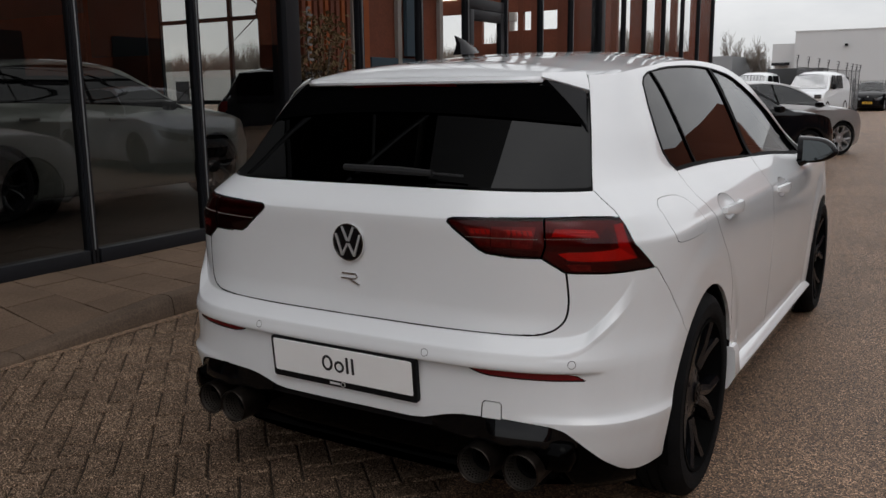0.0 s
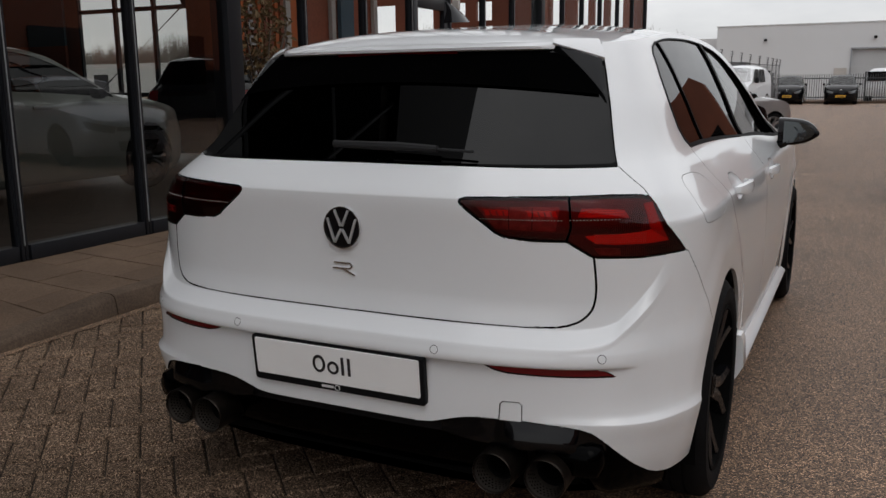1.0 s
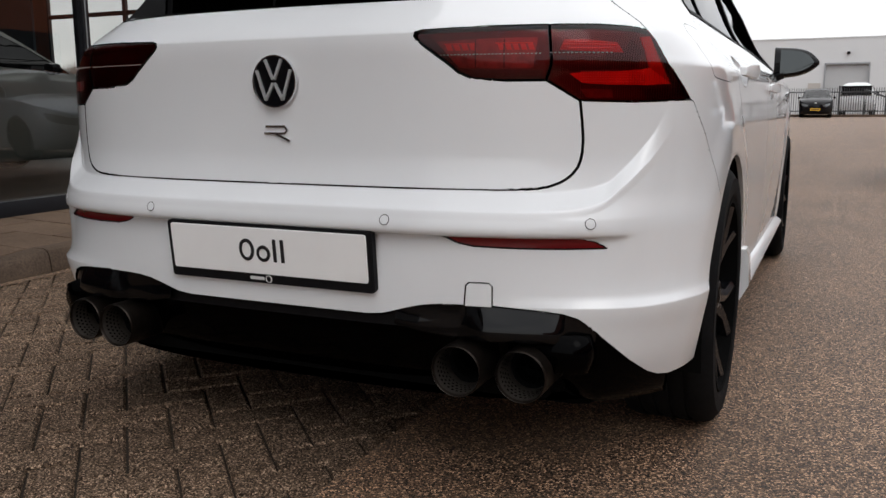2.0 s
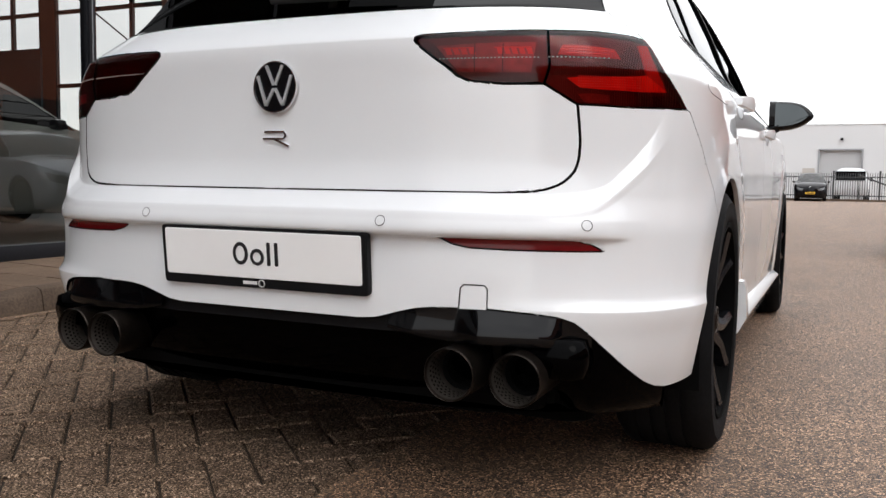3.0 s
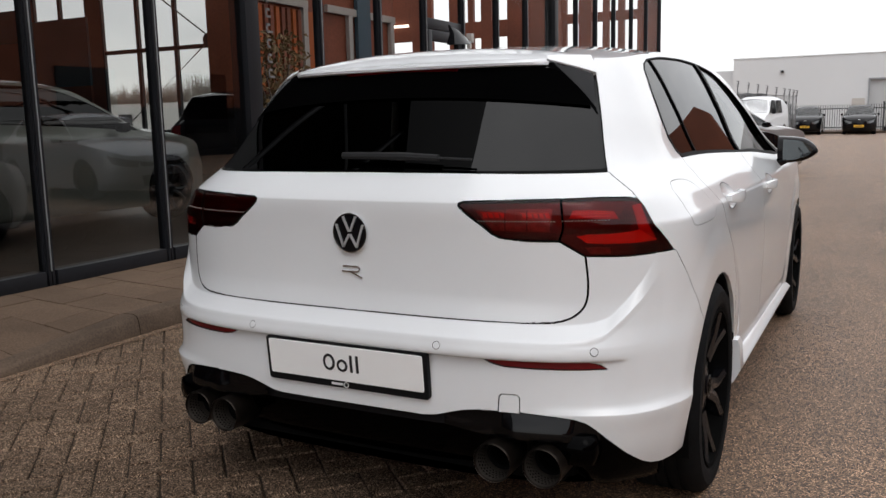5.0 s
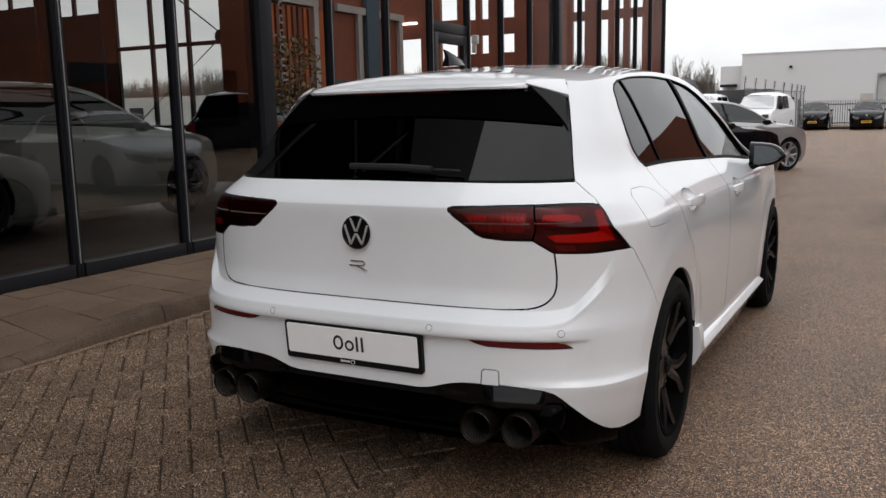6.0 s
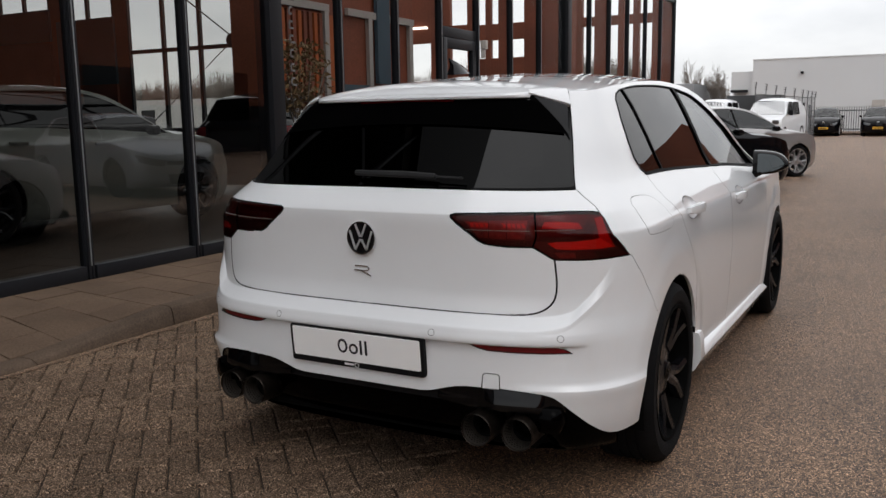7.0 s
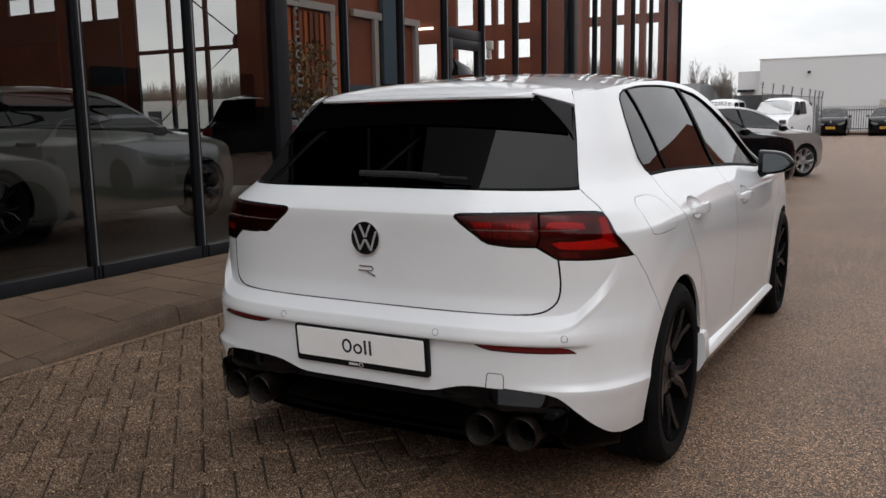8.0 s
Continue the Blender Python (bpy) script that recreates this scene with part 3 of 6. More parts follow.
REAR_GLASS = [(-0.1, 1.02), (0.3, 1.018), (GLASS_SIDE - 0.02, 1.008), (GLASS_SIDE - 0.004, 1.02), (GLASS_SIDE - 0.002, 1.5), (GLASS_SIDE - 0.001, 2.1), (-0.1, 2.1)]
DIFFUSER_TOP = [(0.0, 0.386), (0.14, 0.386), (0.235, 0.386), (0.275, 0.390), (0.329, 0.406), (0.360, 0.414), (0.40, 0.419), (0.507, 0.422), (0.60, 0.416), (0.640, 0.411), (0.668, 0.401),
                (0.690, 0.383), (0.712, 0.358), (0.756, 0.307), (0.785, 0.270), (0.800, 0.256), (0.815, 0.250)]
DIFFUSER = [on_tail(*p) for p in DIFFUSER_TOP] + [(on_tail(0.815, 0.25)[0], -0.2), (-0.1, -0.2), (-0.1, on_tail(0, 0.386)[1])]
STRIP = [on_tail(*p) for p in DIFFUSER_TOP[2:12]] + [on_tail(*p) for p in ((0.668, 0.345), (0.63, 0.352), (0.461, 0.366), (0.38, 0.372), (0.30, 0.372))]
UNDER_CUT = [on_tail(0.815, 0.25), on_side(0.36, 0.255), on_side(0.42, 0.262), on_side(0.42, 0.05), (on_tail(0.815, 0.25)[0], -0.2)]
SEAM = [(0.330, 0.826), (0.355, 0.79), (0.385, 0.755), (0.425, 0.70), (0.462, 0.64), (0.5, 0.6)]
BUMPER = [on_tail(*p) for p in TAIL_EDGE] + [(-0.1, 0.55), (-0.1, -0.2), (ARC_R + 0.5, -0.2), on_side(0.62, 0.55)] + [on_side(*p) for p in SEAM[::-1]] + [on_tail(0.838, 0.829), on_tail(0.75, 0.825)]
REFLECTOR = [on_tail(*p) for p in ((0.408, 0.561), (0.50, 0.5605), (0.60, 0.5605), (0.665, 0.560), (0.695, 0.553), (0.717, 0.541), (0.64, 0.5405), (0.55, 0.541), (0.47, 0.543), (0.437, 0.549))]
TOW_CAP = [on_tail(*p) for p in ((0.453, 0.42), (0.456, 0.462), (0.462, 0.468), (0.502, 0.468), (0.508, 0.462), (0.508, 0.42))]
ARCH_R, ARCH_F = arch(AXLE_R, 0.362), arch(AXLE_F, 0.362)
FUEL = [on_side(*p) for p in rounded_line([(0.44, 0.975), (0.465, 0.990), (0.50, 0.997), (0.60, 0.994), (0.67, 0.980), (0.72, 0.948), (0.742, 0.905), (0.728, 0.880), (0.68, 0.870), (0.52, 0.872), (0.455, 0.877), (0.437, 0.892), (0.434, 0.93), (0.44, 0.975)], 3)[:-1]]
DLO = [on_side(*p) for p in ((0.80, 1.048), (0.755, 1.068), (0.728, 1.11), (0.728, 1.17), (0.765, 1.26), (0.81, 1.325), (0.85, 1.347), (0.92, 1.364), (1.1, 1.380), (1.5, 1.396), (1.83, 1.390),
                             (2.05, 1.368), (2.3, 1.298), (2.55, 1.194), (2.80, 1.065), (2.93, 0.985), (2.95, 0.956), (2.7, 0.972), (1.9, 1.018), (1.2, 1.043))]
QUARTER_GLASS = [on_side(*p) for p in ((0.80, 1.058), (0.766, 1.076), (0.741, 1.116), (0.741, 1.17), (0.774, 1.260), (0.817, 1.324), (0.862, 1.346), (0.957, 1.364), (1.036, 1.058))]
REAR_SIDE_GLASS = [on_side(*p) for p in ((0.972, 1.366), (1.1, 1.375), (1.5, 1.391), (1.782, 1.387), (1.816, 1.028), (1.2, 1.053), (1.050, 1.056))]
FRONT_SIDE_GLASS = [on_side(*p) for p in ((1.824, 1.385), (2.05, 1.362), (2.3, 1.292), (2.55, 1.187), (2.775, 1.070), (2.81, 0.978), (2.5, 0.997), (1.856, 1.028))]
DOOR_REAR = [on_side(*p) for p in ((0.772, 1.054), (0.80, 0.99), (0.838, 0.94), (0.872, 0.89), (0.908, 0.845), (0.965, 0.79), (1.03, 0.725), (1.075, 0.62), (1.09, 0.50), (1.10, 0.36), (1.12, 0.245),
                                   (1.80, 0.245), (1.812, 0.65), (1.80, 0.9), (1.808, 1.029), (1.2, 1.050))]
DOOR_FRONT = [on_side(*p) for p in ((1.812, 1.029), (1.805, 0.9), (1.817, 0.65), (1.805, 0.245), (2.86, 0.245), (2.88, 0.7), (2.90, 0.966), (2.7, 0.978))]

HANDLES = ((1.07, 0.905), (2.03, 0.873))


def dish_rim(y, z, k=1.0, n=28):
    """The rim of the hollow behind a door handle."""
    return [on_side(y - 0.01 + 0.098 * k * math.cos(a), z + 0.002 + 0.042 * k * math.sin(a)) for a in np.linspace(0, 2 * math.pi, n, endpoint=False)]


car = thing("hatchback", "glossy white five-door hatchback with dark tinted rear windows, on brick paving", "car")
FACES = shell_faces([("arch_hole", ARCH_R), ("arch_hole", ARCH_F), ("under", UNDER_CUT), ("lamp_in", LAMP_IN), ("lamp_out", LAMP_OUT), ("reflector", REFLECTOR), ("tow", TOW_CAP),
                     ("strip", STRIP), ("diffuser", DIFFUSER), ("rear_glass", REAR_GLASS), ("gate_top", GATE_TOP), ("tailgate", TAILGATE), ("bumper", BUMPER),
                     ("quarter_glass", QUARTER_GLASS), ("rear_side_glass", REAR_SIDE_GLASS), ("front_side_glass", FRONT_SIDE_GLASS), ("window_trim", DLO),
                     ("fuel", FUEL), ("dish", dish_rim(*HANDLES[0])), ("dish", dish_rim(*HANDLES[1])), ("door_rear", DOOR_REAR), ("door_front", DOOR_FRONT)], S_LINES, V_LINES, {"arch_hole", "under", "dish"})
FUEL_FACES = FACES.pop("fuel")
panel("body_side", FACES["body"], PAINT, car, gap=0.0)
panel("body_side", FUEL_FACES, PAINT, car, sides=(-1,), gap=0.0, lip=0)
panel("fuel_flap", FUEL_FACES, PAINT, car, sides=(1,), gap=0.0018)
tailgate = panel("tailgate", FACES["tailgate"], PAINT, car, gap=0.0036)
# black bead added along the tailgate joint to keep its line dark
for sg in (1, -1):
    bm = bmesh.new()
    line = []
    for x, z in TAIL_EDGE[:-3] + [(0.5 - 0.02 * k, 0.6525 - 0.0015 * min(1, 0.1 * k)) for k in range(1, 26)]:
        s, v = on_tail(x, z)
        q = body(s, v) - surface_normals(np.array([[s, v]]))[0] * 0.0022
        line.append((sg * q[0], q[1], q[2]))
    tube(bm, line, 0.0030, 6)
    part("tailgate_seal", bm, SOOT_SHADE, tailgate)
bumper = thing("rear_bumper", "", "")
bumper.parent = car
panel("bumper_skin", FACES["bumper"], PAINT, bumper, sides=(1,), gap=0.0024)
panel("bumper_skin", FACES["bumper"] + FACES["tow"], PAINT, bumper, sides=(-1,), gap=0.0024)
panel("towing_cap", FACES["tow"], PAINT, bumper, sides=(1,), gap=0.0008)
panel("window_surround", FACES["gate_top"], DEEP_BLACK, tailgate, gap=0.001)
panel("rear_window", FACES["rear_glass"], REAR_PANE, tailgate, gap=0.0, lip=0, raise_by=-0.003, label="dark tinted rear window", rear_glass=True)
for sg in (1, -1):
    panel("reflector", FACES["reflector"], RED_LENS, bumper, sides=(sg,), raise_by=-0.002, gap=0.001, label="dark red bumper reflector")
    rear_door = panel("rear_door", FACES["door_rear"], PAINT, car, sides=(sg,), gap=0.002)
    front_door = panel("front_door", FACES["door_front"], PAINT, car, sides=(sg,), gap=0.002)
    panel("window_trim", FACES["window_trim"], TRIM_BLACK, car, sides=(sg,), gap=0.0, raise_by=0.002, lip=0.012)
    panel("quarter_window", FACES["quarter_glass"], DARK_GLASS, car, sides=(sg,), gap=0.0, raise_by=-0.004, lip=0, flat_glass=True)
    panel("side_window", FACES["rear_side_glass"], DARK_GLASS, rear_door, sides=(sg,), gap=0.0, raise_by=-0.004, lip=0, label="dark tinted side window", flat_glass=True)
    panel("side_window", FACES["front_side_glass"], FRONT_PANE, front_door, sides=(sg,), gap=0.0, raise_by=-0.004, lip=0, flat_glass=True)
for sg in (1, -1):
    bm = bmesh.new()
    rows = []
    for x in np.linspace(0.30, 0.70, 68):
        zt = float(np.interp(x, [p[0] for p in DIFFUSER_TOP], [p[1] for p in DIFFUSER_TOP])) + 0.002
        zl = 0.352 + 0.02 * max(0, (0.46 - x) / 0.16) ** 2
        ends = min(1, (x - 0.30) / 0.05, (0.70 - x) / 0.02)
        row = []
        # the middle of the strip leans up to the sky, its ends are undercut
        up = max(0.0, min(1.0, (x - 0.44) / 0.06, (0.66 - x) / 0.035))
        up = up * up * (3 - 2 * up)
        for t, out in ((0.0, -0.004), (0.28, -0.003 + 0.008 * up), (0.56, -0.001 + 0.015 * up), (0.82, 0.002 + 0.018 * up), (0.97, 0.002 + 0.015 * up), (1.03, -0.05)):
            z = zt + (min(zl, zt - 0.012) - zt) * t
            s, v = on_tail(x, z)
            p, k = body(s, v), surface_normals(np.array([[s, v]]))[0]
            row.append((sg * (p[0] + k[0] * out * max(0, ends)), p[1] + k[1] * (out if out < 0 else out * max(0, ends)), p[2]))
        rows.append(row if sg > 0 else row[::-1])
    rows_mesh(bm, rows)
    bmesh.ops.recalc_face_normals(bm, faces=bm.faces)
    part("diffuser_strip", bm, PIANO, bumper, "gloss black diffuser strip", smooth=40)
FACES["diffuser"] += FACES["strip"]


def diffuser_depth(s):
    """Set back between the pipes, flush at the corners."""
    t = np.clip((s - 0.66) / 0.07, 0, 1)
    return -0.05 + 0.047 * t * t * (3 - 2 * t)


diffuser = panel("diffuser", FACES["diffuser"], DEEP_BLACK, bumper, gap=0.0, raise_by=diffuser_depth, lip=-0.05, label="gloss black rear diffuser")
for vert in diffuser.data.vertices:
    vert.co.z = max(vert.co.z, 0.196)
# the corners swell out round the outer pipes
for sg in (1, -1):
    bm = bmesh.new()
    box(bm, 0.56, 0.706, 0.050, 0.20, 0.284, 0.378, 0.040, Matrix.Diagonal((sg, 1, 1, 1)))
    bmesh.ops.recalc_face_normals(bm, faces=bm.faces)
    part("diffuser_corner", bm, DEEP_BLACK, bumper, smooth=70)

# roof, windscreen and bonnet between the rails
def s_of_y(y):
    return ARC_R + SIDE_L * (y - 0.12 - CORNER_D) / SIDE_L
S_SCREEN, S_COWL = s_of_y(2.32), s_of_y(3.14)
bm = bmesh.new()
rows_mesh(bm, cap_strip(0.001, S_SCREEN, 60, 0.052))
part("roof", bm, PAINT, car, smooth=70)
bm = bmesh.new()
rows_mesh(bm, cap_strip(S_SCREEN, S_COWL, 16, 0.055, narrow=0.03))
part("windscreen", bm, CAR_GLASS, car, smooth=70)
for sg in (1, -1):
    bm = bmesh.new()
    rows = []
    for s in np.linspace(S_SCREEN, S_COWL, 16):
        x, y, z = body(s, 2.0)
        rows.append([(sg * (x + 0.004), y, z - 0.012), (sg * x, y, z + 0.004), (sg * (x - 0.05), y, z + 0.012), (sg * (x - 0.06), y, z - 0.03)])
    rows_mesh(bm, rows)
    part("windscreen_pillar", bm, PAINT, car, smooth=50)
bm = bmesh.new()
rows_mesh(bm, cap_strip(S_COWL, S_END - 0.001, 30, 0.075, power=3.0))
part("bonnet", bm, PAINT, car, smooth=70)

# dark liner behind the joints, floor and cabin
bm = bmesh.new()
for sg in (1, -1):
    P = body(S_LINES[::2][:, None] + 0 * V_LINES[None, :], V_LINES[None, :] + 0 * S_LINES[::2][:, None])
    rows = []
    for i, s in enumerate(S_LINES[::2]):
        n = surface_normals(np.stack([np.full(len(V_LINES), s), V_LINES], -1))
        rows.append([tuple((p - 0.020 * k) * np.array([sg, 1, 1])) for p, k in zip(P[i], n)])
    V = [[bm.verts.new(p) for p in row] for row in rows]
    for i, (a, b) in enumerate(zip(V, V[1:])):
        for j in range(len(a) - 1):
            q = (P[i][j] + P[i + 1][j + 1]) / 2
            if V_LINES[j] >= 0.97 or min(math.hypot(q[1] - ax, q[2] - WHEEL_R) for ax in (AXLE_R, AXLE_F)) < 0.40 or q[2] < 0.36 or (q[1] < 0.6 and 0.815 < q[2] < 0.985 and abs(q[0]) > 0.30):
                continue
            f = (a[j], b[j], b[j + 1], a[j + 1])
            bm.faces.new(f if sg > 0 else f[::-1])
part("inner_liner", bm, MATT_BLACK, car)
# the shade under the floor is put into its near-black colour
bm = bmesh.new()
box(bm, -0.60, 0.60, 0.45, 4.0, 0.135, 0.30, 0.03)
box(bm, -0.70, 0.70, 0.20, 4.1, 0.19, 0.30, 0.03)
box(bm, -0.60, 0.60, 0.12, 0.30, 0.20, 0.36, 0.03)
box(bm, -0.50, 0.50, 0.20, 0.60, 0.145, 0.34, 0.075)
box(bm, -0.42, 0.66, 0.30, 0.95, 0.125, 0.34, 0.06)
part("underbody", bm, SOOT_SHADE, car)
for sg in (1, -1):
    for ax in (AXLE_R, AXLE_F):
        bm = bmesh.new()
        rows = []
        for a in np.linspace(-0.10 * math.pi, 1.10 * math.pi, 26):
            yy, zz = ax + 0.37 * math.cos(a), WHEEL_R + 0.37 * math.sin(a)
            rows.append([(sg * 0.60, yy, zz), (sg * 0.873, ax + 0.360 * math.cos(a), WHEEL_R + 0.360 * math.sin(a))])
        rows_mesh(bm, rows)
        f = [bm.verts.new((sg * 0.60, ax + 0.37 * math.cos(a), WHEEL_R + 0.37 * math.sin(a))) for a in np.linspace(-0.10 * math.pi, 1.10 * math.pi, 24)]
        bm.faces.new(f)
        part("wheel_arch_liner", bm, SOOT_SHADE, car)
# seats, parcel shelf and dashboard in the dark cabin
bm = bmesh.new()
box(bm, -0.72, 0.72, 0.25, 3.05, 0.30, 0.34)
box(bm, -0.68, 0.68, 0.22, 0.75, 0.93, 0.955, 0.01)
part("parcel_shelf", bm, CABIN, car)
for x, y in ((-0.36, 2.05), (0.36, 2.05), (-0.42, 1.12), (0.0, 1.12), (0.42, 1.12)):
    bm = bmesh.new()
    wd = 0.24 if y > 2 else 0.20
    box(bm, -wd, wd, -0.07, 0.07, 0.40, 1.0, 0.05, pose(x, y, 0, 10))
    box(bm, -0.13, 0.13, -0.05, 0.05, 1.02, 1.20, 0.045, pose(x, y + 0.02, 0, 9))
    box(bm, -wd, wd, 0.0, 0.50, 0.40, 0.54, 0.05, pose(x, y, 0))
    part("seat", bm, CABIN, car, smooth=40)
bm = bmesh.new()
box(bm, -0.70, 0.70, 2.70, 3.10, 0.62, 0.93, 0.06)
part("dashboard", bm, CABIN, car, smooth=40)
bm = bmesh.new()
rows_mesh(bm, cap_strip(0.05, S_SCREEN, 30, 0.045, drop=0.03, narrow=0.03))
part("headliner", bm, CABIN, car)


def letter_bars(bm, strokes, y, thick, m):
    """Flat bars between points of a plane."""
    for (x0, z0), (x1, z1), w0 in strokes:
        d = Vector((x1 - x0, z1 - z0))
        n = Vector((-d.y, d.x)).normalized() * w0 / 2
        prism(bm, [(x0 + n.x, z0 + n.y), (x0 - n.x, z0 - n.y), (x1 - n.x, z1 - n.y), (x1 + n.x, z1 + n.y)], y, y - thick, m)


def wheel_parts(parent, m, rim_mat, detailed=True, caliper=None):
    """A low-profile tyre on a ten-spoke black rim; the outer face looks to +x."""
    wheel = new("wheel")
    wheel.parent = parent
    wheel.matrix_local = m
    R, r, w = WHEEL_R, 0.246, 0.112
    bm = bmesh.new()
    prof = [(r, -w + 0.012), (r + 0.012, -w), (R - 0.03, -w - 0.004), (R - 0.008, -w + 0.012), (R, -w + 0.03)]
    for g in (-0.055, -0.018, 0.018, 0.055):
        prof += [(R, g - 0.006), (R - 0.007, g - 0.005), (R - 0.007, g + 0.005), (R, g + 0.006)]
    prof += [(R, w - 0.03), (R - 0.008, w - 0.012), (R - 0.03, w + 0.004), (r + 0.022, w + 0.004), (r + 0.012, w + 0.001), (r, w - 0.010)]
    lathe(bm, prof, 64)
    part("tyre", bm, RUBBER, wheel, smooth=35)
    bm = bmesh.new()
    lathe(bm, [(r + 0.006, w - 0.006), (r + 0.003, w + 0.002), (r - 0.008, w), (r - 0.014, w - 0.02), (r - 0.024, w - 0.06), (r - 0.03, -w + 0.02), (r + 0.004, -w + 0.008)], 64)
    part("rim_barrel", bm, SOOT_SHADE if detailed else rim_mat, wheel, smooth=35)
    bm = bmesh.new()
    for k in range(5):
        mk = pose(0, 0, 0, k * 72 + 18)
        for sd in (1, -1):
            # each twin spoke: a wide blade that forks towards the rim
            a0, a1 = sd * 0.012, sd * 0.075
            pts = [(0.085, a0 - 0.020 * sd, 0.020 * sd + a0), (0.16, a0 - 0.004 * sd, 0.030 * sd + a0), (0.236, a1 - 0.024 * sd, a1 + 0.020 * sd)]
            rows = []
            for rr, e0, e1 in pts:
                d = w - 0.035 + 0.03 * (rr - 0.085) / 0.15
                lo, hi = min(e0, e1), max(e0, e1)
                rows.append([(d - 0.035, lo, rr), (d - 0.002, lo, rr), (d + 0.004, (lo + hi) / 2, rr), (d - 0.002, hi, rr), (d - 0.035, hi, rr)])
            V = [[bm.verts.new(mk @ Vector(p)) for p in row] for row in rows]
            for a, b in zip(V, V[1:]):
                for i in range(5):
                    bm.faces.new((a[i], a[(i + 1) % 5], b[(i + 1) % 5], b[i]))
    bmesh.ops.recalc_face_normals(bm, faces=bm.faces)
    part("spokes", bm, rim_mat, wheel, smooth=25)
    bm = bmesh.new()
    lathe(bm, [(0.0, w - 0.022), (0.028, w - 0.022), (0.034, w - 0.028), (0.055, w - 0.034), (0.095, w - 0.040), (0.098, w - 0.075), (0.0, w - 0.08)], 40)
    part("hub", bm, rim_mat, wheel, smooth=30)
    if detailed:
        bm = bmesh.new()
        lathe(bm, [(0.030, w - 0.0215), (0.032, w - 0.0195), (0.0345, w - 0.0215)], 32)
        letter_bars(bm, [((-0.014, 0.019), (0.0, -0.001), 0.004), ((0.014, 0.019), (0.0, -0.001), 0.004), ((-0.022, 0.008), (-0.010, -0.02), 0.004), ((-0.010, -0.02), (0.0, -0.002), 0.004),
                         ((0.0, -0.002), (0.010, -0.02), 0.004), ((0.010, -0.02), (0.022, 0.008), 0.004)], 0, 0.003, pose(w - 0.021, 0, 0, 0, 0, 90))
        part("hub_emblem", bm, TITAN, wheel)
        for k in range(5):
            bm = bmesh.new()
            a = math.radians(k * 72 + 54)
            lathe(bm, [(0.0, w - 0.034), (0.008, w - 0.034), (0.010, w - 0.045)], 10, pose(0, 0.066 * math.cos(a), 0.066 * math.sin(a)))
            part("wheel_bolt", bm, GLOSS_BLACK, wheel)
    bm = bmesh.new()
    lathe(bm, [(0.05, -0.01), (0.165, -0.01), (0.165, 0.02), (0.05, 0.02)], 40)
    part("brake_disc", bm, SOOT_SHADE if detailed else TITAN, wheel, smooth=30)
    return wheel


for ax, turn in ((AXLE_R, 14), (AXLE_F, 40)):
    for sg in (1, -1):
        wheel_parts(car, pose((0.776 + (0.020 if ax > 2 else 0.0)) * sg, ax, WHEEL_R, 0, 0, 0 if sg > 0 else 180) @ pose(0, 0, 0, turn), RIM)

# side skirts
for sg in (1, -1):
    bm = bmesh.new()
    rows = []
    for y in np.concatenate([np.linspace(1.100, 1.20, 15), np.linspace(1.23, 2.96, 26)]):
        # an upright fin at the rear end, then a broad ledge over a tucked-in lower face, falling towards the front
        fin = max(0.0, min(1.0, (1.186 - y) / 0.022))
        fin = fin * fin * (3 - 2 * fin)
        t = (y - 1.1) / 1.86
        ledge = 0.290 - 0.044 * t
        low = 0.234 - 0.044 * t - 0.012 * math.sin(math.pi * t)
        top = (ledge + 0.030) * (1 - fin) + 0.396 * fin
        rows.append([(sg * 0.84, y, low), (sg * 0.884, y, low + 0.002), (sg * 0.891, y, low + 0.010), (sg * 0.910, y, ledge - 0.009), (sg * 0.913, y, ledge - 0.003),
                     (sg * (0.910 - 0.002 * fin), y, ledge + 0.003 + 0.084 * fin), (sg * (0.876 + 0.024 * fin), y, top - 0.002), (sg * 0.866, y, top)])
    rows_mesh(bm, rows)
    for row in (rows[0], rows[-1]):
        bm.faces.new([bm.verts.new(p) for p in row])
    bmesh.ops.remove_doubles(bm, verts=bm.verts, dist=1e-5)
    bmesh.ops.recalc_face_normals(bm, faces=bm.faces)
    part("side_skirt", bm, PAINT, car, smooth=60)

# tail lamps: a dark red lens over a lit light guide
LENS_DARK = glass("smoked_lens", (0.93, 0.12, 0.12), 0.0, 1.38)
LAMP_BACK = material("lamp_reflector", (0.26, 0.10, 0.10), 0.3, 0.4, grain=0.3, grain_scale=60.0)
LAMP_SHADE = material("lamp_shade", (0.03, 0.006, 0.007), 0.4, stain=0.2, stain_scale=9.0)
LAMP_DARK = material("lamp_housing", (0.07, 0.02, 0.02), 0.35, stain=0.35, stain_scale=14.0)
LAMP_CLEAR = material("lamp_clear_bar", (0.75, 0.55, 0.5), 0.25, grain=0.2, grain_scale=90.0)


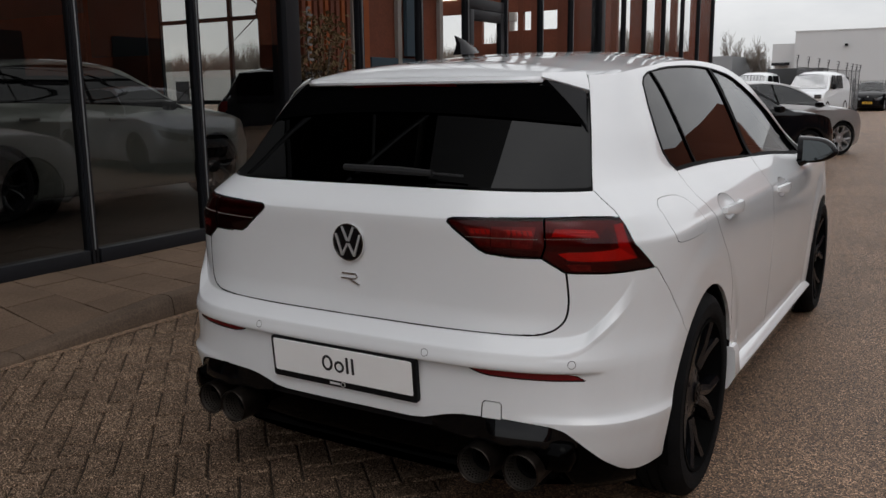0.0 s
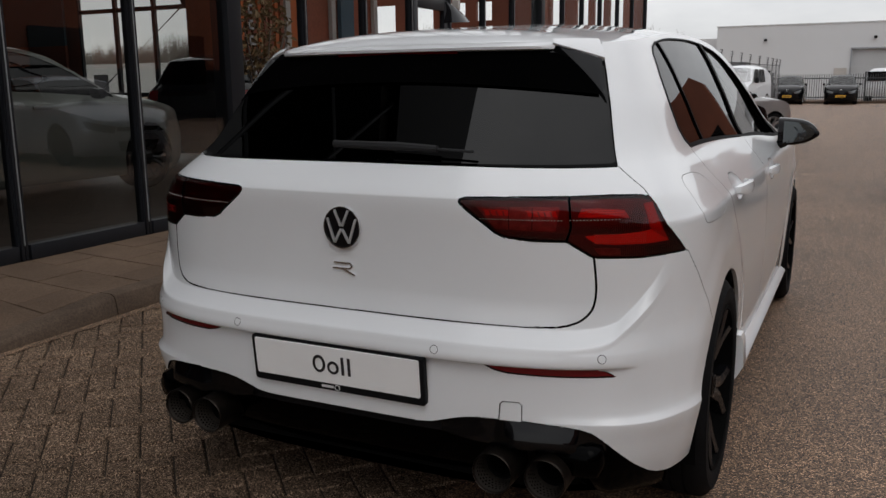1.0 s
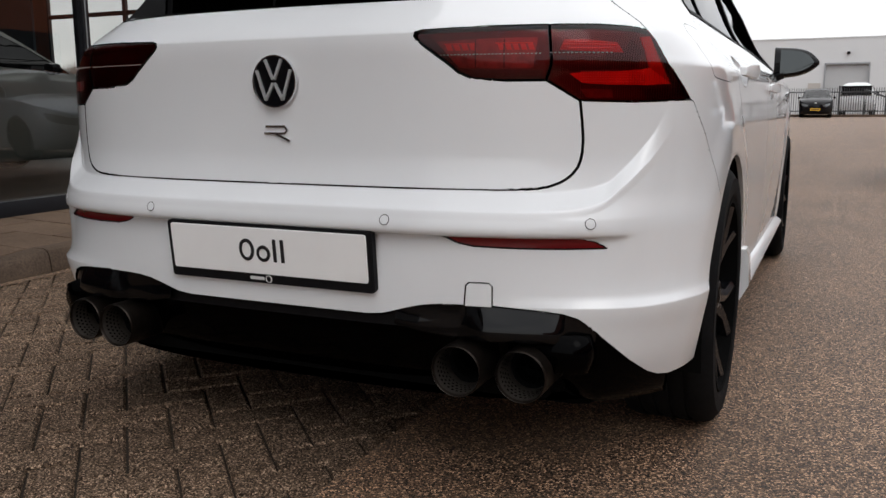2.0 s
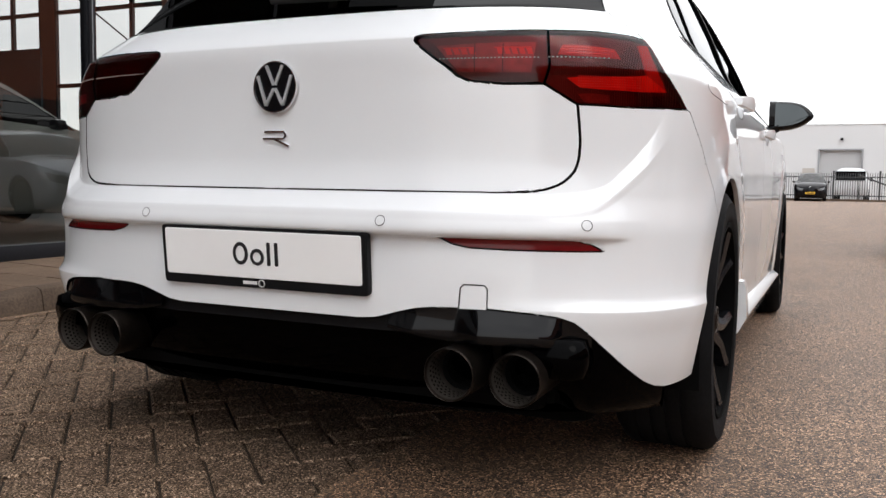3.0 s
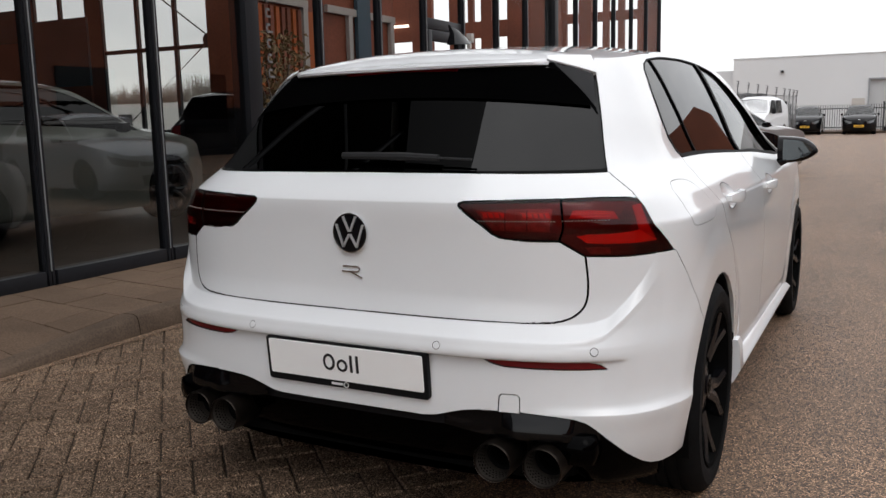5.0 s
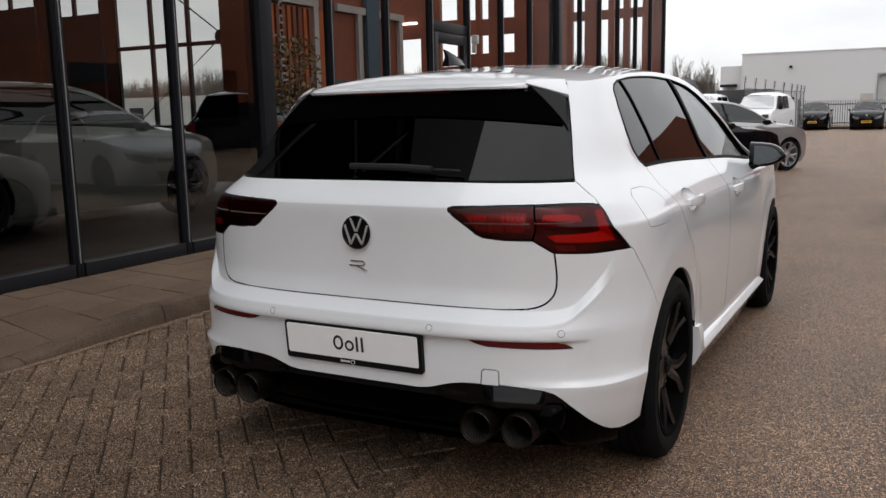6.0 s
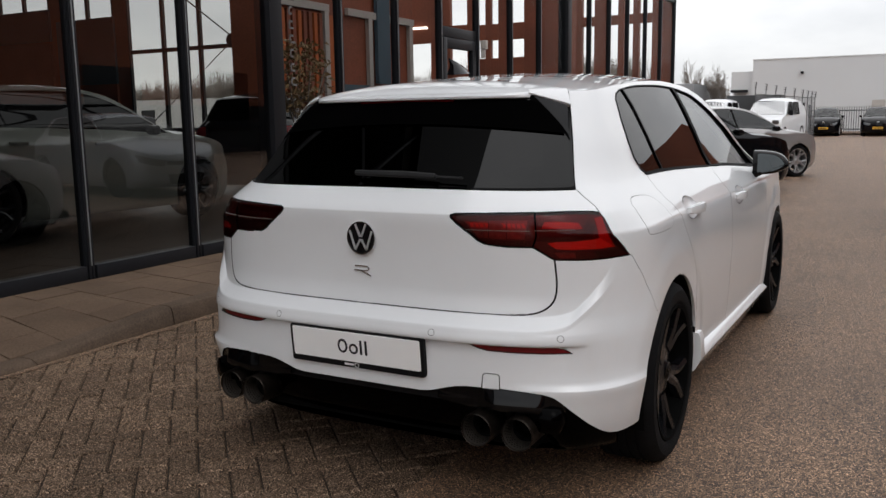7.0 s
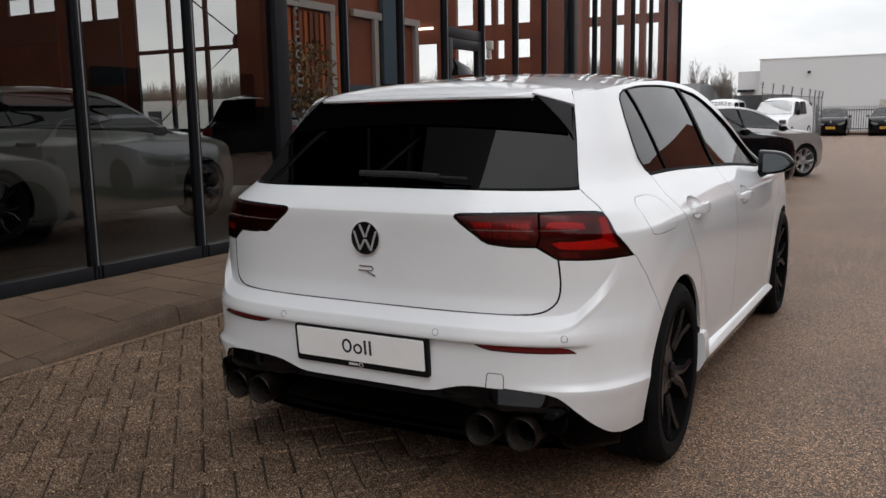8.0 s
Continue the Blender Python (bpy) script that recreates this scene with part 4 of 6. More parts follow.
def glow(name, colour, strength, base=0.4):
    """A surface of that colour that also gives off a little light of its own."""
    m = bpy.data.materials.new(name)
    m.use_nodes = True
    b = m.node_tree.nodes["Principled BSDF"]
    b.inputs["Base Color"].default_value = (*[base * c for c in colour], 1)
    b.inputs["Emission Color"].default_value = (*colour, 1)
    noise = m.node_tree.nodes.new("ShaderNodeTexNoise")
    noise.inputs["Scale"].default_value = 26.0
    ramp = m.node_tree.nodes.new("ShaderNodeMapRange")
    ramp.inputs["From Min"].default_value, ramp.inputs["From Max"].default_value = 0.3, 0.7
    ramp.inputs["To Min"].default_value, ramp.inputs["To Max"].default_value = strength * 0.6, strength * 1.3
    m.node_tree.links.new(noise.outputs["Fac"], ramp.inputs["Value"])
    m.node_tree.links.new(ramp.outputs["Result"], b.inputs["Emission Strength"])
    return m


TAIL_GLOW = glow("lit_tail_guide", (1.0, 0.10, 0.05), 0.06, 0.62)
TAIL_MID = glow("soft_tail_guide", (1.0, 0.08, 0.05), 0.02, 0.40)
TAIL_DIM = glow("dim_tail_guide", (1.0, 0.12, 0.10), 0.05, 0.6)
TAIL_DEEP = glow("deep_tail_guide", (1.0, 0.06, 0.05), 0.02, 0.45)


def louvre(lamp, poly, x0, x1, sg):
    """Fine dark fins under the lens, open towards the outer side."""
    bm = bmesh.new()
    for x in np.arange(x0, x1, 0.004):
        last = None
        for z in np.arange(0.826, 0.976, 0.006):
            s, v = on_tail(x, z)
            if not inside((s, v), poly):
                last = None
                continue
            p = body(s, v) - 0.0012 * surface_normals(np.array([[s, v]]))[0]
            q = p + np.array((-0.34, 0.94, 0.0)) * 0.0045
            row = [bm.verts.new((sg * c[0], c[1], c[2])) for c in (p, q)]
            if last:
                bm.faces.new((last[0], last[1], row[1], row[0]))
            last = row
    tagged(part("louvre", bm, LAMP_SHADE, lamp), kind="stuff")


def tail_strip(name, low, high, mat, parent, sg, deep):
    """A patch between two lines of (x, z) points that follows the tail's surface a little below the lens."""
    def along(line, t):
        u = t * (len(line) - 1)
        i = min(int(u), len(line) - 2)
        return [a + (b - a) * (u - i) for a, b in zip(line[i], line[i + 1])]
    bm = bmesh.new()
    rows = []
    n = 4 * (len(low) - 1) + 1
    for k in range(n):
        t = k / (n - 1)
        (x0, z0), (x1, z1) = along(low, t), along(high, t)
        row = []
        for f, dd in ((0.0, deep + 0.002), (0.0, deep), (0.35, deep - 0.0006), (0.65, deep - 0.0006), (1.0, deep), (1.0, deep + 0.002)):
            s, v = on_tail(x0 + (x1 - x0) * f, z0 + (z1 - z0) * f)
            q = body(s, v) - surface_normals(np.array([[s, v]]))[0] * dd
            row.append((q[0] * sg, q[1], q[2]))
        rows.append(row)
    rows_mesh(bm, rows)
    part(name, bm, mat, parent, smooth=40)


def dotted(lamp, a, b, z, sg):
    """A fine row of pale dots along the lens."""
    bm = bmesh.new()
    for x in np.arange(a, b, 0.0074):
        s, v = on_tail(x, z)
        p = body(s, v) + 0.0014 * surface_normals(np.array([[s, v]]))[0]
        box(bm, sg * p[0] - 0.0019, sg * p[0] + 0.0019, p[1] - 0.0006, p[1] + 0.0006, p[2] - 0.0011, p[2] + 0.0011)
    tagged(part("dotted_line", bm, DOT_PALE, lamp), kind="stuff")


DOT_PALE = material("pale_dot", (0.30, 0.22, 0.20), 0.4, grain=0.2)
for sg in (1, -1):
    for who, faces, top in (("tail_lamp", FACES["lamp_out"], car), ("tailgate_lamp", FACES["lamp_in"], tailgate)):
        lamp = panel(who, faces, LENS_DARK, top, sides=(sg,), raise_by=0.001, gap=0.0015, lip=0.0, label="smoked red tail lamp")
        panel("housing", faces, LAMP_DARK, lamp, sides=(sg,), raise_by=-0.009, gap=0.002, lip=-0.009)
        if who == "tail_lamp":
            louvre(lamp, LAMP_OUT, 0.60, 0.83, sg)
            # short upper guide with three fine lines, the dotted line, then the bright hook below
            tail_strip("light_guide", [(0.618, 0.926), (0.66, 0.924), (0.728, 0.922)], [(0.625, 0.946), (0.66, 0.947), (0.715, 0.942)], TAIL_DEEP, lamp, sg, 0.0055)
            for z, a, b in ((0.941, 0.632, 0.700), (0.936, 0.622, 0.714), (0.929, 0.634, 0.708)):
                tail_strip("light_line", [(a, z - 0.0013), (b, z - 0.0015)], [(a, z + 0.0013), (b, z + 0.0011)], TAIL_GLOW, lamp, sg, 0.004)
            dotted(lamp, 0.602, 0.712, 0.919, sg)
            tail_strip("light_guide", [(0.645, 0.872), (0.66, 0.861), (0.70, 0.858), (0.77, 0.857), (0.808, 0.860)], [(0.636, 0.879), (0.66, 0.882), (0.71, 0.883), (0.758, 0.887), (0.773, 0.891)], TAIL_GLOW, lamp, sg, 0.004)
            tail_strip("light_guide", [(0.773, 0.891), (0.762, 0.925), (0.750, 0.953)], [(0.808, 0.860), (0.789, 0.905), (0.765, 0.956)], TAIL_MID, lamp, sg, 0.004)
            tail_strip("shade", [(0.712, 0.889), (0.755, 0.893), (0.758, 0.925)], [(0.700, 0.918), (0.73, 0.932), (0.738, 0.952)], LAMP_SHADE, lamp, sg, 0.007)
            tail_strip("shade", [(0.605, 0.884), (0.66, 0.885), (0.71, 0.887)], [(0.605, 0.914), (0.66, 0.914), (0.71, 0.914)], LAMP_SHADE, lamp, sg, 0.007)
            tail_strip("shade", [(0.772, 0.830), (0.80, 0.832), (0.832, 0.836)], [(0.76, 0.850), (0.79, 0.851), (0.818, 0.853)], LAMP_SHADE, lamp, sg, 0.005)
            tail_strip("shade", [(0.815, 0.855), (0.797, 0.900), (0.770, 0.955)], [(0.830, 0.846), (0.812, 0.880), (0.782, 0.940)], LAMP_SHADE, lamp, sg, 0.005)
            bm = bmesh.new()
            for row in range(5):
                for k in range(26):
                    s, v = on_tail(0.657 + 0.0042 * k, 0.864 + 0.0048 * row)
                    p = body(s, v) - 0.0022 * surface_normals(np.array([[s, v]]))[0]
                    box(bm, sg * p[0] - 0.0009, sg * p[0] + 0.0009, p[1] - 0.001, p[1] + 0.001, p[2] - 0.0012, p[2] + 0.0012)
            tagged(part("light_dots", bm, LAMP_CLEAR, lamp), kind="stuff")
            tail_strip("reversing_bar", [(0.668, 0.833), (0.69, 0.832), (0.714, 0.832)], [(0.656, 0.849), (0.68, 0.850), (0.712, 0.848)], LAMP_BACK, lamp, sg, 0.006)
        else:
            louvre(lamp, LAMP_IN, 0.335, 0.592, sg)
            # smoked clear window with two segmented guides
            tail_strip("inner_window", [(0.425, 0.892), (0.50, 0.890), (0.57, 0.890)], [(0.378, 0.945), (0.50, 0.950), (0.578, 0.951)], LAMP_BACK, lamp, sg, 0.0075)
            for a, b, n in ((0.398, 0.462, 4), (0.502, 0.573, 5)):
                w = (b - a) / n
                for k in range(n):
                    tail_strip("light_segment", [(a + w * k + 0.004, 0.926), (a + w * (k + 1), 0.926)], [(a + w * k, 0.938), (a + w * (k + 1) - 0.004, 0.938)], TAIL_DIM, lamp, sg, 0.005)
                tail_strip("light_line", [(a - 0.004, 0.9385), (b - 0.004, 0.9385)], [(a - 0.004, 0.9405), (b - 0.004, 0.9405)], TAIL_GLOW, lamp, sg, 0.0045)
            for x in (0.459, 0.515):
                tail_strip("divider", [(x - 0.0012, 0.892), (x + 0.0012, 0.892)], [(x - 0.0012, 0.948), (x + 0.0012, 0.948)], LAMP_SHADE, lamp, sg, 0.004)
            dotted(lamp, 0.39, 0.585, 0.918, sg)
            tail_strip("shade", [(0.345, 0.948), (0.38, 0.925), (0.425, 0.892)], [(0.345, 0.962), (0.36, 0.960), (0.376, 0.948)], LAMP_SHADE, lamp, sg, 0.005)
            tail_strip("shade", [(0.452, 0.877), (0.52, 0.872), (0.588, 0.871)], [(0.430, 0.889), (0.52, 0.887), (0.588, 0.887)], LAMP_SHADE, lamp, sg, 0.006)

# spoiler edge, its black side blades and the brake lamp
bm = bmesh.new()
rows = []
for s in np.concatenate([np.linspace(0.0, 0.60, 24), np.linspace(0.62, 0.77, 8)]):
    x, y, z = body(s, 2.0)
    k = max(0.0, 1 - max(0, s - 0.55) / 0.22)
    rows.append([(x, y + 0.02, z + 0.002), (x * 0.995, y - 0.030 * k, z - 0.004 * k), (x * 0.99, y - 0.046 * k, z - 0.013), (x * 0.99, y - 0.044 * k, z - 0.020), (x * 0.985, y + 0.04, z - 0.035)])
for sg in (1, -1):
    rows_mesh(bm, [[(sg * p[0], p[1], p[2]) for p in (r if sg > 0 else r[::-1])] for r in rows])
bmesh.ops.recalc_face_normals(bm, faces=bm.faces)
spoiler = part("roof_spoiler", bm, PAINT, tailgate, smooth=50)
bm = bmesh.new()
rows = []
for s in np.linspace(0.0, 0.76, 30):
    x, y, z = body(s, 2.0)
    k2 = surface_normals(np.array([[s, 1.7]]))[0]
    x2, y2, z2 = body(s, 1.66 - 0.12 * (s / 0.76) ** 2) + 0.004 * k2
    x3, y3, z3 = body(s, 1.85) + 0.006 * k2
    rows.append([(x * 0.99, y - 0.036 * max(0, 1 - s / 0.9), z - 0.020), (x3, y3, z3), (x2, y2, z2)])
for sg in (1, -1):
    rows_mesh(bm, [[(sg * p[0], p[1], p[2]) for p in (r if sg > 0 else r[::-1])] for r in rows])
part("spoiler_underside", bm, VOID, spoiler, smooth=50)
for sg in (1, -1):
    bm = bmesh.new()
    V = []
    for t in np.linspace(0, 1, 14):
        s0, s1 = GLASS_SIDE - 0.012, GLASS_SIDE - 0.012 - 0.15 * t ** 1.25
        row = []
        for s, up in ((s0, -0.004), (s0 - 0.004, 0.003 + 0.009 * t), ((s0 + s1) / 2, 0.004 + 0.008 * t), (s1, 0.003 + 0.005 * t), (s1, -0.004)):
            v = 1.49 + 0.455 * t - 0.13 * t * (s - s1) / max(s0 - s1, 0.004)
            p, k = body(s, v), surface_normals(np.array([[s, v]]))[0]
            q = p + k * up
            row.append((q[0] * sg, q[1], q[2]))
        V.append(row)
    rows_mesh(bm, V)
    bmesh.ops.recalc_face_normals(bm, faces=bm.faces)
    blade = part("spoiler_blade", bm, GLOSS_BLACK, spoiler, "gloss black side blade", smooth=40)
    bm = bmesh.new()
    rows_mesh(bm, [[r[3], (r[3][0] - sg * 0.004 - sg * 0.03 * k / 13, r[3][1] - 0.002, r[3][2] - 0.004), r[4]] for k, r in enumerate(V)])
    part("blade_inner", bm, TRIM_BLACK, blade, "matt black inner face", smooth=40)
    # white end of the spoiler above the blade
    bm = bmesh.new()
    V = []
    for t in np.linspace(0, 1, 10):
        s = GLASS_SIDE - 0.004 - 0.175 * (1 - t)
        row = []
        for v, up in ((1.955 - 0.13 * t, 0.0), (1.957 - 0.13 * t, 0.014), (1.985 - 0.06 * t, 0.013), (2.02, 0.004)):
            q = body(s, v) + surface_normals(np.array([[s, min(v, 1.97)]]))[0] * up
            row.append((q[0] * sg, q[1], q[2]))
        V.append(row if sg > 0 else row[::-1])
    rows_mesh(bm, V)
    bmesh.ops.recalc_face_normals(bm, faces=bm.faces)
    part("spoiler_end", bm, PAINT, spoiler, smooth=50)
bm = bmesh.new()
rows = []
for s in np.linspace(0, 0.275, 12):
    x, y, z = body(s, 2.0)
    rows.append([(x, y - 0.041, z - 0.0215), (x, y - 0.034, z - 0.030)])
for sg in (1, -1):
    rows_mesh(bm, [[(sg * p[0], p[1], p[2]) for p in (r if sg > 0 else r[::-1])] for r in rows])
part("brake_lamp", bm, BRAKE_LENS, spoiler, "unlit red high brake lamp")

# rear wiper
WIPER = material("wiper_plastic", (0.014, 0.014, 0.015), 0.5, spec=0.3, grain=0.1)
bm = bmesh.new()
WIPE = []
for x, v in ((0.235, 1.075), (0.12, 1.09), (-0.08, 1.10)):
    s = float(np.interp(abs(x) / WIDE(1.06), _cx, _arc))
    p, k = body(s, v), surface_normals(np.array([[s, v]]))[0]
    WIPE.append((x, p[1] + k[1] * 0.022, p[2] + k[2] * 0.022))
tube(bm, WIPE[::-1], [0.010, 0.012, 0.010], 8)
part("wiper_arm", bm, WIPER, tailgate, smooth=40)
bm = bmesh.new()
tube(bm, [(p[0] + 0.05, p[1] - 0.002, p[2] - 0.002) for p in ((WIPE[2]), (WIPE[1]))] + [(0.335, WIPE[0][1] + 0.004, WIPE[0][2] - 0.004)], 0.004, 6)
part("wiper_blade", bm, WIPER, tailgate)

# plate with its holder
HOLD = pose(-0.004, -0.003, 0.434, 5)
bm = bmesh.new()
o = [(-0.265, 0.0), (0.265, 0.0), (0.265, 0.125), (-0.265, 0.125)]
def rounded(x0, x1, z0, z1, r, n=4):
    pts = []
    for cx, cz, a0 in ((x1 - r, z0 + r, -90), (x1 - r, z1 - r, 0), (x0 + r, z1 - r, 90), (x0 + r, z0 + r, 180)):
        pts += [(cx + r * math.cos(radians(a0 + 90 * i / n)), cz + r * math.sin(radians(a0 + 90 * i / n))) for i in range(n + 1)]
    return pts
prism(bm, rounded(-0.268, 0.268, 0.0, 0.132, 0.008), 0.0, 0.018, None, 0.002)
holder = part("plate_holder", bm, MATT_BLACK, bumper, "black plastic plate holder")
holder.matrix_local = HOLD
bm = bmesh.new()
prism(bm, rounded(-0.256, 0.256, 0.022, 0.126, 0.006), -0.003, 0.002, None, 0.001)
plate = part("plate", bm, PLATE_WHITE, holder, "white showroom plate")


# the word on the plate, as plain ink shapes
def ink_ring(x0, x1, z0, z1, w):
    """A flat upright ring of ink."""
    bm = bmesh.new()
    cx, cz, rx, rz = (x0 + x1) / 2, (z0 + z1) / 2, (x1 - x0) / 2, (z1 - z0) / 2
    n = 28
    rows = []
    for k in range(n + 1):
        c, d = math.cos(2 * math.pi * k / n), math.sin(2 * math.pi * k / n)
        rows.append([(cx + (rx - w) * c, -0.0045, cz + (rz - w) * d), (cx + rx * c, -0.0045, cz + rz * d), (cx + rx * c, -0.003, cz + rz * d)])
    rows_mesh(bm, rows)
    part("ink_ring", bm, INK, plate)


ink_ring(-0.066, -0.026, 0.051, 0.101, 0.008)
ink_ring(-0.020, 0.016, 0.051, 0.088, 0.0075)
for x0, x1 in ((0.024, 0.0325), (0.044, 0.0525)):
    bm = bmesh.new()
    prism(bm, rounded(x0, x1, 0.052, 0.103, 0.002), -0.0045, -0.0032, None, 0.0)
    part("ink_bar", bm, INK, plate)
WHITE_INK = material("white_print", (0.7, 0.7, 0.7), 0.5, grain=0.05)
bm = bmesh.new()
box(bm, -0.045, -0.008, -0.0012, 0, 0.008, 0.015)
lathe(bm, [(0.0065, -0.0005), (0.0065, 0.0012), (0.0085, 0.0012), (0.0085, -0.0005)], 20, pose(0.004, 0, 0.011, 0, 0, -90))
part("dealer_print", bm, WHITE_INK, holder)

# emblem, letter badge and parking sensors
ey = float(REAR(0.871)) - 0.004
bm = bmesh.new()
lathe(bm, [(0.0, 0.004), (0.054, 0.004), (0.0565, 0.0)], 48, pose(0, ey, 0.873, 0, 0, -90))
emblem = part("emblem", bm, GLOSS_BLACK, tailgate, "black and chrome round emblem", smooth=30)
bm = bmesh.new()
lathe(bm, [(0.0535, 0.003), (0.0540, 0.006), (0.0562, 0.006), (0.0572, 0.0)], 56, pose(0, ey, 0.873, 0, 0, -90))
bmesh.ops.recalc_face_normals(bm, faces=bm.faces)
part("emblem_ring", bm, CHROME, emblem, smooth=30)
for stroke in [((-0.021, 0.046), (-0.002, 0.004), 0.0062), ((0.021, 0.046), (0.002, 0.004), 0.0062), ((-0.044, 0.024), (-0.022, -0.040), 0.0062), ((-0.022, -0.040), (-0.002, -0.004), 0.0062),
                 ((0.002, -0.004), (0.022, -0.040), 0.0062), ((0.022, -0.040), (0.044, 0.024), 0.0062)]:
    bm = bmesh.new()
    letter_bars(bm, [stroke], -0.004, 0.004, pose(0, ey, 0.873))
    bmesh.ops.recalc_face_normals(bm, faces=bm.faces)
    part("emblem_stroke", bm, EMBLEM, emblem)
bm = bmesh.new()
letter_bars(bm, [((-0.030, 0.013), (0.022, 0.013), 0.005), ((-0.034, -0.002), (0.020, -0.002), 0.0045), ((0.020, 0.013), (0.027, 0.0055), 0.0045), ((0.027, 0.0055), (0.020, -0.002), 0.0045),
                 ((-0.004, -0.003), (0.034, -0.019), 0.0045)], 0.003, 0.007, pose(-0.004, float(REAR(0.765)) - 0.001, 0.763))
bmesh.ops.recalc_face_normals(bm, faces=bm.faces)
part("letter_badge", bm, CHROME, tailgate, smooth=30)
for x in (-0.70, -0.325, 0.292, 0.693):
    s, v = on_tail(abs(x), 0.592)
    p, k = body(s, v), surface_normals(np.array([[s, v]]))[0]
    q = Vector((math.copysign(p[0], x), p[1], p[2]))
    nrm = Vector((math.copysign(k[0], x) if abs(k[0]) > 1e-6 else 0, k[1], k[2]))
    m = Matrix.Translation(q) @ nrm.to_track_quat("X", "Z").to_matrix().to_4x4()
    bm = bmesh.new()
    lathe(bm, [(0.0, 0.0015), (0.0095, 0.0012), (0.0098, -0.004)], 28, m)
    sensor = part("parking_sensor", bm, PAINT, bumper, smooth=30)
    bm = bmesh.new()
    lathe(bm, [(0.0098, 0.0008), (0.0112, 0.0008)], 28, m)
    part("sensor_ring", bm, MATT_BLACK, sensor)

# twin tail pipes each side
for sg in (1, -1):
    for x, y0, zp in ((0.452, -0.016, 0.295), (0.580, 0.008, 0.292)):
        bm = bmesh.new()
        m = pose(sg * x, y0, zp, 0, 0, 90)
        lathe(bm, [(0.049, 0.006), (0.0500, 0.001), (0.0515, -0.001), (0.0530, 0.001), (0.0535, 0.005), (0.0535, 0.21), (0.047, 0.22)], 40, m)
        pipe = part("tail_pipe", bm, TITAN, car, "dull titanium tail pipe", smooth=35)
        bm = bmesh.new()
        lathe(bm, [(0.049, 0.006), (0.0475, 0.012), (0.044, 0.07), (0.036, 0.075), (0.034, 0.16), (0.0, 0.165)], 40, m)
        me = part("pipe_liner", bm, [LINER, SOOT_SHADE], pipe, smooth=35).data
        for p in me.polygons:
            ctr = p.center
            p.material_index = 1 if math.hypot(ctr.x - sg * x, ctr.z - zp) < 0.0435 else 0
        # perforated lining: small dark holes in three rings
        bm = bmesh.new()
        for ring in range(4):
            for k in range(30):
                a = 2 * math.pi * (k + 0.5 * (ring % 2)) / 30
                rad = 0.0468 - 0.0006 * ring
                c = Vector((sg * x + rad * math.cos(a), y0 + 0.018 + 0.011 * ring, zp + rad * math.sin(a)))
                t1, t2 = Vector((-math.sin(a), 0, math.cos(a))) * 0.0024, Vector((0, 0.003, 0))
                bm.faces.new([bm.verts.new(c + u) for u in (t1 + t2, -t1 + t2, -t1 - t2, t1 - t2)])
        part("perforation", bm, SOOT_SHADE, pipe)

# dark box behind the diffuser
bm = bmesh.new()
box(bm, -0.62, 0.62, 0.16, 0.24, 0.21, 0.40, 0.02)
part("diffuser_backing", bm, SOOT_SHADE, bumper, smooth=30)

# door handles with their dished recess
for sg in (1, -1):
    for door_y, z in HANDLES:
        x = float(WIDE(z))
        bm = bmesh.new()
        rows = []
        for t in np.linspace(0, 1, 12):
            y = door_y - 0.115 + 0.23 * t
            out = 0.014 + 0.032 * math.sin(math.pi * min(1, max(0, t * 0.96 + 0.02))) ** 0.55
            hgt = 0.010 + 0.009 * math.sin(math.pi * t) ** 0.5
            rows.append([(sg * (x + out - 0.016), y, z - hgt), (sg * (x + out - 0.003), y, z - hgt * 0.9), (sg * (x + out), y, z), (sg * (x + out - 0.004), y, z + hgt), (sg * (x + out - 0.02), y, z + hgt)])
        V = [[bm.verts.new(p) for p in r] for r in rows]
        for a, b in zip(V, V[1:]):
            for i in range(5):
                bm.faces.new((a[i], a[(i + 1) % 5], b[(i + 1) % 5], b[i]))
        bm.faces.new(V[0])
        bm.faces.new(V[-1][::-1])
        bmesh.ops.recalc_face_normals(bm, faces=bm.faces)
        handle = part("door_handle", bm, PAINT, car, smooth=50)
        bm = bmesh.new()
        rows = []
        for k, deep in ((1.0, 0.0), (0.96, 0.002), (0.88, 0.007), (0.74, 0.011), (0.5, 0.013), (0.02, 0.0135)):
            rim = np.array(dish_rim(door_y, z, k))
            P = body(rim[:, 0], rim[:, 1])
            row = [(sg * (p[0] - deep), p[1], p[2]) for p in P]
            rows.append(row + row[:1])
        rows_mesh(bm, rows)
        part("handle_recess", bm, PAINT, handle, smooth=60)

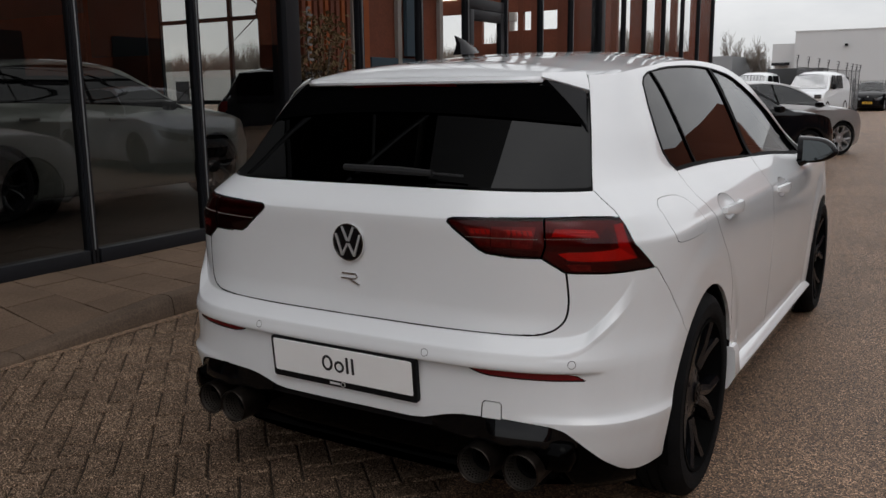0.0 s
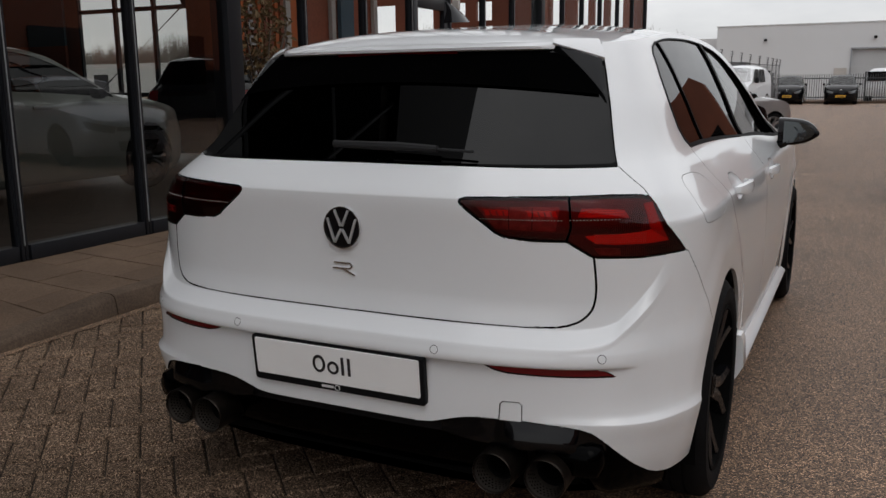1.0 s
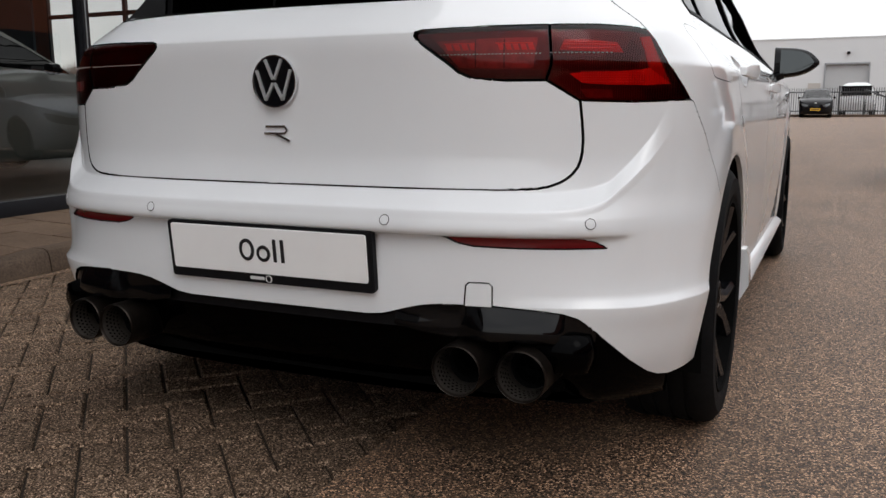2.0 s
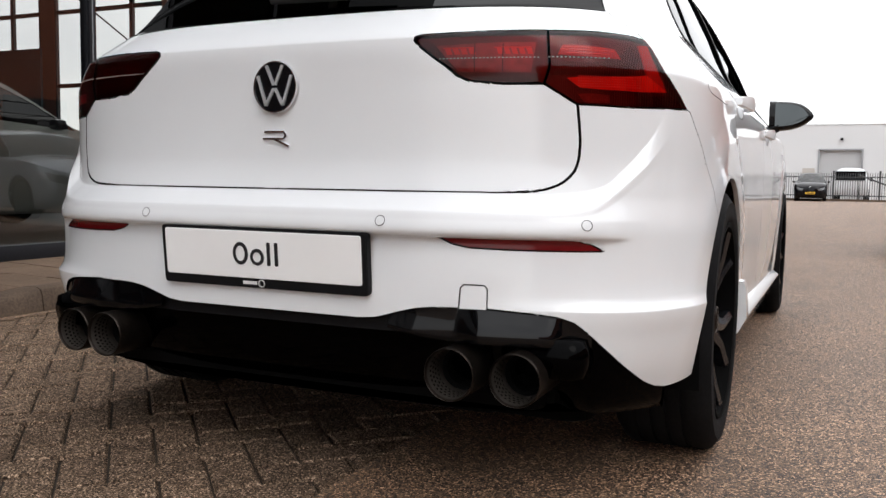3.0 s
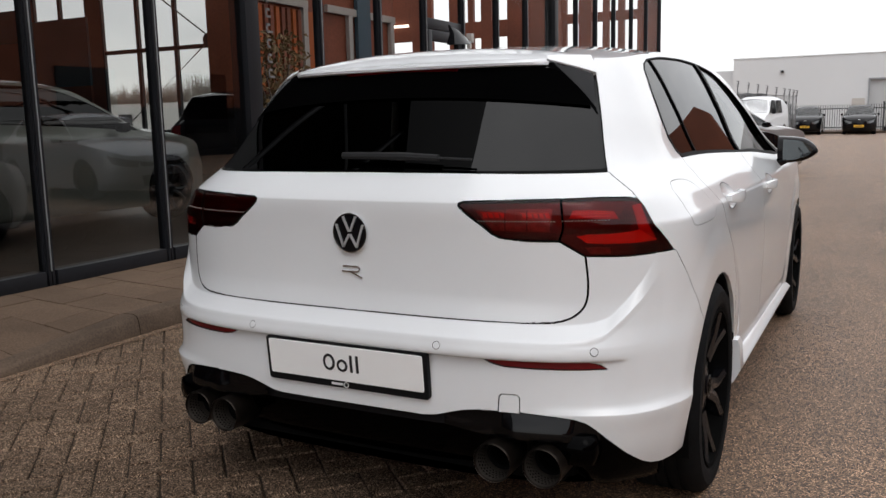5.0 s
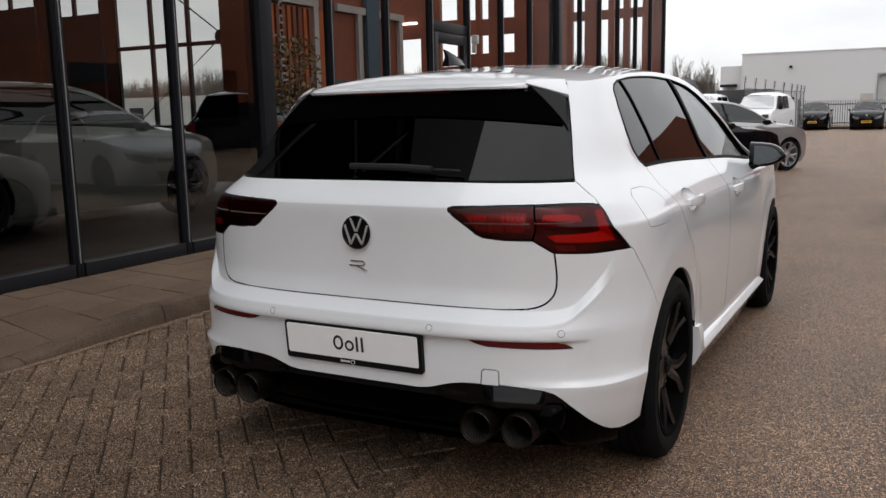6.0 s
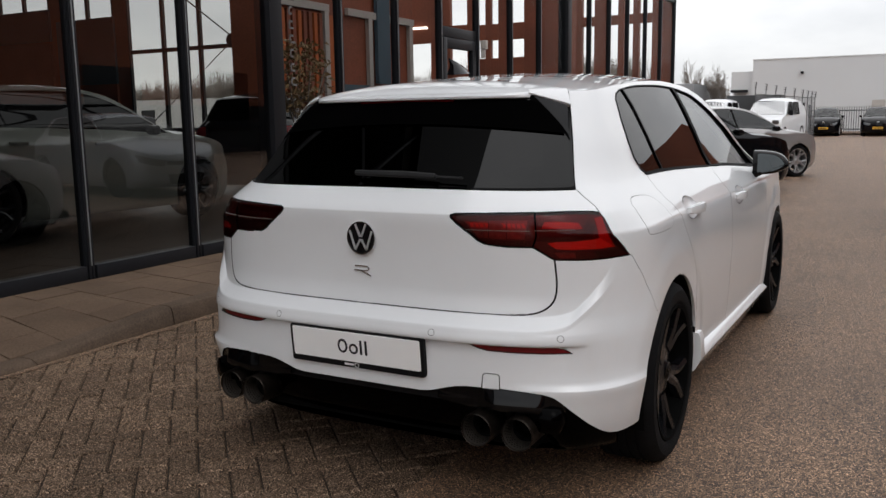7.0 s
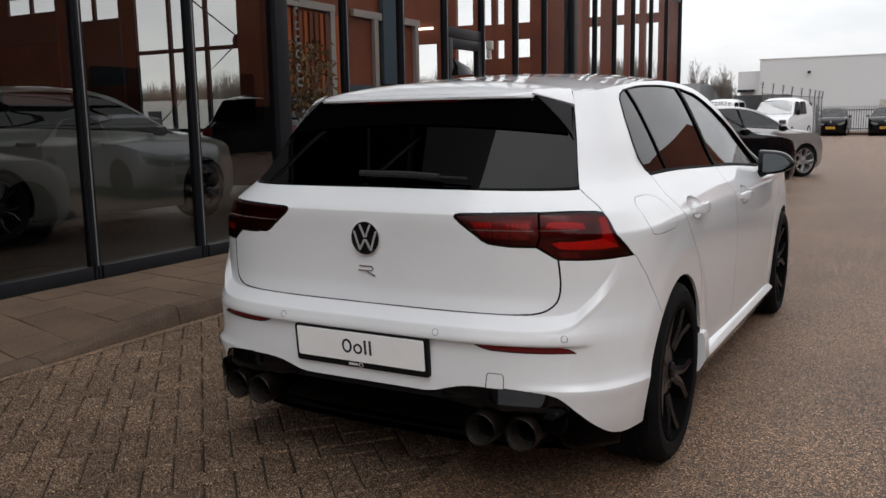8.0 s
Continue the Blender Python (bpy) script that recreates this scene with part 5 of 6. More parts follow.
# door mirrors
for sg in (1, -1):
    bm = bmesh.new()
    rows = []
    for t in np.linspace(0, 1, 16):
        x = 0.858 + 0.184 * t
        top = 1.065 - 0.010 * t - 0.058 * t ** 5
        low = 0.926 + 0.012 * t + 0.045 * t ** 4
        back = 2.60 + 0.01 * t
        front = back + 0.115 * (1 - t ** 4) + 0.03
        row = []
        for a in np.linspace(0, 2 * math.pi, 16, endpoint=False):
            c, d = math.cos(a), math.sin(a)
            yy = (back + front) / 2 + (front - back) / 2 * math.copysign(abs(c) ** 0.55, c)
            zz = (top + low) / 2 + (top - low) / 2 * math.copysign(abs(d) ** 0.6, d)
            row.append((sg * x, yy, zz))
        rows.append(row)
    V = [[bm.verts.new(p) for p in r] for r in rows]
    for a, b in zip(V, V[1:]):
        for i in range(16):
            bm.faces.new((a[i], a[(i + 1) % 16], b[(i + 1) % 16], b[i]))
    bm.faces.new(V[0])
    bm.faces.new(V[-1][::-1])
    bmesh.ops.recalc_face_normals(bm, faces=bm.faces)
    mirror = part("door_mirror", bm, GLOSS_BLACK, car, "gloss black door mirror", smooth=50)
    bm = bmesh.new()
    pts = []
    for t in np.linspace(0, 1, 14):
        pts.append((0.884 + 0.140 * t, 1.049 - 0.010 * t - 0.050 * t ** 5))
    for t in np.linspace(1, 0, 14):
        pts.append((0.884 + 0.140 * t, 0.944 + 0.012 * t + 0.036 * t ** 4))
    bm.faces.new([bm.verts.new((sg * x, 2.594, z)) for x, z in (pts if sg > 0 else pts[::-1])])
    part("mirror_glass", bm, material("mirror_glass", (0.08, 0.088, 0.092), 0.02, 1.0, stain=0.04, stain_scale=15.0), mirror)
    bm = bmesh.new()
    rows = []
    for t in np.linspace(0, 1, 6):
        x, z = 0.80 + 0.10 * t, 0.915 + 0.035 * t ** 1.5
        rows.append([(sg * x, 2.66 + 0.07 * c, z + 0.022 * d) for c, d in ((-1, 0), (-0.5, 1), (0.5, 1), (1, 0), (0.5, -1), (-0.5, -1))])
    V = [[bm.verts.new(p) for p in r] for r in rows]
    for a, b in zip(V, V[1:]):
        for i in range(6):
            bm.faces.new((a[i], a[(i + 1) % 6], b[(i + 1) % 6], b[i]))
    bmesh.ops.recalc_face_normals(bm, faces=bm.faces)
    part("mirror_foot", bm, MATT_BLACK, mirror, smooth=50)

# shark-fin aerial
bm = bmesh.new()
rows = []
for t in np.linspace(0, 1, 10):
    y = 0.70 + 0.16 * t
    h = 0.062 * (1 - t) ** 0.7 + 0.002
    wd = 0.026 * math.sin(math.pi * (0.15 + 0.8 * t)) + 0.004
    z0 = float(RAIL(y)) + 0.046
    rows.append([(-wd, y, z0), (-wd * 0.5, y + 0.01 * (1 - t), z0 + h * 0.6), (-0.003, y - 0.012 * (1 - t), z0 + h), (0.003, y - 0.012 * (1 - t), z0 + h), (wd * 0.5, y + 0.01 * (1 - t), z0 + h * 0.6), (wd, y, z0)])
rows_mesh(bm, rows)
bm.faces.new([bm.verts.new(p) for p in rows[0]])
bmesh.ops.recalc_face_normals(bm, faces=bm.faces)
part("roof_aerial", bm, GLOSS_BLACK, car, "glossy black shark-fin aerial", smooth=50)

# ---- ground, kerb and pavement ----
bm = bmesh.new()
GX = [-400, -60, -12, -4, -2.34, 0.15, 4, 12, 60, 400]
GY = [-120, -30, -3.3, 0, 6, 9, 30, 60, 120, 500]
V = [[bm.verts.new((x, y, 0.003)) for y in GY] for x in GX]
for i in range(len(GX) - 1):
    for j in range(len(GY) - 1):
        if GX[i] == -2.34 and -3.3 <= GY[j] < 9:
            continue
        bm.faces.new((V[i][j], V[i + 1][j], V[i + 1][j + 1], V[i][j + 1]))
ground = tagged(part("ground", bm, ASPHALT), "brown washed asphalt of a wide car park", "ground", kind="structure")
bm = bmesh.new()
bm.faces.new([bm.verts.new(p) for p in ((-2.45, -3.5, -0.013), (0.35, -3.5, -0.013), (0.35, 9.2, -0.013), (-2.45, 9.2, -0.013))])
bed = tagged(part("paving", bm, JOINT), "brick paving of washed concrete in herringbone, sandy joints", "paving", kind="structure")

POSTS = (-13.4, -12.3, -11.2, -10.1, -9.0, -7.9, -6.8, -5.75, -4.65, -3.55, -2.45, -1.35, -0.25, 0.80, 1.90, 3.0, 4.08, 5.22, 6.36, 7.43, 8.50, 9.65, 10.80, 12.05, 13.28, 14.48, 15.75, 17.15, 18.5, 19.85)
FX = -3.70
FLOOR_Z = 0.12

# showroom plinth, floor and ceiling
bm = bmesh.new()
box(bm, -34, FX - 0.06, -13.4, 19.95, -0.1, FLOOR_Z)
tagged(part("showroom_floor", bm, SHOW_FLOOR), "dark tiled showroom floor", "floor", kind="structure")
bm = bmesh.new()
box(bm, -34, FX - 0.10, -13.4, 9.5, 7.6, 7.9)
box(bm, -34, -17, 9.5, 19.9, 7.6, 7.9)
tagged(part("showroom_ceiling", bm, CEILING), "dark ceiling of the showroom", "ceiling", kind="structure")
bm = bmesh.new()
box(bm, FX - 0.5, FX + 0.12, -13.6, 20.1, 7.9, 12.0)
box(bm, -34.2, FX - 0.5, -13.6, 9.5, 7.9, 9.6)
tagged(part("roof_fascia", bm, FRAME_STEEL), "dark steel fascia over the glass front", "fascia", kind="structure")
bm = bmesh.new()
box(bm, -34, -33.8, -13.4, 20, 0, 7.6)
tagged(part("wall_far", bm, RUST), "rust-brown showroom wall", "wall", kind="structure")
bm = bmesh.new()
box(bm, -34, FX - 0.1, -13.6, -13.4, 0, 7.6)
tagged(part("wall_south", bm, RUST), "rust-brown showroom wall", "wall", kind="structure")

# glass front: posts, rails, panes
front = thing("glass_front", "tall showroom front of dark steel posts and clear glass", "glass front", kind="structure")
for i, y in enumerate(POSTS):
    bm = bmesh.new()
    if abs(y - 4.08) < 0.01 or abs(y - 12.05) < 0.01:
        box(bm, FX - 0.16, FX + 0.03, y - 0.03, y + 0.15, FLOOR_Z, 7.9, 0.008)
    else:
        box(bm, FX - 0.07, FX - 0.005, y - 0.032, y + 0.032, FLOOR_Z, 7.9, 0.004)
        box(bm, FX - 0.006, FX + 0.018, y - 0.026, y - 0.004, FLOOR_Z, 7.9, 0.003)
        box(bm, FX - 0.006, FX + 0.016, y + 0.006, y + 0.026, FLOOR_Z, 7.9, 0.003)
    part("post", bm, FRAME_STEEL, front, smooth=30)
    if not (abs(y - 4.08) < 0.01 or abs(y - 12.05) < 0.01):
        bm = bmesh.new()
        box(bm, FX + 0.002, FX + 0.020, y - 0.003, y + 0.005, FLOOR_Z + 0.1, 7.9)
        part("post_edge", bm, GALVANISED, front)
for a, b in zip(POSTS, POSTS[1:]):
    rails = [(FLOOR_Z, FLOOR_Z + 0.10), (4.05, 4.13), (6.0, 6.08)]
    if abs(a - 7.43) < 0.01:
        rails = [(FLOOR_Z, FLOOR_Z + 0.10), (2.31, 2.44), (4.05, 4.13), (6.0, 6.08)]
    for z0, z1 in rails:
        bm = bmesh.new()
        box(bm, FX - 0.11, FX - 0.01 + (0.03 if z0 < 0.2 else 0), a + 0.045, b - 0.045, z0, z1, 0.004)
        part("rail", bm, FRAME_STEEL, front, smooth=30)
    for z0, z1 in ((FLOOR_Z + 0.08, 4.09), (4.09, 6.04), (6.04, 7.9)):
        bm = bmesh.new()
        bm.faces.new([bm.verts.new(p) for p in ((FX - 0.03, a + 0.03, z0), (FX - 0.03, b - 0.03, z0), (FX - 0.03, b - 0.03, z1), (FX - 0.03, a + 0.03, z1))])
        pane = part("pane", bm, WIN_GLASS if a < 4 and z0 < 1 else LOW_GLASS, front)
        pane.visible_shadow = False
# entrance door in its bay
door = thing("door_entrance", "dark steel entrance door with a clear pane", "door", kind="structure")
bm = bmesh.new()
for y0, y1, z0, z1 in ((7.50, 7.60, 0.22, 2.30), (8.34, 8.44, 0.22, 2.30), (7.60, 8.34, 2.17, 2.30), (7.60, 8.34, 0.22, 0.36), (7.60, 8.34, 1.02, 1.10)):
    box(bm, FX - 0.07, FX + 0.0, y0, y1, z0, z1, 0.004)
part("door_frame", bm, FRAME_STEEL, door, smooth=30)
bm = bmesh.new()
tube(bm, [(FX + 0.05, 8.38, 0.9), (FX + 0.05, 8.38, 1.5)], 0.014, 10)
part("door_handle", bm, GALVANISED, door, smooth=40)
lamp_box = thing("door_sensor", "small white sensor box on a post beside the entrance", "sensor")
bm = bmesh.new()
box(bm, FX + 0.035, FX + 0.12, 8.50, 8.58, 2.20, 2.32, 0.01)
box(bm, FX + 0.035, FX + 0.09, 8.51, 8.57, 2.08, 2.20, 0.01)
part("sensor_case", bm, WHITE_TRIM, lamp_box, smooth=30)

# end wall: rust panels with window openings, glazed grid further in
end = thing("wall_end", "rust-brown panelled end wall with tall windows and steel bracing", "wall", kind="structure")
EY = 20.0
def wall_piece(x0, x1, z0, z1, mat=RUST, y0=EY - 0.15, y1=EY, name="panel"):
    bm = bmesh.new()
    box(bm, x0, x1, y0, y1, z0, z1, 0.006)
    part(name, bm, mat, end)
def holed(x0, x1, holes, z0=FLOOR_Z, z1=7.9):
    """A strip of wall of that width, with openings between the given heights."""
    z = z0
    for a, b in holes:
        wall_piece(x0, x1, z, a)
        z = b
    wall_piece(x0, x1, z, z1)
HOLES = [(-4.12, -3.98, 1), (-4.62, -4.28, 0), (-5.02, -4.78, 0), (-5.48, -5.18, 0), (-6.16, -5.82, 0), (-6.66, -6.36, 0), (-8.30, -7.84, 2), (-8.86, -8.62, 2), (-9.30, -9.02, 2), (-10.15, -9.6, 3), (-11.60, -10.80, 4)]
KINDS = {0: [(2.2, 3.62), (3.86, 5.6)], 1: [(4.9, 5.6)], 2: [(2.92, 3.42), (3.86, 5.6)], 3: [(2.6, 3.45), (3.9, 5.6)], 4: [(2.1, 3.45)]}
x = -3.72
for a, b, k in HOLES:
    holed(b, x, [])
    holed(a, b, KINDS[k])
    x = a
holed(-12.6, x, [])
holed(-14.2, -12.6, [])
holed(-15.6, -14.2, [])
holed(-17.3, -15.6, [])
holed(-18.2, -17.3, [])
# glazed part with transoms and a cross brace
for a, b in ((-18.2, -23.4), (-24.1, -26.9), (-27.6, -30.6)):
    n = max(1, round((a - b) / 1.5))
    for k in range(n + 1):
        xx = a + (b - a) * k / n
        bm = bmesh.new()
        box(bm, xx - 0.07, xx + 0.07, EY - 0.14, EY - 0.02, FLOOR_Z, 7.9, 0.005)
        part("mullion", bm, FRAME_STEEL, end)
    for z in (1.0, 3.80, 6.3):
        bm = bmesh.new()
        box(bm, b, a, EY - 0.12, EY - 0.04, z - 0.07, z + 0.07, 0.005)
        part("transom", bm, FRAME_STEEL, end)
    bm = bmesh.new()
    bm.faces.new([bm.verts.new(p) for p in ((b, EY - 0.01, FLOOR_Z), (a, EY - 0.01, FLOOR_Z), (a, EY - 0.01, 7.9), (b, EY - 0.01, 7.9))])
    glazing = part("pane", bm, LOW_GLASS, end)
    glazing.visible_shadow = False
wall_piece(-24.1, -23.4, FLOOR_Z, 7.9)
wall_piece(-27.6, -26.9, FLOOR_Z, 7.9)
wall_piece(-33.8, -30.6, FLOOR_Z, 7.9)
wall_piece(-27.05, -23.95, 2.7, 5.1, TEAL, EY - 0.3, EY - 0.2)
wall_piece(-27.05, -23.95, FLOOR_Z, 2.7, RUST, EY - 0.3, EY - 0.2)
wall_piece(-33.6, -27.45, FLOOR_Z, 4.4, RUST, EY - 0.3, EY - 0.2)
wall_piece(-33.6, -27.45, 4.4, 5.6, TEAL, EY - 0.3, EY - 0.2)
bm = bmesh.new()
tube(bm, [(-23.2, EY - 0.3, 0.6), (-18.2, EY - 0.3, 4.0), (-23.2, EY - 0.3, 7.4)], 0.035, 8)
part("brace", bm, FRAME_STEEL, end)
bm = bmesh.new()
lathe(bm, [(0, -0.05), (0.22, -0.05), (0.22, 0.05), (0, 0.05)], 20, pose(-18.3, EY - 0.3, 3.95, 0, 0, 90))
box(bm, -18.3, -12.6, EY - 0.34, EY - 0.22, 3.62, 3.82)
part("brace_plate", bm, FRAME_STEEL, end)

# office partition: white door frames, ribbed panels, banner
office = thing("office_partition", "rust-brown office partition with white door frames", "partition", kind="structure")
OX = -9.5
def office_part(name, y0, y1, z0, z1, mat, x0=OX - 0.05, x1=OX + 0.05):
    bm = bmesh.new()
    box(bm, x0, x1, y0, y1, z0, z1, 0.006)
    part(name, bm, mat, office)
for y in (12.9, 14.6, 16.45):
    office_part("upright", y - 0.08, y + 0.08, FLOOR_Z, 3.56, WHITE_TRIM)
office_part("head", 11.2, 13.0, 3.56, 3.72, WHITE_TRIM)
office_part("head", 13.7, 16.6, 3.56, 3.72, WHITE_TRIM)
office_part("door_leaf", 13.02, 13.45, FLOOR_Z, 3.5, ORANGE, OX - 0.04, OX + 0.02)
office_part("banner", 14.85, 15.4, 2.1, 5.2, TEAL, OX - 0.02, OX + 0.08)
office_part("dado", 13.5, 16.3, 1.75, 2.05, TEAL, OX - 0.04, OX + 0.03)
for k in range(9):
    office_part("rib", 11.2 + 0.18 * k, 11.31 + 0.18 * k, FLOOR_Z, 3.5, ORANGE if k % 3 == 1 else RUST, OX - 0.04, OX + 0.04)
office_part("back_panel", 11.0, 16.7, FLOOR_Z, 5.0, RUST, OX - 0.16, OX - 0.06)
ceiling_lamp = thing("strip_lamp", "narrow white lit strip lamp on the end wall", "lamp")
bm = bmesh.new()
box(bm, -11.7, -10.9, 19.76, 19.855, 3.86, 3.92)
part("tube", bm, glow("lamp_white", (1.0, 0.93, 0.82), 2.2), ceiling_lamp)

# rust portal columns inside the front
for x, y, w in ((-10.85, 12.0, 0.76), (-4.75, 14.9, 0.30)):
    col = thing("portal_column", "rust-brown steel column inside the showroom", "column", group="portal columns")
    bm = bmesh.new()
    box(bm, x - w / 2, x + w / 2, y - 0.14, y + 0.14, FLOOR_Z, 7.6, 0.01)
    part("shaft", bm, RUST, col)

# vertical glass lettering, too small to read
sign = thing("window_lettering", "pale vertical lettering on the showroom glass", "lettering")
rng = random.Random(4)
for k in range(7):
    bm = bmesh.new()
    z = 1.60 + 0.135 * k
    box(bm, FX + 0.001, FX + 0.004, 4.36, 4.36 + 0.09 - 0.02 * (k % 3), z, z + 0.022)
    box(bm, FX + 0.001, FX + 0.004, 4.36, 4.38, z, z + 0.085)
    box(bm, FX + 0.001, FX + 0.004, 4.36, 4.42, z + 0.063, z + 0.085)
    part("bar", bm, PRINT, sign)

# plant behind the glass
plant = thing("indoor_plant", "brownish leafy pot plant standing behind the showroom glass", "plant")
bm = bmesh.new()
lathe(bm, [(0.0, 0.0), (0.16, 0.0), (0.21, 0.40), (0.18, 0.40), (0.0, 0.36)], 20, pose(-4.6, 5.68, FLOOR_Z, 0, -90))
part("pot", bm, MATT_BLACK, plant, smooth=30)
bm = bmesh.new()
for k in range(9):
    a = k * 2.4
    tube(bm, [(-4.6, 5.68, 0.5), (-4.6 + 0.10 * math.cos(a), 5.68 + 0.10 * math.sin(a), 1.2), (-4.6 + 0.3 * math.cos(a), 5.68 + 0.3 * math.sin(a), 1.75 + 0.05 * (k % 4))], 0.008, 5)
part("stems", bm, BARK, plant)
bm = bmesh.new()
for k in range(520):
    a, r, z = rng.uniform(0, 6.28), rng.uniform(0.02, 0.36), rng.uniform(1.35, 2.15)
    r *= 1 - 0.5 * abs(z - 1.7)
    c = Vector((-4.6 + r * math.cos(a), 5.68 + r * math.sin(a), z))
    m = Matrix.Translation(c) @ Euler((rng.uniform(-1, 1), rng.uniform(-1, 1), a)).to_matrix().to_4x4()
    L = rng.uniform(0.06, 0.11)
    bm.faces.new([bm.verts.new(m @ Vector(p)) for p in ((0, 0, 0), (L * 0.5, L * 0.25, 0.01), (L, 0, -0.02), (L * 0.5, -L * 0.25, 0.01))])
tagged(part("leaves", bm, LEAF, plant), kind="stuff")

# pavement slabs and kerb, with the ramp where the kerb bends down
random_slab = random.Random(7)
pavement = tagged(new("pavement"), "worn concrete slab pavement along the glass front", "pavement", kind="structure")
bm = bmesh.new()
box(bm, FX - 0.06, -2.52, -13, 19.9, -0.1, FLOOR_Z - 0.105)
part("slab_bed", bm, JOINT, pavement)
def ramp_drop(x, y):
    """How far the paving dips towards the lowered stretch of the kerb."""
    k = min(1, max(0, (1.45 - y) / 0.9))
    return 0.085 * k * k * (3 - 2 * k) * min(1, max(0, (x + 3.25) / 0.7))


def slab(x0, x1, y0, y1):
    bm = bmesh.new()
    tilt = random_slab.uniform(-0.003, 0.002)
    box(bm, x0 + 0.004, x1 - 0.004, y0 + 0.004, y1 - 0.004, FLOOR_Z - 0.12, FLOOR_Z + tilt, 0.004)
    for v in bm.verts:
        v.co.y -= 0.13 * (v.co.x + 3.1)
        v.co.z -= ramp_drop(v.co.x, v.co.y)
    part("slab", bm, SLAB, pavement)


SLAB_W = 0.335
for r in range(-20, 34):
    y = 1.17 + SLAB_W * r
    xs = (-3.68, -3.10, -2.53) if r % 2 else (-3.68, -3.38, -2.79, -2.53)
    for x0, x1 in zip(xs, xs[1:]):
        slab(x0, x1, y, y + SLAB_W)
bm = bmesh.new()
box(bm, -3.66, -2.53, 12.6, 19.9, FLOOR_Z - 0.05, FLOOR_Z)
part("far_slabs", bm, SLAB, pavement)
kerb = tagged(new("kerb"), "rounded concrete kerb, dropping to the paving at one bend", "kerb", kind="structure")
y = -5.40
while y < 19:
    L = 0.98
    bm = bmesh.new()
    ring = [(-2.53, -0.05), (-2.53, FLOOR_Z), (-2.450, FLOOR_Z), (-2.425, FLOOR_Z - 0.010), (-2.412, FLOOR_Z - 0.035), (-2.40, 0.0), (-2.40, -0.05)]
    a = [bm.verts.new((px, y + 0.004, pz)) for px, pz in ring]
    b = [bm.verts.new((px, y + L - 0.004, pz)) for px, pz in ring]
    for i in range(len(ring)):
        bm.faces.new((a[i], a[(i + 1) % len(ring)], b[(i + 1) % len(ring)], b[i]))
    bm.faces.new(a[::-1])
    bm.faces.new(b)
    for v in list(b) + list(a):
        # the kerb stones lean down towards the lowered stretch
        k = min(1, max(0, (1.45 - v.co.y) / 0.9))
        k = k * k * (3 - 2 * k)
        if v.co.z > 0:
            v.co.z = max(0.015, v.co.z - 0.088 * k)
        v.co.x += 0.02 * k * (1 if v.co.x > -2.5 else 0)
    bmesh.ops.recalc_face_normals(bm, faces=bm.faces)
    part("kerb_stone", bm, KERB, kerb, smooth=40)
    y += L

# ---- other cars ----
LOW_S = np.concatenate([np.linspace(0, ARC_R, 26), np.linspace(ARC_R, ARC_R + SIDE_L, 40)[1:], np.linspace(ARC_R + SIDE_L, S_END, 22)[1:]])
LOW_V = np.concatenate([np.linspace(0, 1, 22), np.linspace(1, 2, 10)[1:]])
HEADLAMP = [(S_END - 0.80, 0.70), (S_END - 0.40, 0.66), (S_END - 0.36, 0.86), (S_END - 0.60, 0.90), (S_END - 0.86, 0.88)]
GRILLE = [(S_END - 0.30, 0.10), (S_END + 0.1, 0.10), (S_END + 0.1, 0.42), (S_END - 0.36, 0.42)]
SLOT = [(S_END - 0.36, 0.70), (S_END + 0.1, 0.68), (S_END + 0.1, 0.80), (S_END - 0.36, 0.82)]
LOW = shell_faces([("arch_hole", ARCH_R), ("arch_hole", ARCH_F), ("head_lamp", HEADLAMP), ("grille", GRILLE), ("grille", SLOT), ("tail_lamp", LAMP_OUT), ("rear_glass", REAR_GLASS),
                   ("rear_side_glass", REAR_SIDE_GLASS), ("quarter_glass", QUARTER_GLASS), ("front_side_glass", FRONT_SIDE_GLASS), ("window_trim", DLO)], LOW_S, LOW_V, {"arch_hole"})


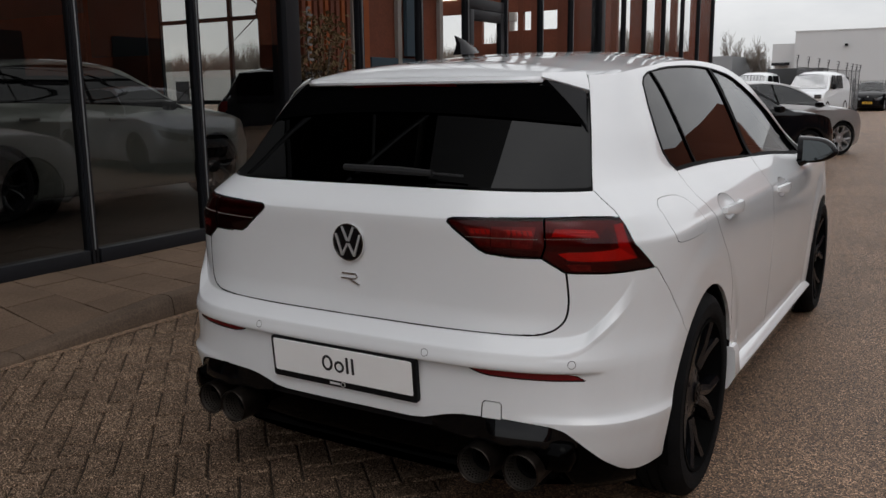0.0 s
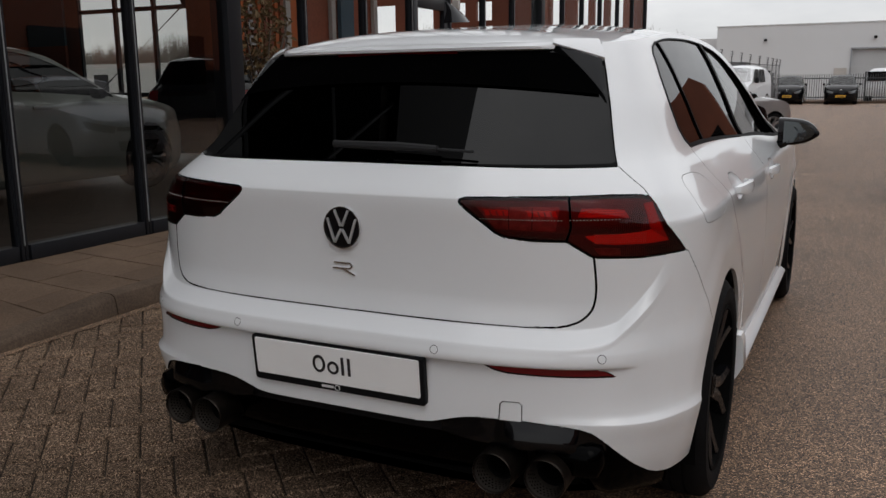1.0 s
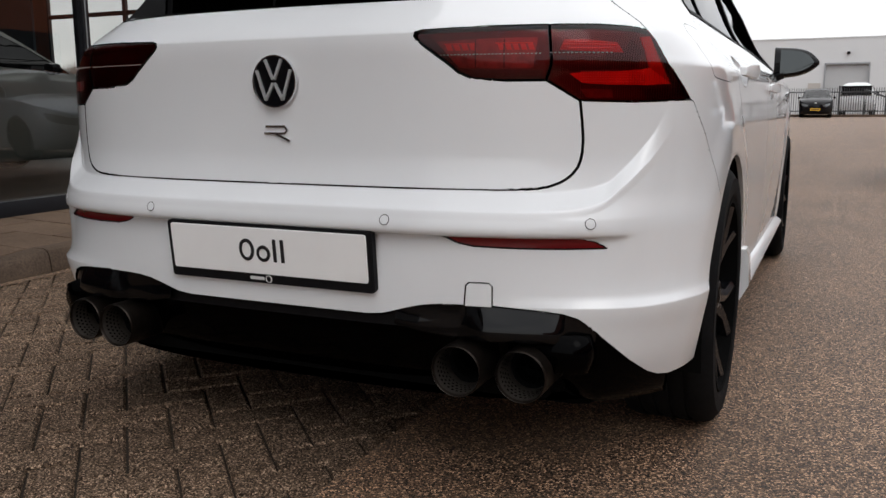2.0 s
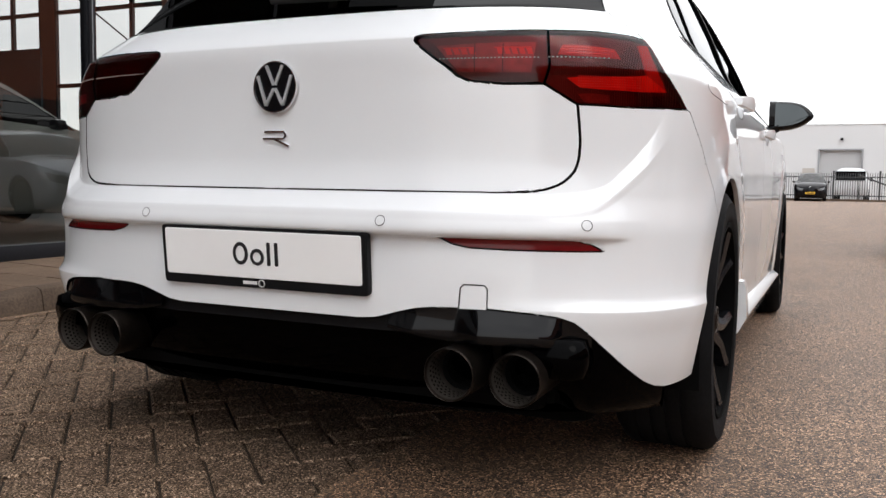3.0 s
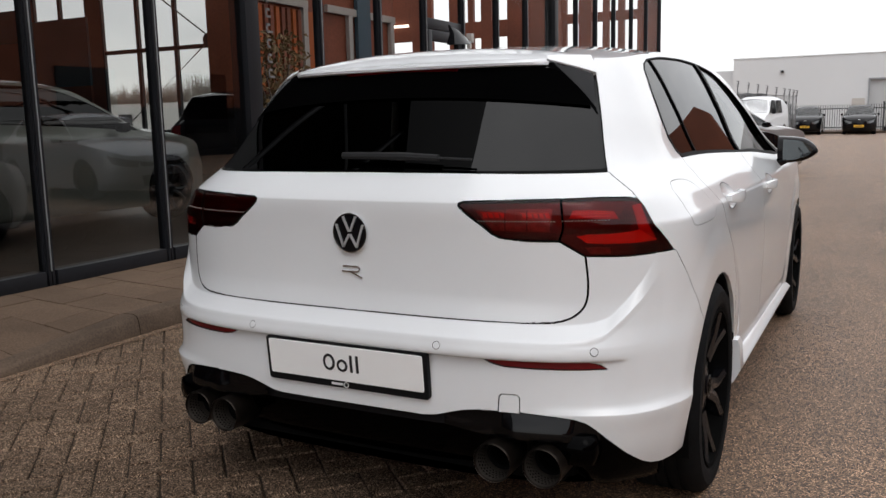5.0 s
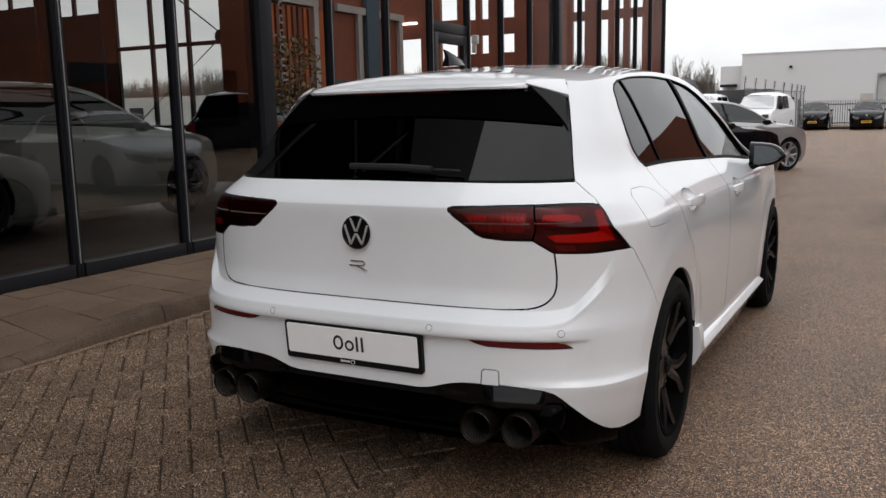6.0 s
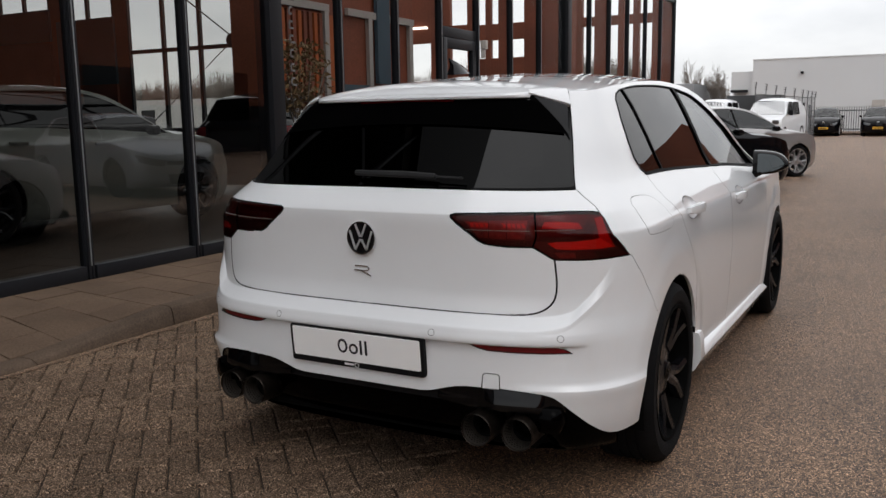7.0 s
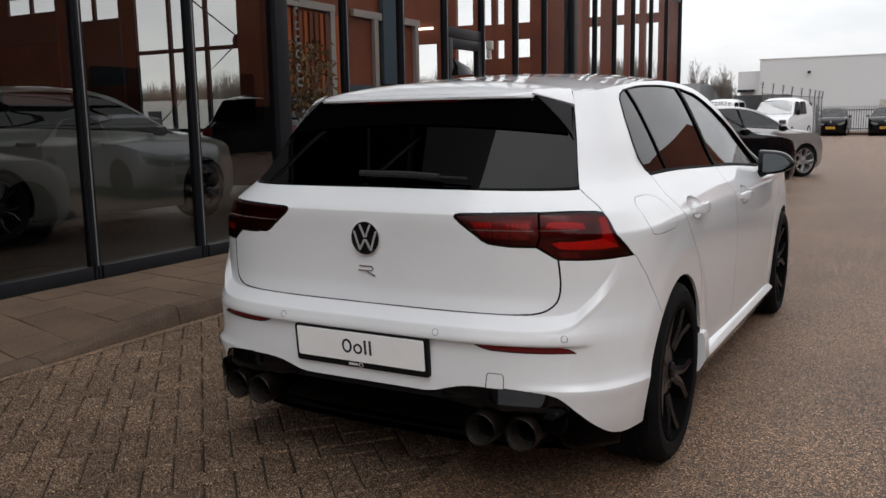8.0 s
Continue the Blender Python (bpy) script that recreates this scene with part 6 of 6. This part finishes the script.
def other_car(label, paint, m, rim=PLAIN_RIM, plate=None, tint=CAR_GLASS, group=""):
    c = thing("parked_car", label, "car", None, group)
    panel("body", LOW["body"], paint, c, gap=0.0, lip=0.02)
    panel("rear_window", LOW["rear_glass"], DARK_GLASS, c, gap=0.0, lip=0)
    panel("grille", LOW["grille"], GLOSS_BLACK, c, gap=0.0, lip=0, raise_by=-0.004)
    for sg in (1, -1):
        for n in ("rear_side_glass", "quarter_glass", "front_side_glass"):
            panel("side_window", LOW[n], tint, c, sides=(sg,), gap=0.0, lip=0, raise_by=-0.003)
        panel("window_trim", LOW["window_trim"], DEEP_BLACK, c, sides=(sg,), gap=0.0, lip=0.004)
        panel("head_lamp", LOW["head_lamp"], LAMP_GLASS, c, sides=(sg,), gap=0.002, lip=0.01)
        panel("tail_lamp", LOW["tail_lamp"], RED_LENS, c, sides=(sg,), gap=0.002, lip=0.01)
    for name, a, b, n, mat, crown, nar in (("roof", 0.001, S_SCREEN, 24, paint, 0.05, 0), ("windscreen", S_SCREEN, S_COWL, 10, tint, 0.055, 0.0), ("bonnet", S_COWL, S_END - 0.001, 18, paint, 0.075, 0)):
        bm = bmesh.new()
        rows_mesh(bm, cap_strip(a, b, n, crown, 15, narrow=nar))
        part(name, bm, mat, c, smooth=70)
    bm = bmesh.new()
    box(bm, -0.66, 0.66, 0.3, 3.7, 0.2, 0.32, 0.03)
    box(bm, -0.70, 0.70, 2.7, 3.1, 0.4, 0.92, 0.05)
    for sx in (-0.36, 0.36):
        box(bm, sx - 0.22, sx + 0.22, 2.0, 2.14, 0.4, 1.2, 0.05)
    box(bm, -0.62, 0.62, 1.1, 1.24, 0.4, 1.12, 0.05)
    part("cabin", bm, CABIN, c)
    for sg in (1, -1):
        bm = bmesh.new()
        box(bm, 0.88, 1.03, 2.60, 2.72, 0.94, 1.05, 0.048, Matrix.Diagonal((sg, 1, 1, 1)))
        bmesh.ops.recalc_face_normals(bm, faces=bm.faces)
        part("door_mirror", bm, GLOSS_BLACK, c, smooth=40)
        for dy, z in ((1.07, 0.905), (2.03, 0.873)):
            bm = bmesh.new()
            xx = float(WIDE(z)) + 0.012
            box(bm, xx - 0.012, xx + 0.022, dy - 0.10, dy + 0.10, z - 0.016, z + 0.016, 0.01, Matrix.Diagonal((sg, 1, 1, 1)))
            bmesh.ops.recalc_face_normals(bm, faces=bm.faces)
            part("door_handle", bm, paint, c, smooth=40)
        for ax in (AXLE_R, AXLE_F):
            wheel_parts(c, pose(0.752 * sg, ax, WHEEL_R, 0, 0, 0 if sg > 0 else 180) @ pose(0, 0, 0, 20), rim, False)
            bm = bmesh.new()
            f = [bm.verts.new((sg * 0.62, ax + 0.37 * math.cos(a), WHEEL_R + 0.37 * math.sin(a))) for a in np.linspace(-0.1 * math.pi, 1.1 * math.pi, 20)]
            bm.faces.new(f)
            part("arch_liner", bm, SOOT_SHADE, c)
    if plate is not None:
        bm = bmesh.new()
        box(bm, -0.26, 0.26, 4.262, 4.276, 0.36, 0.47, 0.003)
        part("front_plate", bm, plate, c)
        bm = bmesh.new()
        box(bm, -0.20, 0.20, 4.275, 4.279, 0.395, 0.435)
        part("plate_bars", bm, INK, c)
    bm = bmesh.new()
    lathe(bm, [(0.040, 0.0), (0.042, 0.008), (0.055, 0.008), (0.058, 0.0)], 24, pose(0, 4.235, 0.70, 0, 0, 90))
    part("emblem", bm, CHROME, c, smooth=30)
    c.matrix_world = m
    return c


def by_wheel(x, y, turn, size=1.0, z=0.0):
    """Pose of a car whose right front wheel stands at (x, y), its nose turned that many degrees from the y axis."""
    a = radians(turn)
    h, r = Vector((-math.sin(a), math.cos(a))), Vector((math.cos(a), math.sin(a)))
    o = Vector((x, y)) - size * (0.75 * r + AXLE_F * h)
    return pose(o.x, o.y, z, 0, 0, turn) @ Matrix.Diagonal((size, size, size, 1))


other_car("black hatchback parked at an angle before the showroom", BLACK_PAINT, by_wheel(-0.44, 12.3, -38, 0.98), group="parked row")
other_car("silver grey hatchback parked at an angle beside a black one", SILVER_PAINT, by_wheel(-0.34, 15.9, -38, 0.97), group="parked row")
other_car("black hatchback with yellow plate parked by the fence", BLACK_PAINT, pose(-2.2, 50.4, 0, 0, 0, 180) @ Matrix.Diagonal((0.86, 0.9, 1.03, 1)), plate=PLATE_YELLOW, group="cars by the fence")
other_car("black hatchback with yellow plate parked before the roller door", BLACK_PAINT, pose(0.36, 50.2, 0, 0, 0, 180) @ Matrix.Diagonal((0.90, 0.9, 1.03, 1)), plate=PLATE_YELLOW, group="cars by the fence")
other_car("silver-blue hatchback with dark grille facing the showroom", BLUE_SILVER, pose(5.95, 9.3, 0, 0, 0, 102), RIM, tint=DARK_GLASS)
other_car("sage grey hatchback close behind the showroom glass", GRAPHITE, pose(-6.95, 2.0, FLOOR_Z, 0, 0, -2) @ Matrix.Diagonal((1.0, 1.0, 1.07, 1)), RIM, group="showroom cars", tint=DARK_GLASS)
other_car("dark hatchback seen from behind on the showroom floor", BLACK_PAINT, pose(-7.15, 7.5, FLOOR_Z, 0, 0, 25) @ Matrix.Diagonal((1.0, 1.0, 1.1, 1)), group="showroom cars", tint=DARK_GLASS)


def van(label, m, paint=PAINT, group="", glass_mat=CAR_GLASS):
    v = thing("van", label, "van", None, group)
    prof = [(0.10, 0.30), (0.0, 0.55), (0.04, 1.15), (0.10, 1.55), (0.16, 1.70), (0.24, 1.77), (0.36, 1.80), (1.4, 1.84), (2.35, 1.83), (2.65, 1.80), (2.88, 1.72), (3.45, 1.14), (3.62, 1.08), (4.0, 1.02), (4.22, 0.94), (4.34, 0.80), (4.39, 0.60), (4.36, 0.32)]
    bm = bmesh.new()
    n = len(prof)
    grid = []
    for y, z in prof:
        w = 0.90 if z < 1.1 else 0.90 - 0.13 * (z - 1.1) / 0.7
        k = max(0.0, min(1.0, (z - 1.45) / 0.3))
        nose = max(0.0, y - 3.9) * 0.5
        grid.append([bm.verts.new((u * w, y - nose * abs(u) ** 3 + (0.06 * abs(u) ** 4 if y < 0.3 else 0), z - k * 0.20 * abs(u) ** 6 - k * 0.02 * u * u))
                     for u in (-1.0, -0.95, -0.85, -0.6, 0.0, 0.6, 0.85, 0.95, 1.0)])
    for i in range(n):
        for j in range(8):
            bm.faces.new((grid[i][j], grid[i][j + 1], grid[(i + 1) % n][j + 1], grid[(i + 1) % n][j]))
    bm.faces.new([row[0] for row in grid][::-1])
    bm.faces.new([row[8] for row in grid])
    bmesh.ops.recalc_face_normals(bm, faces=bm.faces)
    part("body", bm, paint, v, smooth=50)
    bm = bmesh.new()
    bm.faces.new([bm.verts.new(p) for p in ((-0.70, 2.95, 1.66), (-0.45, 2.93, 1.71), (0.45, 2.93, 1.71), (0.70, 2.95, 1.66), (0.82, 3.46, 1.16), (-0.82, 3.46, 1.16))])
    bmesh.ops.solidify(bm, geom=list(bm.faces), thickness=0.02)
    part("windscreen", bm, VAN_GLASS, v)
    for sg in (1, -1):
        for ys in ((2.25, 3.25), (1.2, 2.1)):
            bm = bmesh.new()
            top = ys[1] - 0.45 if ys[0] > 2 else ys[1]
            pts = [(ys[0], 1.14), (ys[1], 1.14), (top, 1.66), (ys[0], 1.66)]
            bm.faces.new([bm.verts.new((sg * (0.906 - 0.13 * max(0, z - 1.1) / 0.7), y, z)) for y, z in pts])
            bmesh.ops.solidify(bm, geom=list(bm.faces), thickness=0.012)
            part("side_window", bm, GLOSS_BLACK, v)
        bm = bmesh.new()
        box(bm, 0.92, 1.08, 3.02, 3.10, 1.10, 1.32, 0.03, Matrix.Diagonal((sg, 1, 1, 1)))
        bmesh.ops.recalc_face_normals(bm, faces=bm.faces)
        part("door_mirror", bm, MATT_BLACK, v, smooth=40)
        bm = bmesh.new()
        box(bm, 0.56, 0.84, 4.24, 4.395, 0.76, 0.92, 0.03, Matrix.Diagonal((sg, 1, 1, 1)))
        bmesh.ops.recalc_face_normals(bm, faces=bm.faces)
        part("head_lamp", bm, LAMP_GLASS, v, smooth=40)
        for ax in (0.75, 3.55):
            wheel_parts(v, pose(0.80 * sg, ax, WHEEL_R, 0, 0, 0 if sg > 0 else 180), PLAIN_RIM, False)
    bm = bmesh.new()
    box(bm, -0.80, 0.80, -0.01, 0.03, 1.12, 1.62, 0.02)
    part("rear_window", bm, GLOSS_BLACK, v)
    bm = bmesh.new()
    box(bm, -0.7, 0.7, 4.33, 4.40, 0.40, 0.62, 0.03)
    part("grille", bm, GLOSS_BLACK, v)
    v.matrix_world = m
    return v


van("white delivery van parked behind the mesh fence", pose(-3.26, 40.3, 0, 0, 0, 172) @ Matrix.Diagonal((0.93, 1.0, 1.05, 1)), group="vans")
van("white delivery van standing far behind the parked cars", pose(-7.2, 48.0, 0, 0, 0, 172) @ Matrix.Diagonal((1, 1, 1.12, 1)), group="vans")
van("white van with dark rear window behind the yard fence", pose(2.35, 52.8, 0, 0, 0, -4) @ Matrix.Diagonal((1.0, 1.0, 1.05, 1)), group="vans")

# ---- hall, fences, trees and what lies behind ----
hall = thing("industrial_hall", "long grey sheet-clad industrial hall with roller door", "building")
def hall_part(name, x0, x1, y0, y1, z0, z1, mat, bevel=0.0):
    bm = bmesh.new()
    box(bm, x0, x1, y0, y1, z0, z1, bevel)
    return part(name, bm, mat, hall)
hall_part("wall", -7.85, 0.62, 60, 85, 0, 4.86, HALL_METAL)
hall_part("wall", 3.12, 60, 60, 85, 0, 4.86, HALL_METAL)
hall_part("wall", 0.62, 3.12, 60, 85, 3.2, 4.86, HALL_METAL)
hall_part("roof_edge", -7.9, 60, 59.96, 60.0, 4.86, 4.93, HALL_METAL)
roller = hall_part("roller_door", 0.62, 3.12, 60.26, 60.32, 0, 3.2, ROLLER)
for k in range(26):
    bm = bmesh.new()
    box(bm, 0.62, 3.12, 60.20 + 0.02 * (k % 2), 60.255, 0.123 * k, 0.123 * (k + 1) - 0.004)
    part("slat", bm, ROLLER, roller)
for x0, x1, z1 in ((0.52, 0.62, 3.3), (3.12, 3.22, 3.3)):
    hall_part("door_jamb", x0, x1, 59.93, 60.0, 0, z1, GALVANISED)
hall_part("door_head", 0.62, 3.12, 59.93, 60.0, 3.2, 3.3, GALVANISED)
hall_part("side_door", -0.40, 0.36, 59.93, 60.0, 0.0, 2.02, WHITE_TRIM)
for x in (-4.7, 1.9, 9.0):
    hall_part("wall_lamp", x - 0.09, x + 0.09, 59.75, 60.0, 3.85, 4.0, MATT_BLACK, 0.02)
annex = thing("hall_annex", "lower grey annex with a recessed loading door", "building")
bm = bmesh.new()
box(bm, -9.35, -7.87, 60.5, 80, 2.9, 4.15)
box(bm, -8.3, -7.87, 60.5, 80, 0, 2.9)
part("wall", bm, HALL_METAL, annex)
bm = bmesh.new()
box(bm, -9.3, -8.3, 61.5, 61.6, 0, 2.9)
part("recess", bm, ROLLER, annex)
bm = bmesh.new()
box(bm, -9.35, -8.2, 60.3, 61.2, 2.72, 2.9)
part("canopy", bm, FRAME_STEEL, annex)
shed = thing("low_building", "low grey building far off beside the showroom", "building")
bm = bmesh.new()
box(bm, -22, -12.3, 62, 75, 0, 3.5)
part("wall", bm, GALVANISED, shed)

# palisade fence between the parked cars
fence = thing("bar_fence", "black steel bar fence with upright pales", "fence")
bm = bmesh.new()
box(bm, -3.4, 9.0, 51.95, 51.99, 0.25, 0.31)
box(bm, -3.4, 9.0, 51.95, 51.99, 1.32, 1.38)
part("rail", bm, FENCE_STEEL, fence)
x = -3.4
while x < 9.0:
    bm = bmesh.new()
    thick = 0.05 if abs((x + 3.4) % 2.4) < 0.1 else 0.017
    box(bm, x - thick, x + thick, 51.95 - thick, 51.95 + thick, 0, 1.58 if thick < 0.03 else 1.7)
    part("pale", bm, FENCE_STEEL, fence)
    x += 0.125
bm = bmesh.new()
box(bm, -3.6, 12, 49.0, 49.3, 0, 0.12, 0.02)
tagged(part("kerb_far", bm, KERB), "dark low kerb before the yard fence", "kerb", kind="structure")
boom = thing("barrier_boom", "thin dark barrier boom leaning beside the fence", "barrier")
bm = bmesh.new()
tube(bm, [(2.75, 50.9, 0.0), (2.75, 50.9, 1.45), (5.2, 50.9, 0.5)], 0.05, 8)
part("arm", bm, FENCE_STEEL, boom)

# mesh fence with tall posts
mesh_fence = thing("mesh_fence", "galvanised mesh fence with tall bent-top posts", "fence")
for t in (0.0, 0.17, 0.33, 0.48, 0.64, 0.78, 0.87, 0.94, 1.0):
    x, y, h = -4.95 + 2.35 * t, 41.8 + 4.0 * t, 2.75 - 0.45 * t
    bm = bmesh.new()
    tube(bm, [(x, y, 0), (x, y, h - 0.3), (x + 0.05, y - 0.05, h)], 0.022, 6)
    for z in (h - 0.25, h - 0.12, h):
        box(bm, x - 0.05, x + 0.07, y - 0.07, y + 0.01, z - 0.012, z + 0.012)
    part("post", bm, FENCE_STEEL, mesh_fence)
bm = bmesh.new()
for z in (0.1, 1.1, 2.0):
    tube(bm, [(-4.95, 41.8, z + 0.2), (-2.60, 45.8, z)], 0.014, 5)
part("rail", bm, FENCE_STEEL, mesh_fence)
bm = bmesh.new()
n = 200
for k in range(n):
    t = k / (n - 1)
    x, y = -4.95 + 2.35 * t, 41.8 + 4.0 * t
    bm.faces.new([bm.verts.new(p) for p in ((x - 0.003, y, 0.1), (x + 0.003, y, 0.1), (x + 0.003, y, 2.2 - 0.2 * t), (x - 0.003, y, 2.2 - 0.2 * t))])
tagged(part("wire", bm, GALVANISED, mesh_fence), kind="stuff")
hedge_wall = thing("yard_store", "dark low steel store behind the mesh fence", "container")
bm = bmesh.new()
box(bm, -7.2, -4.4, 47, 49, 0, 2.25, 0.03)
part("case", bm, FENCE_STEEL, hedge_wall)


def bare_tree(label, m, height, seed, group="bare trees"):
    """A leafless tree: a tapered trunk that forks into ever finer limbs."""
    t = thing("bare_tree", label, "tree", None, group)
    r = random.Random(seed)
    trunk, twigs = bmesh.new(), bmesh.new()

    def grow(p, d, length, rad, depth):
        pts, rr = [p], [rad]
        for k in range(3):
            d = (d + Vector((r.uniform(-0.12, 0.12), r.uniform(-0.12, 0.12), 0.05))).normalized()
            p = p + d * length / 3
            pts.append(p)
            rr.append(rad * (1 - 0.16 * (k + 1)))
        tube(trunk if depth < 2 else twigs, pts, rr, 6 if depth < 2 else 3)
        if depth < 5:
            for k in range(4):
                a = r.uniform(0, 6.28)
                side = Vector((math.cos(a), math.sin(a), 0))
                base = pts[r.choice((1, 2, 3))] if depth else pts[r.choice((2, 3, 3))]
                grow(base, (d * 0.9 + side * r.uniform(0.18, 0.36)).normalized(), length * r.uniform(0.5, 0.78), max(rr[-1] * 0.6, 0.0065), depth + 1)
    grow(Vector((0, 0, 0)), Vector((0, 0, 1)), height * 0.40, height * 0.009, 0)
    part("trunk", trunk, BARK, t)
    tagged(part("crown", twigs, BARK, t), kind="stuff")
    t.matrix_world = m
    return t


first = bare_tree("tall leafless tree with fine upright twigs", pose(-13.2, 66, 0), 6.0, 3)
second = bare_tree("leafless tree with a broad crown of fine twigs", pose(-12.2, 66.5, 0), 5.0, 5)
for k, (x, y, h) in enumerate(((-12.7, 67, 0.86), (-11.3, 66, 0.92), (-11.8, 69, 0.85), (-10.7, 67, 0.74), (-13.3, 70, 0.75))):
    copy_thing((first, second)[k % 2], pose(x, y, 0, 0, 0, 70 * k) @ Matrix.Diagonal((h, h, h, 1)))

# what shows through the showroom: a pale hall and a row of bare poplars
pale = thing("pale_hall", "long pale industrial hall far behind the showroom", "building")
bm = bmesh.new()
box(bm, -140, -30, 84, 100, 0, 4.4)
part("wall", bm, PALE_HALL, pale)
for x in (-94, -80, -66, -58):
    bm = bmesh.new()
    box(bm, x, x + 2.6, 83.9, 84.0, 0, 3.0)
    part("door", bm, FRAME_STEEL, pale)
wood_v, wood_f = [], []
r = random.Random(11)
for k in range(1500):
    x, y = r.uniform(-170, -30), r.uniform(108, 128)
    h = 9.2 + 0.9 * math.sin(x * 0.11) + 0.5 * math.sin(x * 0.41) + r.uniform(-0.5, 0.3)
    limbs = [(0.0, 0.0, h * 0.9, 0.0, 0.12)]
    for q in range(13):
        z0 = h * r.uniform(0.15, 0.6)
        dx = r.uniform(-1.1, 1.1)
        limbs.append((0.0, z0, min(h * r.uniform(0.7, 1.0), h - 0.9 * abs(dx)), dx, 0.035))
    for x0, z0, z1, dx, w0 in limbs:
        o = len(wood_v)
        wood_v += [(x + x0 - w0, y, z0), (x + x0 + w0, y, z0), (x + dx + 0.012, y, z1), (x + dx - 0.012, y, z1)]
        wood_f.append((o, o + 1, o + 2, o + 3))
wood = bpy.data.meshes.new("far_wood")
wood.from_pydata(wood_v, [], wood_f)
wood.materials.append(BARK)
tagged(new("far_wood", wood), "row of bare poplars far behind the showroom", "wood", kind="stuff")

# brown gabled building across the car park, seen only as a reflection
brown = thing("brown_building", "rust-brown building with a pitched roof across the car park", "building")
bm = bmesh.new()
prism(bm, [(4.3, 0), (22, 0), (22, 6.6), (12.6, 7.7), (10.8, 6.7), (9.3, 6.7), (7.6, 6.45), (6.4, 6.35), (5.1, 6.2), (4.3, 5.2)], 30, 31.2)
part("wall", bm, BROWN_CLAD, brown)
for k in range(5):
    bm = bmesh.new()
    box(bm, 5.4 + 2.9 * k, 7.2 + 2.9 * k, 29.93, 29.99, 1.0, 3.2)
    part("window", bm, GLOSS_BLACK, brown)

# long brown hall beside it, mirrored in the showroom glass
long_hall = thing("long_brown_hall", "long flat-roofed brown hall across the car park", "building")
bm = bmesh.new()
box(bm, 15, 26, -45, 29.8, 0, 7.2)
part("wall", bm, BROWN_CLAD, long_hall)
bm = bmesh.new()
box(bm, 14.9, 26.1, -45.1, 29.9, 7.2, 7.5)
part("roof", bm, FRAME_STEEL, long_hall)
# dark band added to keep brown out of the showroom glass's low reflections
bm = bmesh.new()
box(bm, 14.96, 15.0, -45, 29.8, 0, 1.9)
part("plinth", bm, FRAME_STEEL, long_hall, "dark band added to darken low reflections")
for k in range(7):
    bm = bmesh.new()
    box(bm, 14.90, 14.955, -11 + 5.6 * k, -8.6 + 5.6 * k, 0.9, 3.2)
    part("window", bm, GLOSS_BLACK, long_hall)

# ---- herringbone pavers, set at forty-five degrees to the kerb ----
def paver_mesh(w, l, seed):
    r = random.Random(seed)
    bm = bmesh.new()
    g, b = 0.0032, 0.0060
    x0, x1, y0, y1 = g, w - g, g, l - g
    low = [bm.verts.new(p) for p in ((x0, y0, -0.018), (x1, y0, -0.018), (x1, y1, -0.018), (x0, y1, -0.018))]
    mid = [bm.verts.new((v.co.x, v.co.y, -0.006)) for v in low]
    top = [bm.verts.new((x, y, r.uniform(-0.0012, 0.0012))) for x, y in ((x0 + b, y0 + b), (x1 - b, y0 + b), (x1 - b, y1 - b), (x0 + b, y1 - b))]
    for a, c in ((low, mid), (mid, top)):
        for i in range(4):
            bm.faces.new((a[i], a[(i + 1) % 4], c[(i + 1) % 4], c[i]))
    bm.faces.new(top)
    me = bpy.data.meshes.new("paver")
    bm.to_mesh(me)
    bm.free()
    me.materials.append(PAVER)
    return me


PW = 0.108
flat = [paver_mesh(2 * PW, PW, k) for k in range(4)]
upright = [paver_mesh(PW, 2 * PW, 10 + k) for k in range(4)]
TURN45 = Matrix.Rotation(radians(45), 4, "Z")
rest_v, rest_f = [], []
pr = random.Random(21)
cells = []
for i in range(-140, 140):
    for j in range(-140, 140):
        d = (i - j) % 4
        if d in (0, 3):
            p = TURN45 @ Vector((i * PW, j * PW, 0))
            if -2.50 < p.x < 0.24 and -3.45 < p.y < 9.1:
                cells.append((p, d))
cells.sort(key=lambda c: (c[0] - Vector((-1.35, 0.15, 0))).length)
for k, (p, d) in enumerate(cells):
    me = (flat if d == 0 else upright)[k % 4]
    lift = pr.uniform(-0.0025, 0.0015)
    m = Matrix.Translation((p.x, p.y, lift)) @ TURN45
    if k < 300:
        ob = new("paver", me)
        ob.parent = bed
        ob.matrix_local = m
    else:
        o = len(rest_v)
        rest_v += [tuple(m @ v.co) for v in me.vertices]
        rest_f += [[o + i for i in poly.vertices] for poly in me.polygons]
me = bpy.data.meshes.new("pavers_beyond")
me.from_pydata(rest_v, [], rest_f)
me.materials.append(PAVER)
beyond = new("pavers_beyond", me)
beyond.parent = bed
tagged(beyond, kind="stuff")
